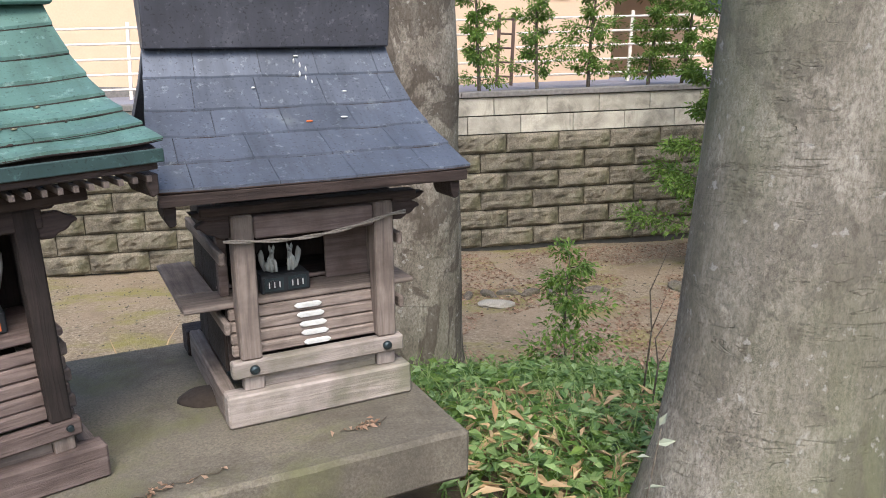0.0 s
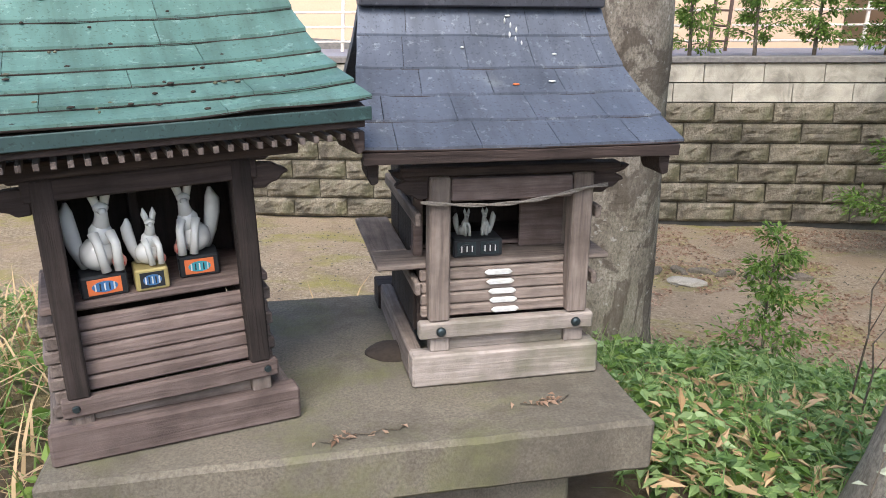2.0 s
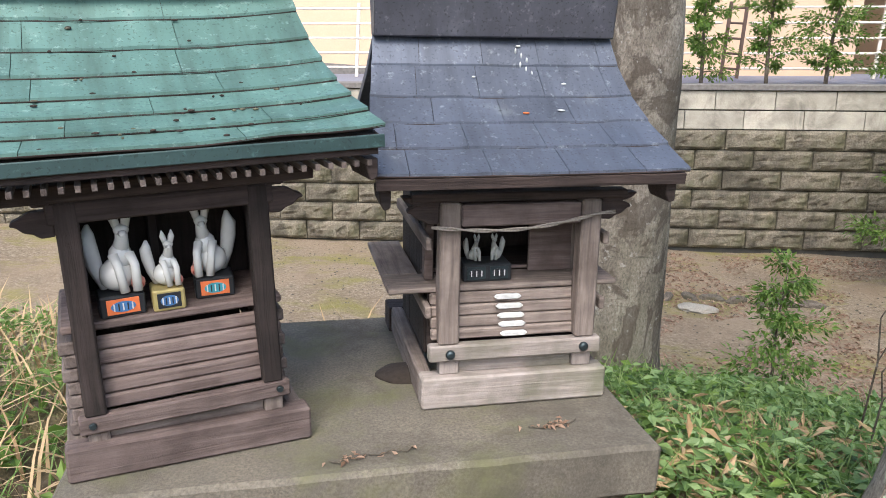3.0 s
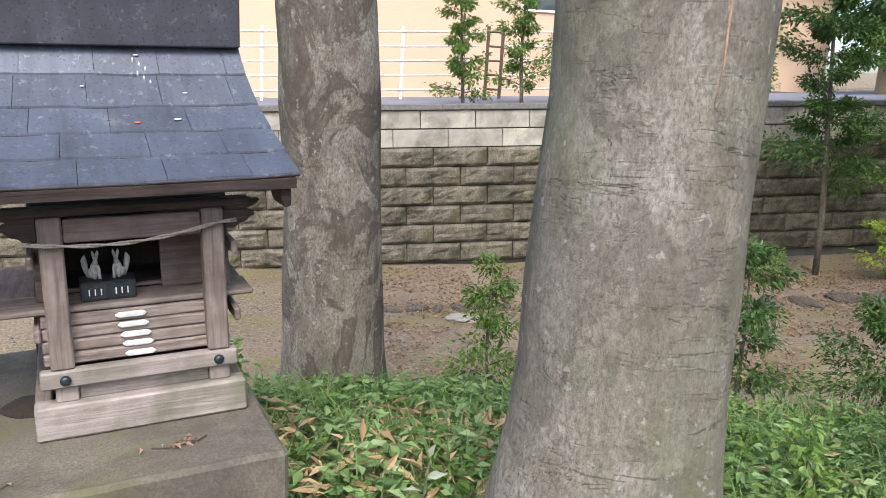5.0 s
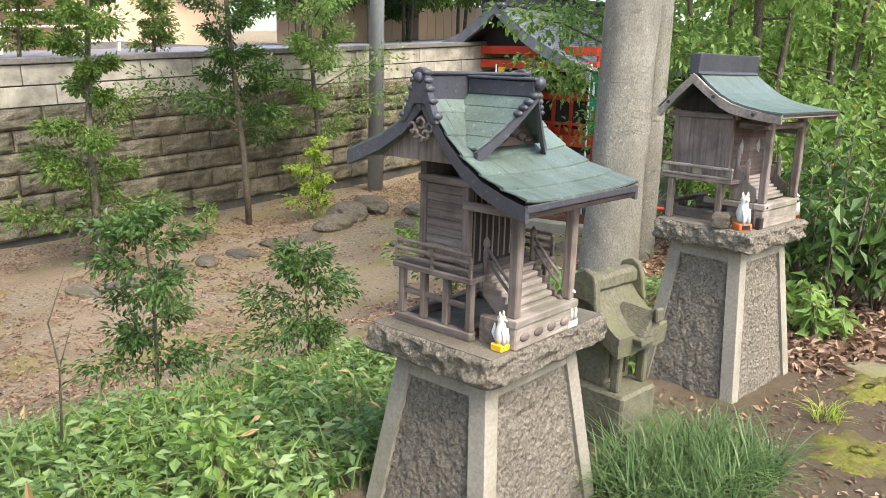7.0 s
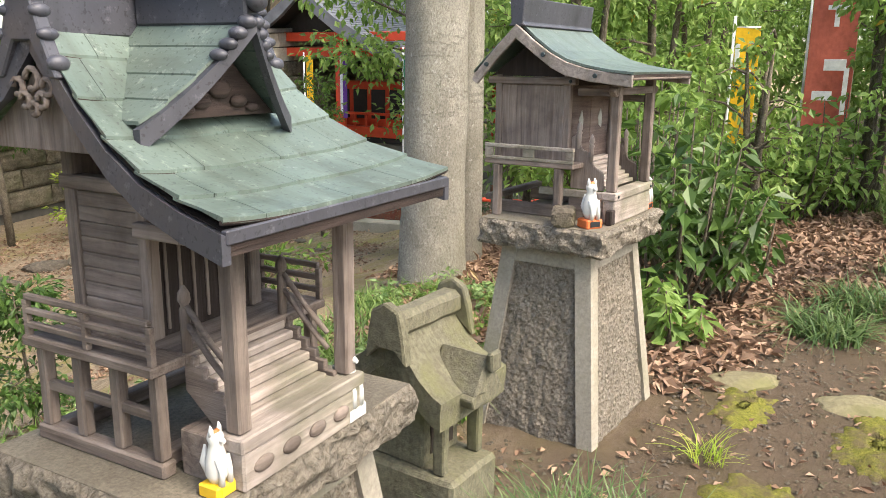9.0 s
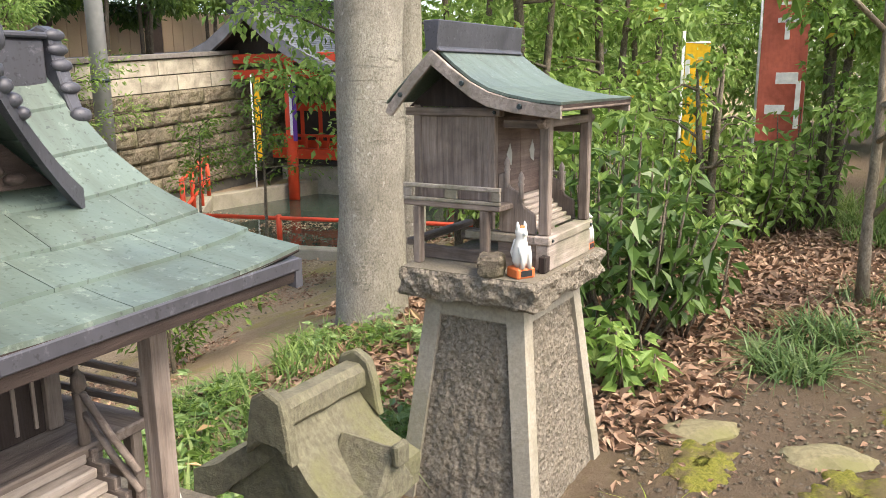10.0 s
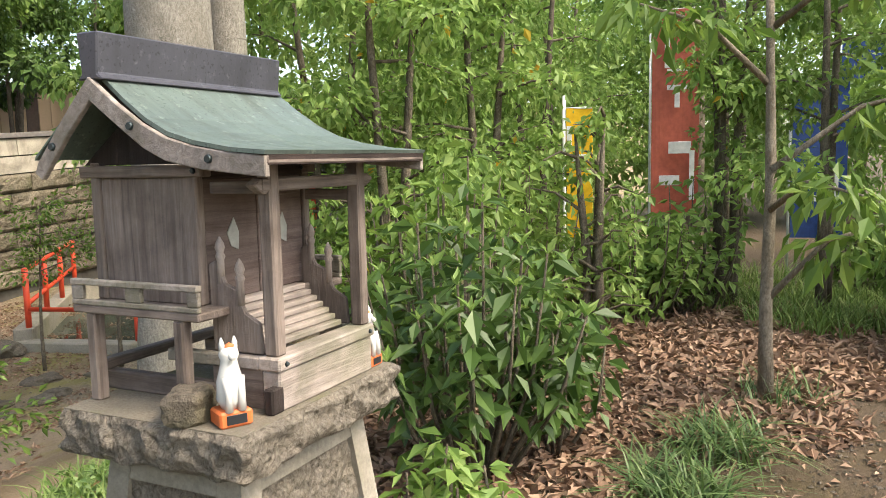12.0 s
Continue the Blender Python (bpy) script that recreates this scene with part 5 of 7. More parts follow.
# by the pond
slim_tree(7.19, 9.75, 4.6, 0.26, leaf_dark, "young tree with a thin stem and dark leaves by the wall", 21, 1.0, 13000, 0.07, 0.05, (-0.02, 0))
slim_tree(8.82, 9.9, 4.8, 0.22, leaf_light, "young maple-like tree with light green foliage by the wall", 22, 1.2, 13000, 0.07, 0.05, (-0.02, 0))
slim_tree(5.04, 9.2, 4.2, 0.08, leaf_mid, "leafy young tree standing at the dry pond", 23, 0.75, 14000, 0.065, 0.055)
slim_tree(8.1, 9.3, 1.1, 0.1, leaf_lime, "yellow-green bush by the pond rocks", 24, 0.4, 1500, 0.07, 0.02, name="bush")
slim_tree(6.4, 9.4, 0.5, 0.3, leaf_light, "small light green sapling in the earth", 25, 0.2, 160, 0.07, 0.01, name="sapling")
slim_tree(2.85, 4.0, 1.05, 0.12, leaf_dark, "evergreen shrub with small leaves on the bank", 26, 0.45, 3600, 0.042, 0.014, name="shrub")
slim_tree(3.83, 3.93, 0.72, 0.12, leaf_dark, "low evergreen shrub with small dark leaves by the pond", 27, 0.45, 2900, 0.042, 0.013, name="shrub")
slim_tree(1.23, 3.62, 0.74, 0.15, leaf_mid, "sparse green shrub at the edge of the pond", 28, 0.28, 1700, 0.036, 0.010, name="shrub")
slim_tree(5.85, 4.55, 0.8, 0.15, leaf_mid, "evergreen shrub with small dark leaves below the trees", 29, 0.5, 2200, 0.055, 0.018, name="shrub")
slim_tree(9.15, 7.45, 1.7, 0.55, leaf_mid, "slender sapling with flat spreading leaves by the pool", 30, 0.5, 900, 0.06, 0.022)
slim_tree(9.45, 6.75, 1.9, 0.55, leaf_mid, "crooked slender sapling beside the pool kerb", 31, 0.6, 1000, 0.06, 0.026, (-0.05, 0.03))
# on top of the wall
for i, (x, hh) in enumerate(((2.35, 2.0), (3.30, 2.1), (4.15, 2.0), (5.1, 1.9), (5.6, 1.8), (6.9, 1.3))):
    slim_tree(x, 11.55, hh, 0.08, leaf_mid, "young evergreen planted along the lane above the wall", 40 + i, 0.42, 4200, 0.065, 0.03, lush=1.5)

# ---- the retaining wall ----
WALL = pose(0, 10.9, coping_z(0), 0, -3.49, 0)
BW, BH = 0.785, 0.277


def make_wall():
    w = thing("wall_north", WALL, "retaining wall of rock-faced blocks under plain blocks and coping", "wall", kind="structure")
    part("wall_core", box(-25, 40, 0.05, 0.30, -2.7, -0.02, 0), mortar, w, "dark joint mortar")
    for k in range(7):
        part("coping", box(-6 + k * 4.0, -6 + k * 4.0 + 3.992, -0.04, 0.32, -0.075, 0.0, 0.006), coping_mat, w)
    part("coping", box(22.0, 40, -0.04, 0.32, -0.075, 0.0, 0.006), coping_mat, w)
    part("coping", box(-25, -6.008, -0.04, 0.32, -0.075, 0.0, 0.006), coping_mat, w)
    rough, flat = [], []
    for s in range(8):
        b = bmesh.new()
        nx, nz = 11, 6
        g = [[None] * (nx + 1) for _ in range(nz + 1)]
        for j in range(nz + 1):
            for i in range(nx + 1):
                x, z = (i / nx) * (BW - 0.014), (j / nz) * (BH - 0.014)
                edge = min(i, nx - i, j, nz - j)
                d = 0.0 if edge == 0 else -0.030 - 0.035 * (0.5 + noise.noise(Vector((x * 6, z * 9, s * 3.1)))) - 0.024 * noise.noise(Vector((x * 15, z * 19, s))) - 0.010 * noise.noise(Vector((x * 40, z * 40, s)))
                g[j][i] = b.verts.new((x, d, z))
        for j in range(nz):
            for i in range(nx):
                b.faces.new((g[j][i], g[j][i + 1], g[j + 1][i + 1], g[j + 1][i]))
        rim = [g[0][i] for i in range(nx + 1)] + [g[j][nx] for j in range(1, nz + 1)] + [g[nz][i] for i in range(nx - 1, -1, -1)] + [g[j][0] for j in range(nz - 1, 0, -1)]
        bk = [b.verts.new(v.co + Vector((0, 0.06, 0))) for v in rim]
        for k in range(len(rim)):
            b.faces.new((rim[k - 1], bk[k - 1], bk[k], rim[k]))
        bmesh.ops.recalc_face_normals(b, faces=b.faces[:])
        rough.append(bm_mesh("rock_block", b, rock_block))
    for s in range(2):
        flat.append(bm_mesh("plain_block", box(0, BW - 0.010, 0, 0.055, 0, 0.245, 0.004), plain_block))
    rng = random.Random(4)
    far_r, far_p = bmesh.new(), bmesh.new()
    for c in range(8):
        plain_row = c < 2
        z = -0.075 - 0.2625 * (c + 1) + 0.005 if plain_row else -0.60 - BH * (c - 1) + 0.004
        off = (c % 2) * 0.5 * BW + (0.12 if plain_row else 0.3)
        for i in range(-24, 40):
            x = i * BW + off
            m = Matrix.Translation((x, 0.0 if plain_row else -0.002, z))
            me = rng.choice(flat if plain_row else rough)
            if -4.2 < x < 17.5:
                part("plain_block" if plain_row else "rock_block", me, None, w, "", m)
            else:
                t = far_p if plain_row else far_r
                n0 = len(t.verts)
                t.from_mesh(me)
                t.verts.ensure_lookup_table()
                for v in t.verts[n0:]:
                    v.co = m @ v.co
    tagged(part("far_rock_blocks", far_r, rock_block, w), kind="stuff")
    tagged(part("far_plain_blocks", far_p, plain_block, w), kind="stuff")


make_wall()


# ---- lane, fence and houses above the wall ----
def make_fence():
    t = thing("rail_fence", pose(0, 13.2, 0), "cream pipe rail fence with brown posts along the lane", "fence")
    rng = random.Random(3)
    for k, x in enumerate((-7.5, -5.2, -2.9, -0.65, 1.62, 3.05, 3.30, 5.4, 7.2)):
        z = coping_z(x) + 0.12
        part("post", box(x - 0.025, x + 0.025, -0.025, 0.025, z - 0.14, z + 1.05, 0.004), brown_post if 2 < x < 4 else cream_rail, t)
    for a, c in ((-9.5, 2.95), (3.35, 7.3)):
        for i in range(5):
            z0, z1 = coping_z(a) + 0.14 + i * 0.235, coping_z(c) + 0.14 + i * 0.235
            part("rail", tube([(a, -0.03, z0), (c, -0.03, z1)], 0.018, 8), cream_rail, t)
    for i in range(5):
        z = coping_z(3.1) + 0.14 + i * 0.235
        part("rail", tube([(3.06, 0, z), (3.30, 0, z)], 0.018, 8), brown_post, t)
    return t


make_fence()


def make_house(x0, x1, y0, y1, h, label, wins=()):
    t = thing("house", pose((x0 + x1) / 2, y0, coping_z((x0 + x1) / 2) - 0.1), label, "house")
    w = (x1 - x0) / 2
    part("wall", box(-w, w, 0, y1 - y0, -0.6, h, 0.01), stucco, t)
    part("foundation", box(-w - 0.03, w + 0.03, -0.03, 0.05, -0.6, 0.14, 0.005), coping_mat, t)
    o = [(-0.5, h - 0.02), (y1 - y0 + 0.5, h - 0.02), (y1 - y0 + 0.5, h + 0.1), ((y1 - y0) / 2, h + 1.4), (-0.5, h + 0.1)]
    part("roof", turned(prism(o, -w - 0.4, w + 0.4, 0.01), Matrix(((0, 1, 0, 0), (1, 0, 0, 0), (0, 0, 1, 0), (0, 0, 0, 1)))), slate, t)
    for a, z, ww, hh in wins:
        win = part("window", box(a - ww / 2, a + ww / 2, -0.02, -0.002, z, z + hh, 0.003), glass_dark, t, "dark window pane")
        for bx in ((a - ww / 2 - 0.04, a - ww / 2, z - 0.04, z + hh + 0.04), (a + ww / 2, a + ww / 2 + 0.04, z - 0.04, z + hh + 0.04), (a - ww / 2, a + ww / 2, z - 0.04, z), (a - ww / 2, a + ww / 2, z + hh, z + hh + 0.04)):
            part("frame", box(bx[0], bx[1], -0.04, -0.001, bx[2], bx[3], 0.003), cream_rail, win)
    return t


make_house(-9.0, 5.6, 14.6, 22, 4.4, "two-storey peach stucco house behind the rail fence", ((-2.0, 2.3, 0.5, 0.9), (6.0, 2.0, 0.7, 1.1)))
make_house(7.4, 10.6, 15.2, 22, 2.6, "low peach stucco house beyond the young trees", ((-1.0, 1.2, 0.5, 0.8),))
tb = thing("board_fence", pose(11.2, 14.4, coping_z(13) - 0.1), "brown board fence far behind the wall", "fence")
for i in range(26):
    part("board", box(i * 0.3, i * 0.3 + 0.285, 0, 0.03, -0.3, 1.15, 0.004), brown_post if i % 9 == 4 else stucco, tb)

tp = thing("utility_pole", pose(10.33, 10.4, ground_z(10.33, 10.4)), "tall grey concrete utility pole in front of the wall", "pole")
part("shaft", tube([(0, 0, -0.1), (0.0, 0, 9)], [0.135, 0.10], 20), pole_mat, tp)
part("band", tube([(0, 0, 2.1), (0, 0, 2.16)], [0.135, 0.135], 20), iron, tp)

# ---- red shrine on its pool ----
RX, RY = 13.62, 10.12


def make_red_hall():
    t = thing("red_shrine_hall", pose(RX, RY, -0.92), "open vermilion shrine hall with a curved grey shingle roof", "shrine")
    part("base", box(-0.15, 3.9, -2.2, 1.3, -0.6, 0.02, 0.02), smooth_mortar, t)
    for x, y in ((0.1, -0.42), (0.1, 0.95), (3.5, -0.42), (3.5, 0.95), (0.3, -1.9), (3.5, -1.9)):
        p = part("post", lathe([(0.10, 0.022), (0.10, 2.62)], 16, None, (x, y, 0)), vermilion, t)
        part("post_shoe", lathe([(0.115, 0.02), (0.115, 0.2)], 16, None, (x, y, 0)), shade_wood, p)
    for z in (2.35, 2.62):
        part("tie_beam", box(0.03, 0.17, -1.95, 1.2, z, z + 0.16, 0.01), vermilion, t)
        part("tie_beam", box(0.171, 3.6, -0.50, -0.34, z + 0.01, z + 0.15, 0.01), vermilion, t)
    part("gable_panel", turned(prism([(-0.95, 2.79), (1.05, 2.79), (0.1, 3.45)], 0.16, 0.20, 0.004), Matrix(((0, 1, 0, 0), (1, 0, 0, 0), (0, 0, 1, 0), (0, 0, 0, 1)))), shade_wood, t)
    front = [(-2.3, 2.30, 0.0), (-1.75, 2.48, -0.02), (-1.2, 2.72, -0.05), (-0.7, 2.97, -0.08), (-0.3, 3.24, -0.1), (0.12, 3.56, -0.12)]
    rear = [(0.12, 3.56, -0.12), (0.5, 3.26, -0.1), (0.95, 2.98, -0.06), (1.45, 2.80, 0)]
    # Near-black decks carry the shade below the roof in their colour.
    for nm, pr in (("front", front), ("rear", rear)):
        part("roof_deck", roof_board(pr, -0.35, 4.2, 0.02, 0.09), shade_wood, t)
    for pr in (front, rear):
        n = 30 if pr is front else 14
        ys = np.linspace(pr[0][0], pr[-1][0], n + 1)
        for a, c in zip(ys, ys[1:]):
            za, zc = (float(np.interp(v, [p[0] for p in pr], [p[1] for p in pr])) for v in (a, c))
            if pr is front:
                o = [(a, za + 0.012), (c + 0.01, zc + 0.004), (c + 0.01, zc - 0.015), (a, za - 0.012)]
            else:
                o = [(a - 0.01, za + 0.004), (c, zc + 0.012), (c, zc - 0.012), (a - 0.01, za - 0.015)]
            part("shingle_course", turned(prism(o, -0.32, 4.17, 0), Matrix(((0, 1, 0, 0), (1, 0, 0, 0), (0, 0, 1, 0), (0, 0, 0, 1)))), slate, t)
    for x in (-0.40, 4.2):
        b = bmesh.new()
        vs = []
        for v, z, w in front + rear[1:]:
            vs.append([b.verts.new((x + dx, v, z + dz)) for dx, dz in ((-0.03, 0.03), (0.06, 0.03), (0.06, -0.20), (-0.03, -0.20))])
        for p, q in zip(vs, vs[1:]):
            for k in range(4):
                b.faces.new((p[k], p[(k + 1) % 4], q[(k + 1) % 4], q[k]))
        b.faces.new(vs[0])
        b.faces.new(vs[-1])
        bmesh.ops.recalc_face_normals(b, faces=b.faces[:])
        part("barge_board", b, slate, t)
    part("ridge_box", box(-0.40, 4.2, 0.0, 0.26, 3.50, 3.76, 0.02), lead, t)
    part("ridge_cap", box(-0.45, 4.25, -0.06, 0.32, 3.76, 3.82, 0.01), lead, t)
    end = part("ridge_end", ball((-0.45, 0.13, 3.76), (0.07, 0.16, 0.2), 2), lead, t)
    for dy in (-0.2, 0.2):
        for dz in (3.50, 3.64, 3.77):
            part("scroll_knob", ball((-0.42, 0.13 + dy, dz), (0.09, 0.1, 0.09), 2), lead, end)
    part("ridge_disc", turned(lathe([(0.09, 0), (0.08, 0.02)], 16), Matrix.Translation((-0.52, 0.13, 3.78)) @ Matrix.Rotation(radians(-90), 4, "Y")), gold_paint, t)
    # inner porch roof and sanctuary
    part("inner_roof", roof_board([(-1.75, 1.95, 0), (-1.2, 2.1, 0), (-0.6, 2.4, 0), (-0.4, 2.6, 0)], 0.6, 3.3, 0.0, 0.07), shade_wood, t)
    part("sanctuary_base", box(0.9, 3.2, -1.5, 0.5, 0.02, 0.75, 0.03), smooth_mortar, t)
    part("sanctuary_step", box(0.8, 3.3, -1.6, 0.6, 0.76, 0.86, 0.01), shade_wood, t)
    part("sanctuary_body", box(1.0, 3.1, -1.4, 0.4, 0.87, 1.9, 0.01), vermilion, t)
    part("sanctuary_porch", box(0.72, 1.0, -1.55, 0.55, 0.87, 1.06, 0.01), vermilion, t)
    for i in range(9):
        part("baluster", box(0.76, 0.80, -1.5 + i * 0.25, -1.46 + i * 0.25, 1.061, 1.28, 0.003), vermilion, t)
    part("balustrade_rail", box(0.75, 0.81, -1.55, 0.55, 1.281, 1.33, 0.005), vermilion, t)
    for i in range(4):
        y = -1.2 + i * 0.42
        part("lattice_panel", box(0.985, 0.998, y, y + 0.32, 1.2, 1.75, 0.003), shade_wood, t)
    return t


make_red_hall()
# cloth hung from the red post, drawn as plain shapes
tc = thing("hanging_cloth", pose(RX - 0.06, RY - 0.55, 0.35), "purple and white ceremonial cloth by the red post", "cloth")
part("stripe", box(0, 0.012, -0.12, -0.03, 0, 1.15, 0.003), purple_cloth, tc)
part("stripe", box(0, 0.012, -0.029, 0.03, 0.1, 1.1, 0.003), white_cloth, tc)
to = thing("standing_banner", pose(RX - 0.3, RY - 0.05, -0.3), "narrow orange-yellow banner on a thin pole", "banner")
part("cloth", box(0, 0.01, -0.05, 0.10, 0.3, 1.75, 0.003), banner_gold, to)
part("pole", tube([(0, 0.15, -0.6), (0, 0.15, 1.8)], 0.015, 8), white_cloth, to)


def make_pool():
    t = thing("pool_kerb", pose(0, 0, 0), "concrete kerb round a dark pool", "kerb")
    for k, (a, c) in enumerate(zip(POOL, POOL[1:] + POOL[:1])):
        d = Vector((c[0] - a[0], c[1] - a[1], 0))
        top = -0.60 if k in (0, 1) else -0.45
        b = box(-0.1, d.length + 0.05, -0.16, 0.05, -1.75, top - 0.004 * k, 0.015)
        part("kerb_stone", turned(b, pose(a[0], a[1], 0, 0, 0, math.degrees(math.atan2(d.y, d.x)))), smooth_mortar, t)
    me = mesh_arrays("water", [(x, y, -0.72) for x, y in POOL], [(0, 1, 2, 3, 4)], water_mat)
    tagged(part("water", me, water_mat), "dark still water of the shrine pool", "water", kind="structure")
    r = thing("red_railing", pose(0, 0, -0.62), "low vermilion railing round the pool", "railing")
    near, side = (Vector((*POOL[0], 0)), Vector((*POOL[1], 0))), (Vector((*POOL[0], 0)), Vector((*POOL[4], 0)))
    for f in (0.0, 0.33, 0.66, 1.0):
        c = near[0].lerp(near[1], f)
        part("rail_post", tube([c + Vector((0, 0, -0.02)), c + Vector((0, 0, 0.82 if f == 0 else 0.40))], 0.035, 8), vermilion, r)
        if f:
            c = side[0].lerp(side[1], f)
            part("rail_post", tube([c + Vector((0, 0, 0.1)), c + Vector((0, 0, 0.84))], 0.035, 8), vermilion, r)
    part("rail", tube([near[0] + Vector((0, 0, 0.36)), near[1] + Vector((0, 0, 0.36))], 0.026, 8), vermilion, r)
    for z in (0.42, 0.80):
        part("rail", tube([side[0] + Vector((0, 0, z)), side[1] + Vector((0, 0, z + 0.02))], 0.026, 8), vermilion, r)


make_pool()


# ---- rocks and stones ----
def make_rock(name, x, y, r, label, seed, mat=rock, z=None, sink=0.25, cat="rock", group=""):
    b = bmesh.new()
    bmesh.ops.create_icosphere(b, subdivisions=3, radius=1)
    for v in b.verts:
        n = v.co.normalized()
        k = 1 + 0.35 * noise.noise(n * 1.3 + Vector((seed, 0, 0))) + 0.14 * noise.noise(n * 4 + Vector((0, seed, 0)))
        k = min(k, 1.06) if cat != "block" else min(k * 1.1, 0.82 / max(abs(c) for c in n))
        v.co = Vector((n.x * r[0], n.y * r[1], n.z * r[2])) * k
    zz = ground_z(x, y) if z is None else z
    ob = part(name, b, mat, None, "", pose(x, y, zz + r[2] * (0.9 - sink * 2), 0, 0, seed * 47))
    return tagged(ob, label, cat, group)


rr = random.Random(8)
for k in range(11):
    make_rock("kerb_stone", 0.7 + k * 0.26 + rr.uniform(-0.03, 0.03), 8.85 - 0.03 * k + rr.uniform(-0.03, 0.03), (0.15, 0.055, 0.055), "low flat grey stone in a row on the pond floor", k + 1.3, rock, None, 0.3, "stone", "row of pond stones")
for k in range(9):
    make_rock("kerb_stone", 4.4 + k * 0.5 + rr.uniform(-0.1, 0.1), 8.2 + 0.07 * k + rr.uniform(-0.2, 0.2), (0.26, 0.14, 0.08), "mossy stone at the pond edge", k + 21.3, rock, None, 0.42, "stone", "pond edge stones")
for x, y, s in ((8.5, 9.0, 0.42), (9.1, 9.2, 0.38), (7.9, 8.6, 0.3), (9.4, 8.4, 0.26), (8.7, 7.9, 0.3)):
    make_rock("boulder", x, y, (s * 1.15, s * 0.7, s * 0.40), "dark brown boulder by the dry pond", x, rock, None, 0.25)
for k in range(14):
    x, y = 7.9 + rr.random() * 1.4, 6.0 + rr.random() * 1.6
    s = rr.uniform(0.06, 0.15)
    make_rock("cobble", x, y, (s, s * 0.8, s * 0.4), "rounded grey cobble beside the pool", k + 40.1, rock, None, 0.3, "stone", "cobbles by the pool")
make_rock("flat_stone", 2.0, 8.3, (0.22, 0.13, 0.05), "pale flat stone on the pond floor", 3.7, smooth_mortar, None, 0.3, "stone")
make_rock("stone_lump", 0, 0, (0.062, 0.05, 0.042), "rough brown stone lump on the slab", 5.5, rock, ZD, 0.2, "block")
bpy.data.objects["stone_lump"].matrix_basis = MD @ pose(0.050, 0.175, ZD + 0.034, 0, 0, 20)
for x, y, sx, sy in ((5.44, 1.17, 0.2, 0.11), (5.42, 0.69, 0.2, 0.12), (5.3, 0.2, 0.2, 0.12)):
    make_rock("flagstone", x, y, (sx, sy, 0.05), "flat mossy yellow-green stepping stone in the path", x + y, flag_mat, None, 0.58, "stone", "stepping stones")

# small things on the plinth
b = ball((0, 0, 0), (0.085, 0.065, 0.03), 3)
for v in b.verts:
    v.co.x *= 1 + 0.3 * noise.noise(v.co * 14)
    v.co.z += 0.006 * noise.noise(v.co * 60)
tagged(part("soil_mound", b, clay, None, "", LEAN @ pose(-0.455, 1.93, 0.684, 0, 0, 17)), "low heap of dark soil on the plinth", "soil")
tagged(part("wood_block", box(-0.04, 0.04, -0.05, 0.05, 0, 0.085, 0.004), dark_x, None, "", LEAN @ pose(-0.535, 2.33, 0.684, 0, 0, 17)), "dark square wooden block on the plinth", "block")


def litter_bits(name, x, y, n, spread, seed, label):
    rng = np.random.default_rng(seed)
    t = thing(name, LEAN @ pose(x, y, 0.685, 0, 0, 17), label, "leaf litter")
    c = np.stack([rng.normal(0, spread, n), rng.normal(0, spread * 0.25, n), rng.uniform(0.002, 0.01, n)], 1)
    d = np.stack([rng.normal(0, 1, n), rng.normal(0, 1, n), rng.normal(0, 0.25, n)], 1)
    part("dry_leaf", leaves("dry_leaf", c, d, 0.022, 0.010, leaf_fall, rng, 0.6), leaf_fall, t)
    part("twig", tube([(-spread * 2, 0, 0.004), (-spread, -0.012, 0.004), (0, 0.003, 0.008), (spread * 1.2, -0.004, 0.004), (spread * 2, 0.02, 0.004)], 0.0016, 5), twig_bark, t)


litter_bits("leaf_litter", -0.02, 1.66, 26, 0.035, 1, "small dry vine and leaves on the plinth")
litter_bits("leaf_litter", -0.52, 1.42, 16, 0.022, 2, "curled dry leaves on the plinth")
litter_bits("leaf_litter", -0.42, 1.47, 4, 0.03, 3, "few dry leaf scraps on the plinth")


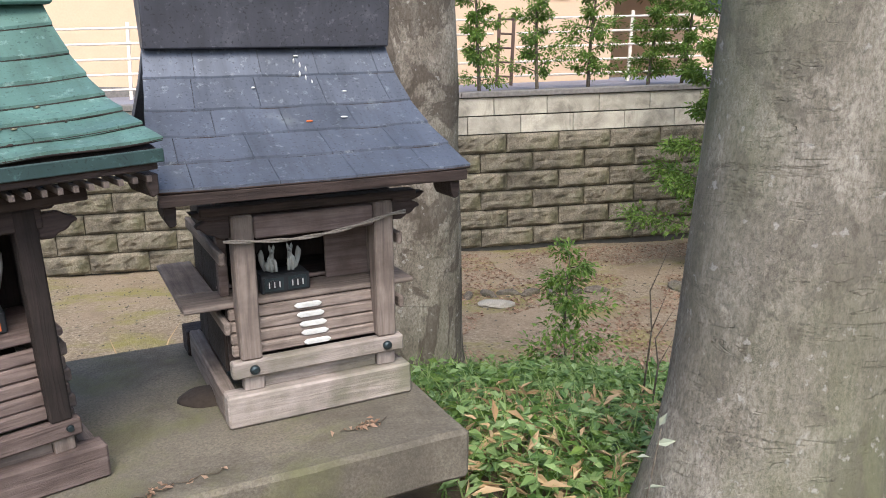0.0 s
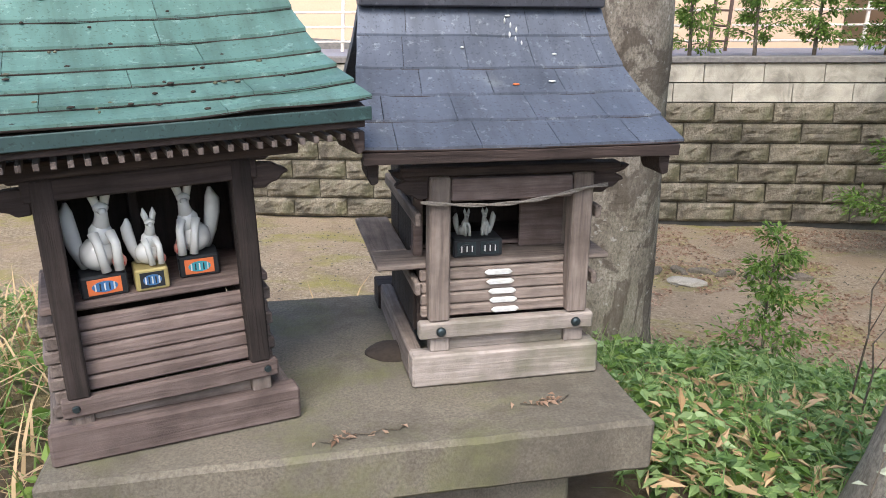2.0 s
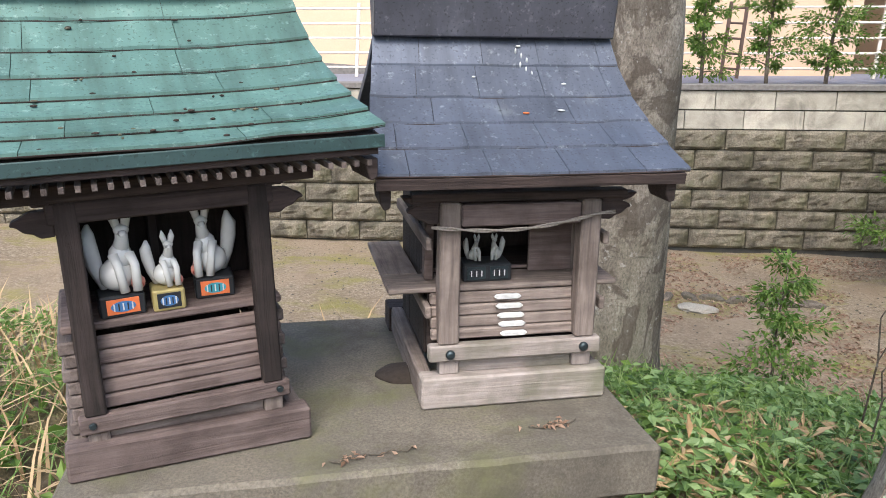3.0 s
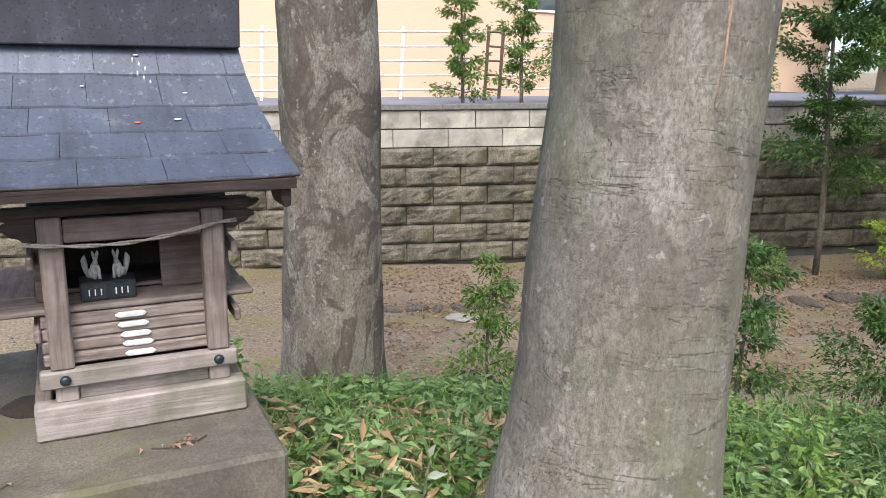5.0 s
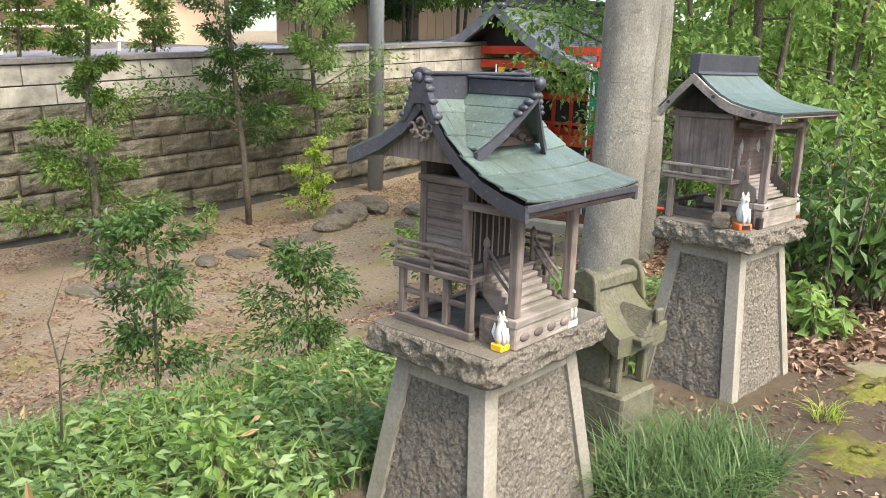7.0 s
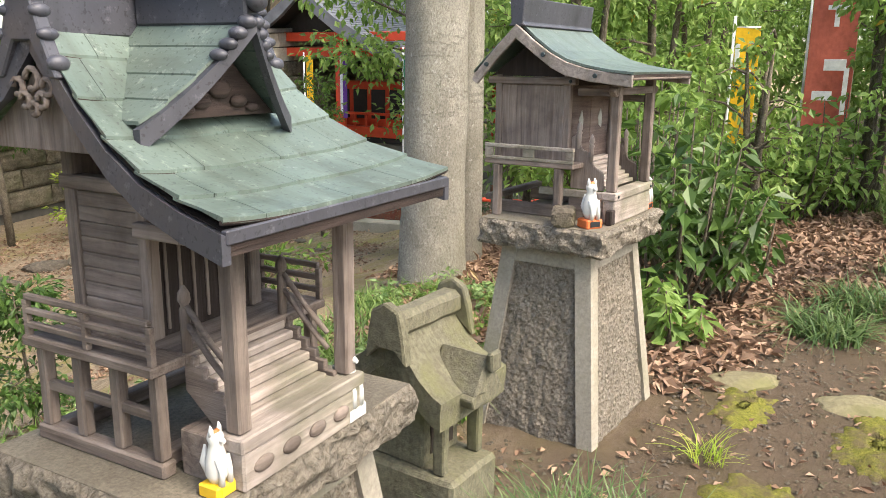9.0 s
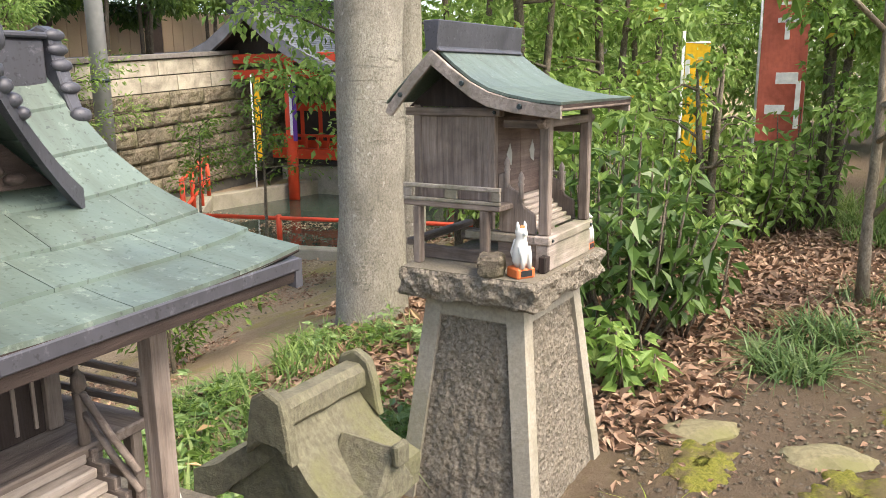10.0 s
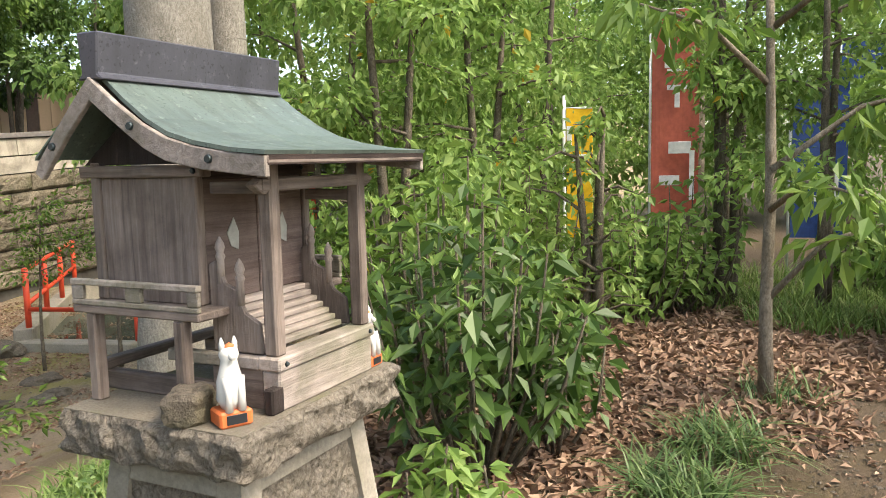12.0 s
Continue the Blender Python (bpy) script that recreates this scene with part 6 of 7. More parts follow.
# ---- fox figures ----
def fox(m, h, label, glaze, plinth_mats, mirror=1, jewel=True, name="fox_figurine"):
    """A seated ceramic fox; one plain mesh on its painted pedestal."""
    t = thing(name, m, label, "figurine", "fox figurines")
    s = h / 0.20
    base_h = 0.0 if plinth_mats is None else 0.052
    b = ball((0.0, 0, 0.040), (0.036, 0.034, 0.042), 2)
    ball((0.010, -0.004, 0.085), (0.024, 0.022, 0.036), 2, b)
    tube([(0.012, -0.004, 0.10), (0.016, -0.010, 0.13), (0.016, -0.018, 0.15)], [0.018, 0.013, 0.012], 10, b)
    ball((0.016, -0.022, 0.155), (0.0155, 0.018, 0.0145), 2, b)
    tube([(0.016, -0.032, 0.152), (0.016, -0.050, 0.146)], [0.010, 0.004], 8, b)
    for d in (-1, 1):
        tube([(0.016 + d * 0.007, -0.018, 0.160), (0.016 + d * 0.0125, -0.016, 0.184), (0.016 + d * 0.0135, -0.015, 0.206)], [0.0085, 0.0095, 0.0012], 8, b)
        tube([(0.010 + d * 0.015, -0.018, 0.095), (0.016 + d * 0.016, -0.034, 0.07), (0.020 + d * 0.012, -0.036, 0.005)], [0.011, 0.009, 0.010], 8, b)
    tube([(-0.022, 0.020, 0.004), (-0.036, 0.020, 0.05), (-0.044, 0.018, 0.10), (-0.047, 0.014, 0.135), (-0.044, 0.012, 0.146), (-0.043, 0.012, 0.168)], [0.012, 0.015, 0.018, 0.017, 0.013, 0.004], 10, b)
    turned(b, Matrix.Translation((0, 0, base_h)) @ Matrix.Diagonal((mirror * s * 1.2, s * 1.15, s, 1)))
    bmesh.ops.recalc_face_normals(b, faces=b.faces[:])
    part("figure", b, glaze, t)
    if jewel:
        j = ball((mirror * 0.042 * s, -0.03 * s, base_h + 0.022 * s), (0.017 * s, 0.012 * s, 0.019 * s), 2)
        tube([(mirror * 0.042 * s, -0.03 * s, base_h + 0.035 * s), (mirror * 0.040 * s, -0.03 * s, base_h + 0.068 * s)], [0.011 * s, 0.002 * s], 8, j)
        part("flaming_jewel", j, pink_glaze, t, "pink and red flaming jewel")
        part("jewel_mark", ball((mirror * 0.042 * s, -0.041 * s, base_h + 0.018 * s), (0.011 * s, 0.004 * s, 0.009 * s), 2), red_dab, t)
    if plinth_mats is not None:
        frame_m, panel_m, oval_m = plinth_mats
        w = 0.052 * max(s, 0.7)
        p = part("pedestal", box(-w, w, -0.042, 0.042, 0, base_h - 0.001, 0.004), frame_m, t, "painted pedestal with a coloured panel")
        part("panel", box(-w * 0.72, w * 0.72, -0.0445, -0.0425, 0.008, base_h - 0.008, 0.002), panel_m, p)
        o = turned(lathe([(1, 0), (1, 0.002)], 20), Matrix.Translation((0, -0.0445, base_h / 2)) @ Matrix.Rotation(radians(90), 4, "X") @ Matrix.Diagonal((w * 0.55, base_h * 0.24, 1, 1)))
        part("oval", o, oval_m, p)
        for k in range(5):
            x = (k - 2) * w * 0.2
            part("stripe", box(x - 0.0015, x + 0.0015, -0.0482, -0.0467, base_h * 0.34, base_h * 0.66, 0), black_paint if k % 2 else silver, p)
    return t


AG = GREEN @ SAG
fox(AG @ pose(0.155, 0.112, 0.373, 0, 0, 4), 0.190, "white ceramic fox with pink jewel on black and orange pedestal", white_glaze, (black_paint, orange_paint, blue_paint), 1)
fox(AG @ pose(0.258, 0.105, 0.373, 0, 0, 0), 0.130, "small white ceramic fox on a gold pedestal", white_glaze, (gold_paint, black_paint, blue_paint), 1)
fox(AG @ pose(0.372, 0.150, 0.373, 0, 0, -4), 0.178, "white ceramic fox facing inward on black and orange pedestal", white_glaze, (black_paint, orange_paint, teal_paint), -1)
BG = LEAN @ pose(-0.300, 1.735, Z0, 0, 0, 17)
fox(BG @ pose(0.085, 0.125, 0.3315), 0.075, "aged grey-white pair fox inside the dark shrine", dull_white, (black_paint, iron, black_paint), 1, False)
fox(BG @ pose(0.150, 0.125, 0.3315), 0.075, "aged grey-white pair fox inside the dark shrine", dull_white, (black_paint, iron, black_paint), -1, False)


def small_fox(m, h, cloth, label):
    t = thing("fox_figurine", m, label, "figurine", "fox figurines")
    s = h / 0.12
    b = lathe([(0.013, 0.022), (0.019, 0.035), (0.018, 0.06), (0.013, 0.078), (0.011, 0.088), (0.014, 0.096), (0.012, 0.104), (0.002, 0.109)], 14)
    tube([(0.0, -0.008, 0.097), (0.0, -0.020, 0.093)], [0.007, 0.003], 8, b)
    for d in (-1, 1):
        tube([(d * 0.008, 0, 0.101), (d * 0.009, 0, 0.112), (d * 0.009, 0.001, 0.12)], [0.005, 0.004, 0.001], 7, b)
        tube([(d * 0.010, -0.012, 0.068), (d * 0.009, -0.019, 0.045), (d * 0.009, -0.018, 0.022)], [0.006, 0.005, 0.006], 7, b)
    tube([(0, 0.014, 0.03), (0, 0.026, 0.05), (0, 0.024, 0.078)], [0.008, 0.009, 0.002], 8, b)
    part("figure", turned(b, Matrix.Diagonal((s, s, s, 1))), white_glaze, t)
    p = part("pedestal", turned(box(-0.023, 0.023, -0.021, 0.021, 0, 0.0225, 0.003), Matrix.Diagonal((s, s, s, 1))), cloth, t, "coloured box pedestal")
    part("panel", turned(box(-0.014, 0.014, -0.0225, -0.0212, 0.005, 0.018, 0.001), Matrix.Diagonal((s, s, s, 1))), black_paint if cloth is orange_paint else cloth, p)
    part("inner_ears", turned(ball((0, -0.003, 0.106), (0.008, 0.004, 0.007), 1), Matrix.Diagonal((s, s, s, 1))), orange_paint, t)
    return t


small_fox(MC @ pose(0.098, 0.045, ZC + 0.0015, 0, 0, 0), 0.118, yellow_paint, "small white ceramic fox on a yellow box, on the slab")
small_fox(MC @ pose(0.425, -0.0 + 0.03, ZC + 0.0015, 0, 0, 0), 0.150, white_glaze, "small white ceramic fox with orange ears at the porch")
small_fox(MD @ pose(0.068, 0.082, ZD + 0.0015, 0, 0, -30), 0.175, orange_paint, "white ceramic fox on an orange and navy box")
small_fox(MD @ pose(0.555, 0.06, ZD + 0.0015, 0, 0, 0), 0.150, orange_paint, "white ceramic fox on an orange box at the porch corner")
tagged(part("wood_peg", box(-0.02, 0.02, -0.012, 0.012, 0, 0.055, 0.004), dark_z, None, "", MD @ pose(0.150, 0.040, ZD + 0.0015)), "small dark square wooden peg on the slab", "block")


# ---- the small stone shrine ----
def make_stone_shrine():
    m = pose(3.695, 1.675, 0.02, 0, 0, -4) @ Matrix.Diagonal((0.70, 0.98, 1.08, 1))
    t = thing("stone_shrine", m, "small mossy stone shrine with a carved roof", "shrine")

    def rough(b, k=0.006, f=16, cuts=5):
        bmesh.ops.subdivide_edges(b, edges=[e for e in b.edges if e.calc_length() > 0.06], cuts=cuts, use_grid_fill=True)
        for v in b.verts:
            v.co += Vector((noise.noise(v.co * f), noise.noise(v.co * f + Vector((3, 0, 0))), noise.noise(v.co * f + Vector((0, 9, 0))))) * k
        return b
    part("plinth", rough(box(-0.15, 0.19, -0.06, 0.36, -0.1, 0.22, 0.012)), mossy_stone, t)
    part("step", rough(box(-0.16, 0.20, -0.20, -0.062, -0.1, 0.10, 0.012)), mossy_stone, t)
    part("body", rough(box(-0.11, 0.15, 0.06, 0.31, 0.221, 0.44, 0.008)), mossy_stone, t)
    # Flat dark panel on the solid body paints the shade of a hollow.
    part("niche_shade", box(-0.06, 0.10, 0.055, 0.0595, 0.25, 0.42, 0.002), clay, t)
    for u in (-0.125, 0.125):
        part("pillar", rough(box(u, u + 0.04, -0.02, 0.02, 0.221, 0.44, 0.006), 0.003), mossy_stone, t)
    front = [(-0.055, 0.452, 0.03), (-0.02, 0.465, 0.025), (0.025, 0.493, 0.015), (0.075, 0.535, 0.005), (0.13, 0.60, 0.0)]
    rear = [(0.13, 0.60, 0.0), (0.22, 0.53, 0.005), (0.30, 0.475, 0.015), (0.39, 0.44, 0.03)]
    for pr in (front, rear):
        b = roof_board(pr, -0.19, 0.23, 0.0, 0.075)
        part("roof_slope", rough(b, 0.006, 18, 3), mossy_stone, t)
    for u in (-0.175, 0.215):
        part("gable", rough(turned(prism([(-0.05, 0.40), (0.31, 0.40), (0.22, 0.49), (0.13, 0.555), (0.04, 0.49)], u - 0.008, u + 0.008, 0.002), Matrix(((0, 1, 0, 0), (1, 0, 0, 0), (0, 0, 1, 0), (0, 0, 0, 1)))), 0.003), mossy_stone, t)
    part("ridge", rough(box(-0.20, 0.24, 0.095, 0.165, 0.58, 0.645, 0.015)), mossy_stone, t)
    for u in (-0.205, 0.245):
        b = prism([(-0.075, -0.08), (-0.06, 0.0), (-0.045, 0.055), (0, 0.075), (0.045, 0.055), (0.06, 0.0), (0.075, -0.08), (0.03, -0.045), (-0.03, -0.045)], -0.022, 0.022, 0.006)
        part("ridge_end", rough(turned(b, Matrix.Translation((u, 0.13, 0.60)) @ Matrix.Rotation(radians(90), 4, "Z")), 0.005), mossy_stone, t)
    o = [(-0.075, 0.44), (0.0, 0.51), (0.075, 0.44), (0.115, 0.425), (0.10, 0.40), (-0.10, 0.40), (-0.115, 0.425)]
    part("porch_gable", rough(turned(prism(o, -0.095, -0.03, 0.004), Matrix.Translation((0.02, 0, 0.015))), 0.004), mossy_stone, t)
    part("porch_roof", rough(turned(prism([(-0.10, 0.445), (-0.045, 0.495), (0, 0.545), (0.045, 0.495), (0.10, 0.445)], -0.10, 0.06, 0.008), Matrix.Translation((0.02, 0, 0))), 0.005), mossy_stone, t)
    part("porch_ridge_end", rough(box(-0.015, 0.055, -0.12, -0.101, 0.50, 0.555, 0.012), 0.006, 22), mossy_stone, t)
    return t


make_stone_shrine()


# ---- banners among the trees ----
def make_banner(x, y, z0, z1, w, mat, label, marks, ang=0, pole=True):
    t = thing("standing_banner", pose(x, y, ground_z(x, y), 0, 0, ang), label, "banner")
    g = ground_z(x, y)
    b = box(-0.006, 0.006, -w / 2, w / 2, z0 - g, z1 - g, 0)
    bmesh.ops.subdivide_edges(b, edges=b.edges[:], cuts=10, use_grid_fill=True)
    for v in b.verts:
        v.co.x += 0.03 * math.sin(v.co.y * 9 + v.co.z * 1.7) * (1 - (v.co.z - z0 + g) / (z1 - z0) * 0.6)
    part("cloth", b, mat, t)
    for yy, zz, ww, hh in marks:
        part("mark", box(-0.048, -0.043, yy - ww / 2, yy + ww / 2, zz - g - hh / 2, zz - g + hh / 2, 0.002), white_cloth, t, "white bar on the cloth")
    if pole:
        part("pole", tube([(0, w / 2 + 0.02, 0), (0, w / 2 + 0.02, z1 - g + 0.1)], 0.014, 8), white_cloth, t)
        part("arm", tube([(0, w / 2 + 0.02, z1 - g), (0, -w / 2, z1 - g)], 0.008, 6), white_cloth, t)
    return t


make_banner(11.7, 1.50, 0.71, 2.75, 0.46, banner_red, "faded red banner with white lettering among the trees", [(0.08, 2.35, 0.05, 0.35), (-0.03, 1.98, 0.22, 0.05), (-0.02, 1.88, 0.05, 0.2), (-0.05, 1.38, 0.22, 0.12), (0.05, 1.05, 0.2, 0.1), (-0.17, 1.1, 0.05, 0.5), (-0.02, 2.15, 0.2, 0.03)])
make_banner(9.5, 2.0, 0.67, 1.69, 0.20, banner_gold, "yellow banner half hidden in foliage", [(0.07, 1.45, 0.04, 0.2), (0.0, 1.3, 0.12, 0.06)])
make_banner(12.0, 0.15, 0.45, 2.05, 0.50, banner_blue, "blue banner with white lettering among the trees", [(0.0, 1.62, 0.2, 0.05), (-0.15, 0.95, 0.05, 0.3), (0.05, 0.85, 0.2, 0.06)])
make_banner(12.0, -0.2, 2.0, 2.35, 0.36, banner_blue, "upper blue banner among the trees", [], 0, False)
make_banner(11.0, 6.5, 0.55, 1.45, 0.14, banner_green, "narrow green banner by the pool", [(0, 1.2, 0.05, 0.2), (0, 0.85, 0.05, 0.2)])


# ---- ground cover ----
def scatter(rng, n, x0, x1, y0, y1, keep=None):
    p = np.stack([rng.uniform(x0, x1, n), rng.uniform(y0, y1, n)], 1)
    if keep is not None:
        p = p[[bool(keep(x, y)) for x, y in p]]
    z = np.array([ground_z(x, y) for x, y in p])
    return np.column_stack([p, z])


def clear(x, y):
    """Free ground: outside pedestals, plinth and trunks."""
    for cx, cy, r in ((1.05, 1.51, 0.30), (0.41, 3.85, 0.27), (6.49, 3.41, 0.2)):
        if (x - cx) ** 2 + (y - cy) ** 2 < r * r:
            return False
    if 2.58 < x < 3.22 and 1.48 < y < 2.05 or 4.38 < x < 5.05 and 1.42 < y < 2.05 or 3.56 < x < 3.96 and 1.45 < y < 2.06:
        return False
    q = PLINTH.inverted() @ Vector((x, y, 0))
    return not (-1.43 < q.x < 0.07 and -0.04 < q.y < 1.04)


def stuff(name, me, mat, label, cat):
    return tagged(part(name, me, mat), label, cat, kind="stuff")


def on_bank(x, y):
    top = 2.05 if x > 2.3 else 1.75 - 0.2 * max(x, 0)
    if x < -0.1:
        return False
    edge = 3.65 + 0.25 * noise.noise(Vector((x * 1.3, 0, 4)))
    if x > 4.7 and noise.noise(Vector((x * 1.6, y * 1.6, 7))) < 0.02 * (y - 1.5):
        return False
    return clear(x, y) and top < y < edge and x < 6.2 + 0.6 * noise.noise(Vector((y, 3, 0)))


rng = np.random.default_rng(77)


def weeds(name, pts, per, height, size, mat, label, cat, seed):
    """Low broad-leaved plants: each point carries a little rosette of leaves on a stem."""
    g = np.random.default_rng(seed)
    c, d = [], []
    for p in pts:
        h = height * g.uniform(0.4, 1.25)
        az = g.uniform(0, math.tau, per)
        up = g.uniform(0.35, 1.0, per)
        c.append(p + np.stack([0.03 * np.cos(az), 0.03 * np.sin(az), h * up], 1))
        d.append(np.stack([np.cos(az), np.sin(az), g.uniform(-0.35, 0.45, per)], 1))
    stuff(name, leaves(name, np.concatenate(c), np.concatenate(d), size, size * 0.5, mat, g, 0.3), mat, label, cat)


p = scatter(rng, 3000, 0.0, 6.6, 1.5, 4.0, on_bank)
weeds("bank_weeds", p[: len(p) * 2 // 5], 9, 0.10, 0.06, leaf_mid, "dense green weeds covering the bank", "weeds", 1)
weeds("bank_ivy", p[len(p) * 2 // 5: int(len(p) * 0.88)], 9, 0.13, 0.06, leaf_weed, "light green ivy and weeds on the bank", "weeds", 2)
weeds("dark_weeds", p[int(len(p) * 0.88):], 8, 0.08, 0.055, leaf_dark, "dark green weeds on the bank", "weeds", 3)
p = scatter(rng, 11000, 0.0, 6.4, 1.6, 3.8, on_bank)
stuff("bank_grass", blades("bank_grass", p, 0.19, 0.0065, grass_mat, rng, 1.0), grass_mat, "long green grass blades on the bank", "grass")
p = scatter(rng, 260, 1.5, 5.5, 2.0, 3.5, on_bank)
stuff("broad_blades", blades("broad_blades", p, 0.22, 0.02, grass_mat, rng, 1.0, 4), grass_mat, "broad arching leaves among the weeds", "weeds")
# dry tan leaves right of the plinth
p = np.concatenate([scatter(rng, 800, 0.0, 1.7, 1.6, 2.9, on_bank), scatter(rng, 300, 2.0, 6.2, 2.0, 3.7, on_bank)])
d = rng.normal(0, 1, (len(p), 3)) * (1, 1, 0.35)
stuff("dry_leaves", leaves("dry_leaves", p + np.column_stack([np.zeros((len(p), 2)), rng.uniform(0.02, 0.11, len(p))]), d, 0.10, 0.026, leaf_tan, rng, 0.4), leaf_tan, "dry tan bamboo leaves lying among weeds", "leaf litter")


# left of and behind the plinth
def left_side(x, y):
    return clear(x, y) and (PLINTH.inverted() @ Vector((x, y, 0))).x < -1.38


p = scatter(rng, 3000, -4.0, -0.7, 0.4, 4.6, left_side)
stuff("left_grass", blades("left_grass", p, 0.22, 0.008, grass_mat, rng, 0.9), grass_mat, "green grass beside the plinth", "grass")
p = scatter(rng, 2600, -4.0, -0.7, 0.4, 4.4, left_side)
stuff("straw", blades("straw", p, 0.28, 0.012, leaf_tan, rng, 1.25), leaf_tan, "dry straw and bamboo leaves beside the plinth", "leaf litter")
p = scatter(rng, 420, -3.6, -0.8, 0.5, 4.0, left_side)
weeds("left_weeds", p, 7, 0.13, 0.06, leaf_mid, "green weeds beside the plinth", "weeds", 4)


def behind(x, y):
    q = PLINTH.inverted() @ Vector((x, y, 0))
    return -1.4 < q.x < 0.2 and 1.06 < q.y < 2.0 and clear(x, y)


p = scatter(rng, 1500, -3, 0.8, 2.2, 5, behind)
p = p[np.array([noise.noise(Vector((x * 1.6, y * 1.6, 9))) > 0.05 for x, y, z in p])]
stuff("rear_grass", blades("rear_grass", p, 0.42, 0.014, grass_mat, rng, 0.75), grass_mat, "tufts of long grass behind the plinth", "grass")
p = scatter(rng, 300, -3, 0.5, 2.3, 5, behind)
stuff("rear_straw", blades("rear_straw", p, 0.34, 0.014, leaf_tan, rng, 0.9), leaf_tan, "dry grass behind the plinth", "grass")
for k, (x, y) in enumerate(((-0.1, 3.1), (2.2, 2.3))):
    slim_tree(x, y, 0.35, 0.2, leaf_light, "weedy seedling with pale leaves", 120 + k, 0.12, 60, 0.055, 0.006, name="seedling")

# pale sprig in front of the big trunk
pale_leaf = leaf_mat("pale_grey_green_leaf", [(0.30, 0.33, 0.24), (0.38, 0.40, 0.30)], 0.6, 0.3)
t = thing("sprig", pose(0.46, 1.08, ground_z(0.46, 1.08)), "bare sprig with pale grey-green leaves", "sprig")
part("stem", tube([(0, 0, 0), (0.03, 0, 0.22), (0.07, -0.01, 0.64)], [0.004, 0.003, 0.0015], 6), twig_bark, t)
for k, (x, z, a) in enumerate(((0.05, 0.50, 20), (0.06, 0.57, 160), (0.07, 0.64, 80), (0.045, 0.44, 200), (0.05, 0.47, -30), (0.04, 0.38, 170), (0.065, 0.60, 10))):
    g = np.random.default_rng(k)
    part("leaf", leaves("leaf", [(x, 0, z)], [(math.cos(radians(a)), -0.3, math.sin(radians(a)) * 0.6 + 0.2)], 0.045, 0.018, pale_leaf, g), pale_leaf, t)
for x, y, h in ((1.35, 2.9, 0.75), (1.3, 2.7, 0.5), (2.0, 3.0, 0.7)):
    t = thing("bare_twig", pose(x, y, ground_z(x, y)), "thin bare brown twig standing in the weeds", "twig")
    part("stem", tube([(0, 0, 0), (0.02, 0.01, h * 0.5), (-0.01, 0, h * 0.75), (0.06, 0, h)], [0.005, 0.004, 0.003, 0.001], 6), twig_bark, t)
    part("side_twig", tube([(0.02, 0.01, h * 0.5), (0.08, 0.02, h * 0.72)], [0.003, 0.001], 5), twig_bark, t)


# ---- litter, moss and clumps round the pedestals ----
def litter_zone(x, y):
    if not clear(x, y):
        return False
    k = noise.noise(Vector((x * 0.9, y * 0.9, 2)))
    return x > 5.05 + 0.2 * k and y > 1.25 + 0.35 * k and y < 3.6 or 6.8 < x and 0.35 + 0.5 * k < y or x > 7.8 and y > -0.3


p = scatter(rng, 34000, 4.9, 10.5, -0.4, 4.2, litter_zone)
d = rng.normal(0, 1, (len(p), 3)) * (1, 1, 0.4)
stuff("leaf_litter", leaves("leaf_litter", p + np.column_stack([np.zeros((len(p), 2)), rng.uniform(0.004, 0.035, len(p))]), d, 0.075, 0.034, leaf_fall, rng, 0.6), leaf_fall, "thick carpet of curled brown fallen leaves", "leaf litter")
p = scatter(rng, 4200, 2.0, 7.6, -0.8, 3.4, clear)
d = rng.normal(0, 1, (len(p), 3)) * (1, 1, 0.3)
stuff("scattered_leaves", leaves("scattered_leaves", p + (0, 0, 0.008), d, 0.042, 0.02, leaf_fall, rng, 0.6), leaf_fall, "scattered brown leaves on the path", "leaf litter")
p = scatter(rng, 52000, 0.0, 11.5, 3.6, 10.7, lambda x, y: noise.noise(Vector((x * 0.8, y * 1.1, 5))) + 0.5 * noise.noise(Vector((x * 3, y * 3, 1))) > 0.05 * (8 - y) - 0.05)
d = rng.normal(0, 1, (len(p), 3)) * (1, 1, 0.25)
stuff("pond_litter", leaves("pond_litter", p + (0, 0, 0.006), d, 0.05, 0.024, leaf_fall, rng, 0.5), leaf_fall, "brown leaves scattered over the pond floor", "leaf litter")
p = scatter(rng, 6000, -4.0, 11.0, 5.0, 10.7)
b_v, b_f = [], []
for i, (x, y, z) in enumerate(p):
    s = 0.006 + 0.016 * rng.random() ** 3
    q = rng.uniform(0.6, 1.3, 6) * s
    b_v += [(x + q[0], y, z + 0.004), (x - q[1], y, z + 0.004), (x, y + q[2], z + 0.004), (x, y - q[3], z + 0.004), (x, y, z + 0.6 * q[4] + 0.004), (x, y, z - 0.01)]
    k = 6 * i
    b_f += [(k, k + 2, k + 4), (k + 2, k + 1, k + 4), (k + 1, k + 3, k + 4), (k + 3, k, k + 4)]
stuff("gravel", mesh_arrays("gravel", b_v, b_f, rock), rock, "grey gravel and grit on the pond floor", "gravel")
p = scatter(rng, 11000, 3.2, 8.0, -1.2, 2.2, clear)
b_v, b_f = [], []
for i, (x, y, z) in enumerate(p):
    s = 0.005 + 0.010 * rng.random() ** 2
    q = rng.uniform(0.6, 1.3, 6) * s
    b_v += [(x + q[0], y, z + 0.003), (x - q[1], y, z + 0.003), (x, y + q[2], z + 0.003), (x, y - q[3], z + 0.003), (x, y, z + 0.6 * q[4] + 0.003), (x, y, z - 0.01)]
    k = 6 * i
    b_f += [(k, k + 2, k + 4), (k + 2, k + 1, k + 4), (k + 1, k + 3, k + 4), (k + 3, k, k + 4)]
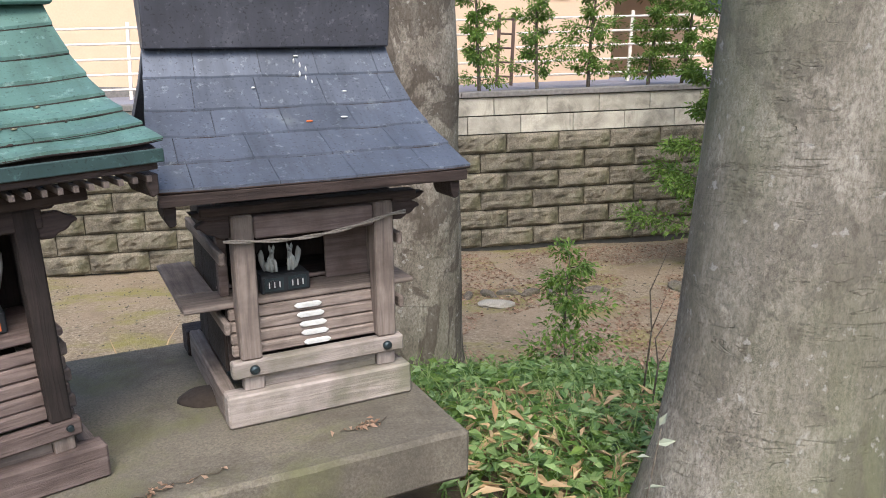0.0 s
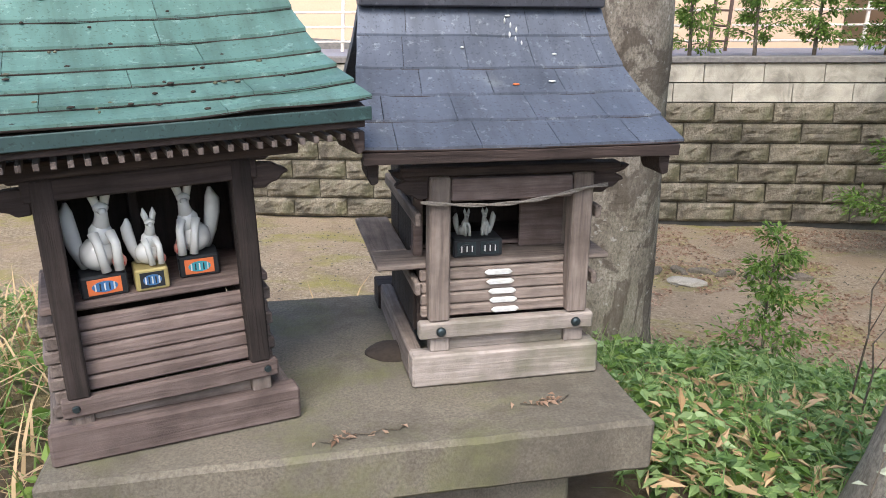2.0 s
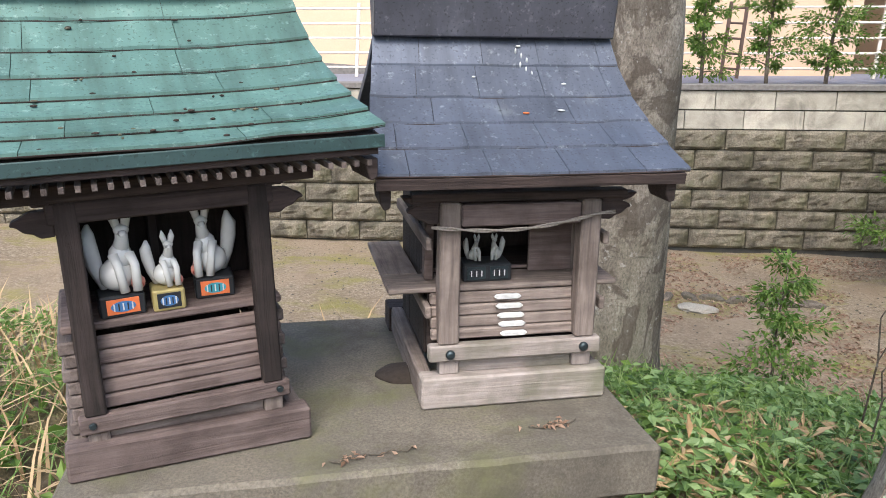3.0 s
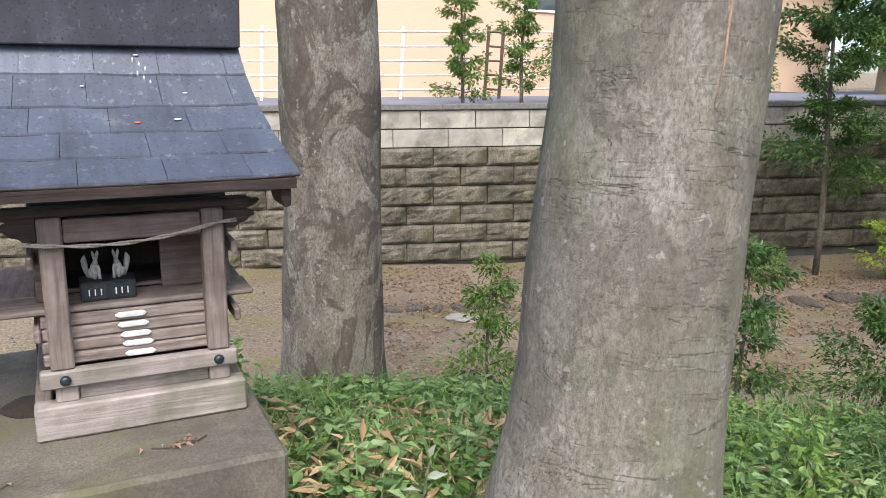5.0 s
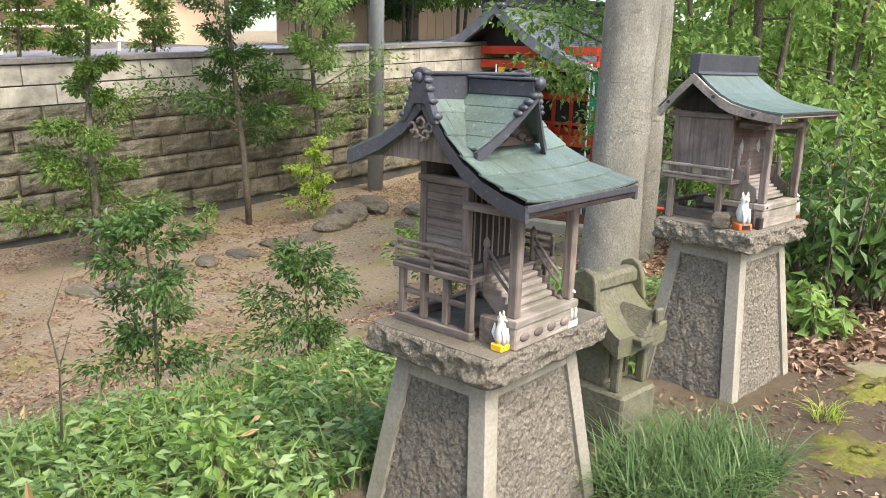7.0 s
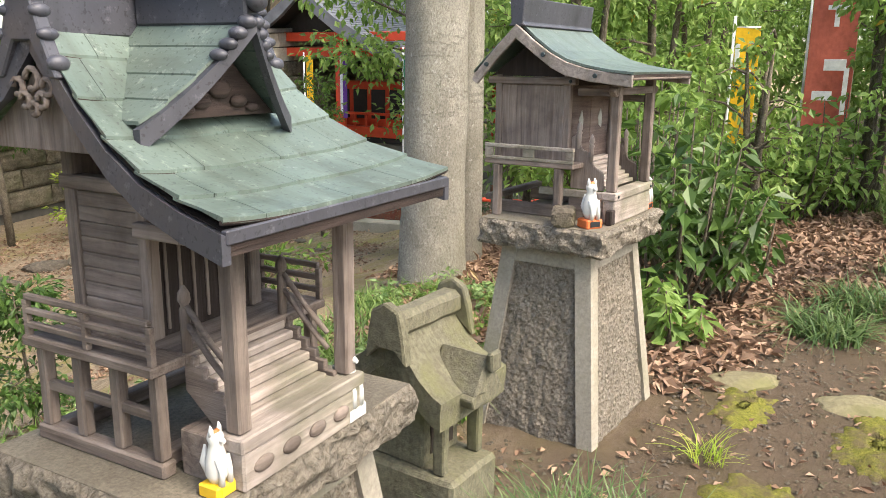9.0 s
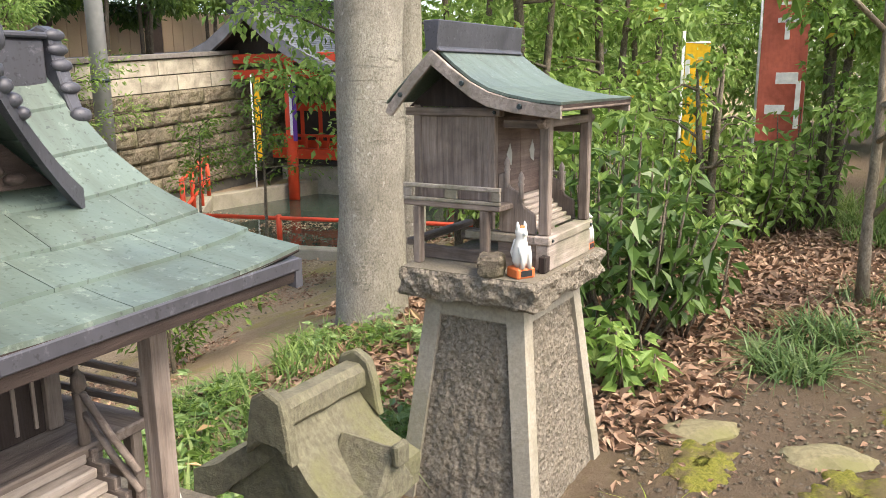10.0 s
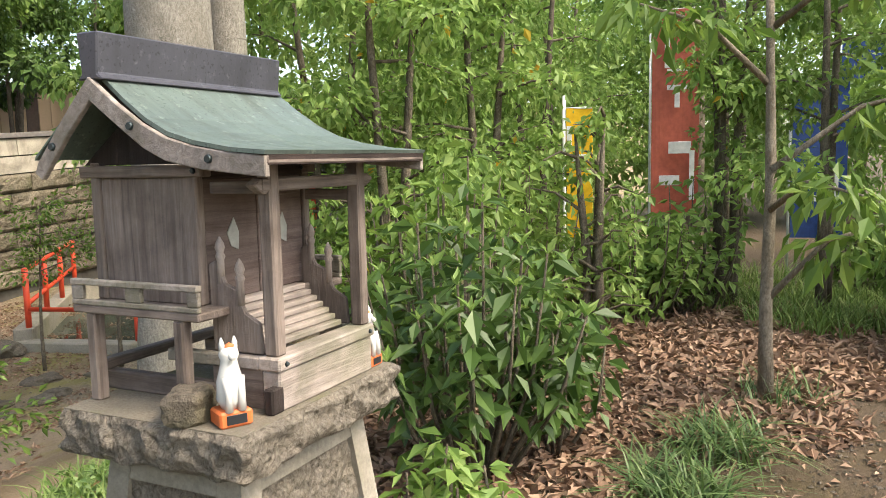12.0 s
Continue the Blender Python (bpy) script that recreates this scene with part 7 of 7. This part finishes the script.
stuff("path_grit", mesh_arrays("path_grit", b_v, b_f, rock), rock, "fine grit on the earth path", "gravel")


def moss(x0, y0, rx, ry, seed, n=60):
    v, f = [(x0, y0, ground_z(x0, y0) + 0.018 + 0.016 * noise.noise(Vector((x0 * 14, y0 * 14, seed))))], []
    rings = 6
    for r in range(1, rings + 1):
        for k in range(n):
            a = math.tau * k / n
            e = 1 + 0.45 * noise.noise(Vector((math.cos(a) * 1.6, math.sin(a) * 1.6, seed))) + 0.3 * noise.noise(Vector((math.cos(a) * 6, math.sin(a) * 6, seed)))
            x, y = x0 + math.cos(a) * rx * e * r / rings, y0 + math.sin(a) * ry * e * r / rings
            h = 0.018 * (1 - (r / rings) ** 2.5) + 0.016 * noise.noise(Vector((x * 14, y * 14, seed)))
            v.append((x, y, ground_z(x, y) + h - (0.03 if r == rings else 0)))
    for k in range(n):
        f.append((0, 1 + k, 1 + (k + 1) % n, 1 + (k + 1) % n))
        for r in range(rings - 1):
            a, c = 1 + r * n + k, 1 + r * n + (k + 1) % n
            f.append((a, c, c + n, a + n))
    me = bpy.data.meshes.new("moss_patch")
    me.from_pydata(v, [], [q if q[2] != q[3] else q[:3] for q in f])
    me.materials.append(moss_mat)
    for q in me.polygons:
        q.use_smooth = True
    tagged(part("moss_patch", me, moss_mat), "low patch of yellow-green moss on the earth", "moss")


moss(5.15, 1.12, 0.26, 0.13, 1)
moss(5.05, 0.62, 0.32, 0.16, 2)
moss(4.35, 0.95, 0.25, 0.2, 3)
moss(5.9, 0.35, 0.3, 0.2, 4)


def clump(x, y, n, h, w, mat, label, seed, r=0.18, lean=1.0):
    g = np.random.default_rng(seed)
    a, q = g.uniform(0, math.tau, n), r * np.sqrt(g.random(n))
    roots = np.stack([q * np.cos(a), q * np.sin(a), np.full(n, -0.01)], 1)
    t = thing("grass_clump", pose(x, y, ground_z(x, y)), label, "grass clump")
    part("blade_tuft", blades("blade_tuft", roots, h, w, mat, g, lean, 4), mat, t)


clump(3.42, 1.32, 900, 0.26, 0.006, lily_mat, "dense clump of fine dark green grass", 1, 0.26)
clump(3.75, 1.28, 700, 0.24, 0.006, lily_mat, "dense clump of fine dark green grass", 2, 0.22)
clump(6.35, 0.92, 240, 0.24, 0.012, lily_mat, "arching clump of dark strap leaves", 3, 0.2, 1.4)
clump(6.85, 0.80, 220, 0.24, 0.012, lily_mat, "arching clump of dark strap leaves", 4, 0.2, 1.4)
clump(7.6, 0.55, 120, 0.2, 0.010, lily_mat, "arching clump of strap leaves by the thin tree", 5, 0.24, 1.1)
clump(4.6, 1.15, 60, 0.14, 0.004, leaf_lime, "small tuft of yellow-green grass", 6, 0.06)
for k, (x, y) in enumerate(((5.5, 3.2), (5.9, 3.5), (5.2, 3.4), (4.9, 2.9))):
    clump(x, y, 120, 0.2, 0.014, grass_mat, "tuft of broad green grass under the trees", 20 + k, 0.2, 0.9)
for k in range(24):
    clump(9.3 + 2.6 * rr.random(), -1.4 + 3.2 * rr.random(), 240, 0.30, 0.010, grass_mat, "rough grass tuft at the wood's edge", 40 + k, 0.32, 0.9)


# ---- shrubs and woods ----
def aucuba(x, y, h, spread, stems, seed, label, size=0.15, mat=leaf_dark, tips=True):
    g = np.random.default_rng(seed)
    t = thing("evergreen_bush", pose(x, y, ground_z(x, y)), label, "bush")
    c, d, c2, d2 = [], [], [], []
    for k in range(stems):
        a = k * 2.4 + g.random()
        r = spread * math.sqrt((k + 0.5) / stems)
        top = Vector((math.cos(a) * r, math.sin(a) * r, h * (1.05 - 0.45 * (r / spread) ** 2) * g.uniform(0.75, 1.05)))
        base = Vector((math.cos(a) * r * 0.25, math.sin(a) * r * 0.25, -0.03))
        mid = base.lerp(top, 0.5) + Vector((math.cos(a), math.sin(a), 0)) * 0.06
        part("stem", tube([base, mid, top], [0.010, 0.008, 0.004], 6), twig_bark, t)
        for s in np.linspace(0.45, 1.0, 5):
            q = base.lerp(mid, s * 2) if s < 0.5 else mid.lerp(top, s * 2 - 1)
            m = 5
            az = g.uniform(0, math.tau) + np.arange(m) * math.tau / m
            c.append(np.array(q) + np.stack([0.02 * np.cos(az), 0.02 * np.sin(az), g.uniform(-0.03, 0.03, m)], 1))
            d.append(np.stack([np.cos(az), np.sin(az), g.uniform(-1.1, 0.25, m)], 1))
        az = np.arange(4) * math.tau / 4 + g.random()
        c2.append(np.array(top) + np.zeros((4, 3)))
        d2.append(np.stack([0.6 * np.cos(az), 0.6 * np.sin(az), np.full(4, 0.8)], 1))
    part("foliage", leaves("foliage", np.concatenate(c), np.concatenate(d), size, size * 0.48, mat, g, 0.25), mat, t)
    if tips:
        tagged(part("young_foliage", leaves("young_foliage", np.concatenate(c2), np.concatenate(d2), size * 0.6, size * 0.24, leaf_light, g), leaf_light, t), "fresh light green shoots", kind="stuff")
    return t


aucuba(6.30, 1.75, 1.12, 0.52, 38, 1, "glossy green evergreen bush with fresh light shoots beside the pedestal", 0.115)
aucuba(6.65, 1.5, 0.85, 0.3, 12, 2, "low glossy evergreen bush with drooping leaves", 0.11)
aucuba(7.3, 2.3, 1.35, 0.6, 30, 3, "glossy evergreen bush behind the pedestal", 0.12, leaf_mid)
aucuba(5.75, 1.62, 0.35, 0.2, 9, 4, "low bright green seedlings beside the pedestal", 0.10, leaf_light, False)
for k in range(16):
    aucuba(9.0 + 2.4 * rr.random(), 0.9 + 2.2 * rr.random() if k < 11 else -1.6 + 1.6 * rr.random(), 0.6 + 0.7 * rr.random(), 0.5, 15, 60 + k, "bushy green undergrowth at the edge of the woods", 0.12, leaf_light if k % 3 else leaf_mid, False)
aucuba(8.9, -0.7, 0.8, 0.5, 16, 5, "dark evergreen bush at the wood's edge", 0.15)


fork_bark = bark_mat("brown_thin_bark", (0.19, 0.15, 0.11), (0.38, 0.32, 0.25), 0.3, 14, 0.2, 0.3, 0.3)


def fork_tree():
    x, y = 7.57, 0.61
    t = thing("young_tree", pose(x, y, ground_z(x, y)), "thin forked tree with broad drooping leaves", "tree")
    part("trunk", tube([(0, 0, -0.05), (0.0, 0.01, 0.5), (0.03, 0.0, 1.1), (0.0, 0.02, 1.8), (0.05, 0.06, 3.2)], [0.040, 0.031, 0.027, 0.022, 0.014], 12, None, 0.25), fork_bark, t)
    ends = []
    for p in (((0, 0, 0.55), (-0.05, -0.25, 0.85), (0.0, -0.75, 1.02)), ((0, 0, 1.2), (0.1, -0.4, 1.5), (0.1, -0.9, 1.62)), ((0.02, 0, 1.6), (-0.2, 0.3, 1.9), (-0.35, 0.6, 2.0)), ((0.0, 0, 1.9), (-0.25, -0.3, 2.1), (-0.5, -0.6, 2.05)), ((0.0, 0, 1.0), (-0.3, -0.15, 1.15), (-0.6, -0.35, 1.1))):
        part("branch", tube(p, [0.018, 0.012, 0.005], 8), fork_bark, t)
        ends += [p[1], p[2], tuple((a + c) / 2 for a, c in zip(p[1], p[2]))]
    g = np.random.default_rng(5)
    c, d = [], []
    for e in ends:
        q, w = in_ball(g, 26, e, (0.24, 0.24, 0.16), 0.1)
        c.append(q)
        d.append(w * 0.8 + g.normal(0, 0.4, w.shape) - (0, 0, 0.5))
    part("foliage", leaves("foliage", np.concatenate(c), np.concatenate(d), 0.15, 0.062, leaf_mid, g), leaf_mid, t)


fork_tree()


def wood_tree(x, y, h, spread, n, mat, seed, low=0.12, size=0.10, label="leafy young woodland tree in full leaf", gold=0):
    g = np.random.default_rng(seed)
    z = ground_z(x, y) if y < 11 else coping_z(x) - 0.1
    t = thing("woodland_tree", pose(x, y, z), label, "tree")
    stems = 2 + seed % 2
    cl, dl = [], []
    for s in range(stems):
        a = s * math.tau / stems + seed
        top = Vector((math.cos(a) * 0.25 * spread, math.sin(a) * 0.25 * spread, h * g.uniform(0.85, 1.0)))
        pts = [Vector((0.08 * math.cos(a), 0.08 * math.sin(a), -0.05)), top * 0.35 + Vector((0.05, 0, 0)), top * 0.7, top]
        part("trunk", tube(pts, [0.045, 0.035, 0.024, 0.008], 8, None, 0.1), twig_bark, t)
        for k in range(9):
            f = low + (1 - low) * (k + g.random()) / 9
            p = top * f
            b = g.uniform(0, math.tau)
            e = p + Vector((math.cos(b), math.sin(b), g.uniform(-0.1, 0.5))) * spread * g.uniform(0.45, 1.0) * (1.1 - 0.5 * f)
            part("branch", tube([p, p.lerp(e, 0.5) + Vector((0, 0, 0.05)), e], [0.014, 0.009, 0.003], 5, None, 0, False), twig_bark, t)
            for w in (0.45, 0.75, 1.0):
                q, v = in_ball(g, int(1.15 * n / stems / 27), p.lerp(e, w), (0.30 * spread, 0.30 * spread, 0.17 * spread), 0.15)
                cl.append(q)
                dl.append(v + g.normal(0, 0.5, v.shape) - (0, 0, 0.35))
    part("crown", leaves("crown", np.concatenate(cl), np.concatenate(dl), size * 0.8, size * 0.46, mat, g), mat, t)
    if gold:
        q = np.concatenate(cl)
        i = g.choice(len(q), gold)
        tagged(part("yellow_foliage", leaves("yellow_leaf", q[i] + g.normal(0, 0.03, (gold, 3)), g.normal(0, 1, (gold, 3)) - (0, 0, 0.5), size * 0.9, size * 0.5, leaf_gold, g), leaf_gold, t), "few turning yellow leaves", kind="stuff")
    return t


WOODS = ((8.1, 3.0, 3.4, 1.0, 4200, leaf_light, 1, 0.15), (8.9, 3.9, 4.2, 1.3, 5200, leaf_light, 2, 0.1), (9.0, 2.65, 3.2, 0.9, 3600, leaf_light, 3, 0.2),
         (8.2, 4.6, 4.6, 1.3, 4600, leaf_light, 4, 0.35), (10.3, 0.95, 3.6, 0.9, 2600, leaf_light, 5, 0.45), (10.0, 0.2, 3.4, 1.0, 3200, leaf_light, 6, 0.3),
         (9.5, -0.9, 3.4, 1.1, 3600, leaf_light, 7, 0.22), (11.0, 2.8, 4.4, 1.2, 4600, leaf_light, 8, 0.12), (12.6, 1.0, 4.6, 1.4, 4600, leaf_mid, 9, 0.35),
         (10.6, 4.1, 4.8, 1.5, 5200, leaf_light, 10, 0.12), (13.5, -1.5, 4.8, 1.6, 4600, leaf_light, 11, 0.1), (13.8, 3.2, 5.2, 1.7, 5200, leaf_light, 12, 0.1),
         (11.5, -2.2, 4.2, 1.4, 4200, leaf_mid, 13, 0.1), (9.8, 5.3, 5.4, 1.3, 3800, leaf_light, 14, 0.55))
for x, y, h, sp, n, mat, seed, low in WOODS:
    wood_tree(x, y, h, sp, n, mat, seed, low, 0.10, "leafy young woodland tree in full leaf", 30 if seed in (3, 1, 5) else 0)
for k, (x, y, h) in enumerate(((12.6, 13.0, 4.6), (14.0, 13.4, 4.2), (15.6, 13.2, 4.6), (11.2, 13.6, 3.8), (17.5, 13.0, 5.0), (8.9, 16.5, 3.0))):
    wood_tree(x, y, h, 1.6, 15000, leaf_dark if k % 2 else leaf_mid, 50 + k, 0.2, 0.16, "dark leafy tree on the lane above the wall")

wood_tree(8.8, 1.75, 1.7, 0.5, 700, leaf_light, 71, 0.12, 0.10)
wood_tree(9.9, -0.6, 2.4, 0.8, 1800, leaf_light, 73, 0.1, 0.10)

# far woods that close the view
c, d = [], []
for k in range(150):
    a = radians(-75 + 130 * rng.random())
    r = rng.uniform(15.5, 24)
    q, w = in_ball(rng, 720, (3 + r * math.cos(a), 1 + r * math.sin(a) * (1 if a < 0 else 0.45), rng.uniform(0.2, 6.5)), (1.7, 1.7, 1.3), 0.2)
    c.append(q)
    d.append(w + rng.normal(0, 0.5, w.shape) - (0, 0, 0.3))
stuff("far_woods", leaves("far_woods", np.concatenate(c), np.concatenate(d), 0.20, 0.10, leaf_light, rng), leaf_light, "dense green woods in the distance", "woods")
for k in range(8):
    a = radians(-70 + 110 * rng.random())
    r = rng.uniform(14, 21)
    x, y = 3 + r * math.cos(a), 1 + r * math.sin(a) * (1 if a < 0 else 0.35)
    t = thing("woodland_tree", pose(x, y, 0), "tall dark trunk deep in the woods", "tree")
    part("trunk", tube([(0, 0, -0.2), (0.05, 0, 3), (0.1, 0.1, 8)], [0.13, 0.11, 0.07], 10, None, 0.1), fork_bark, t)
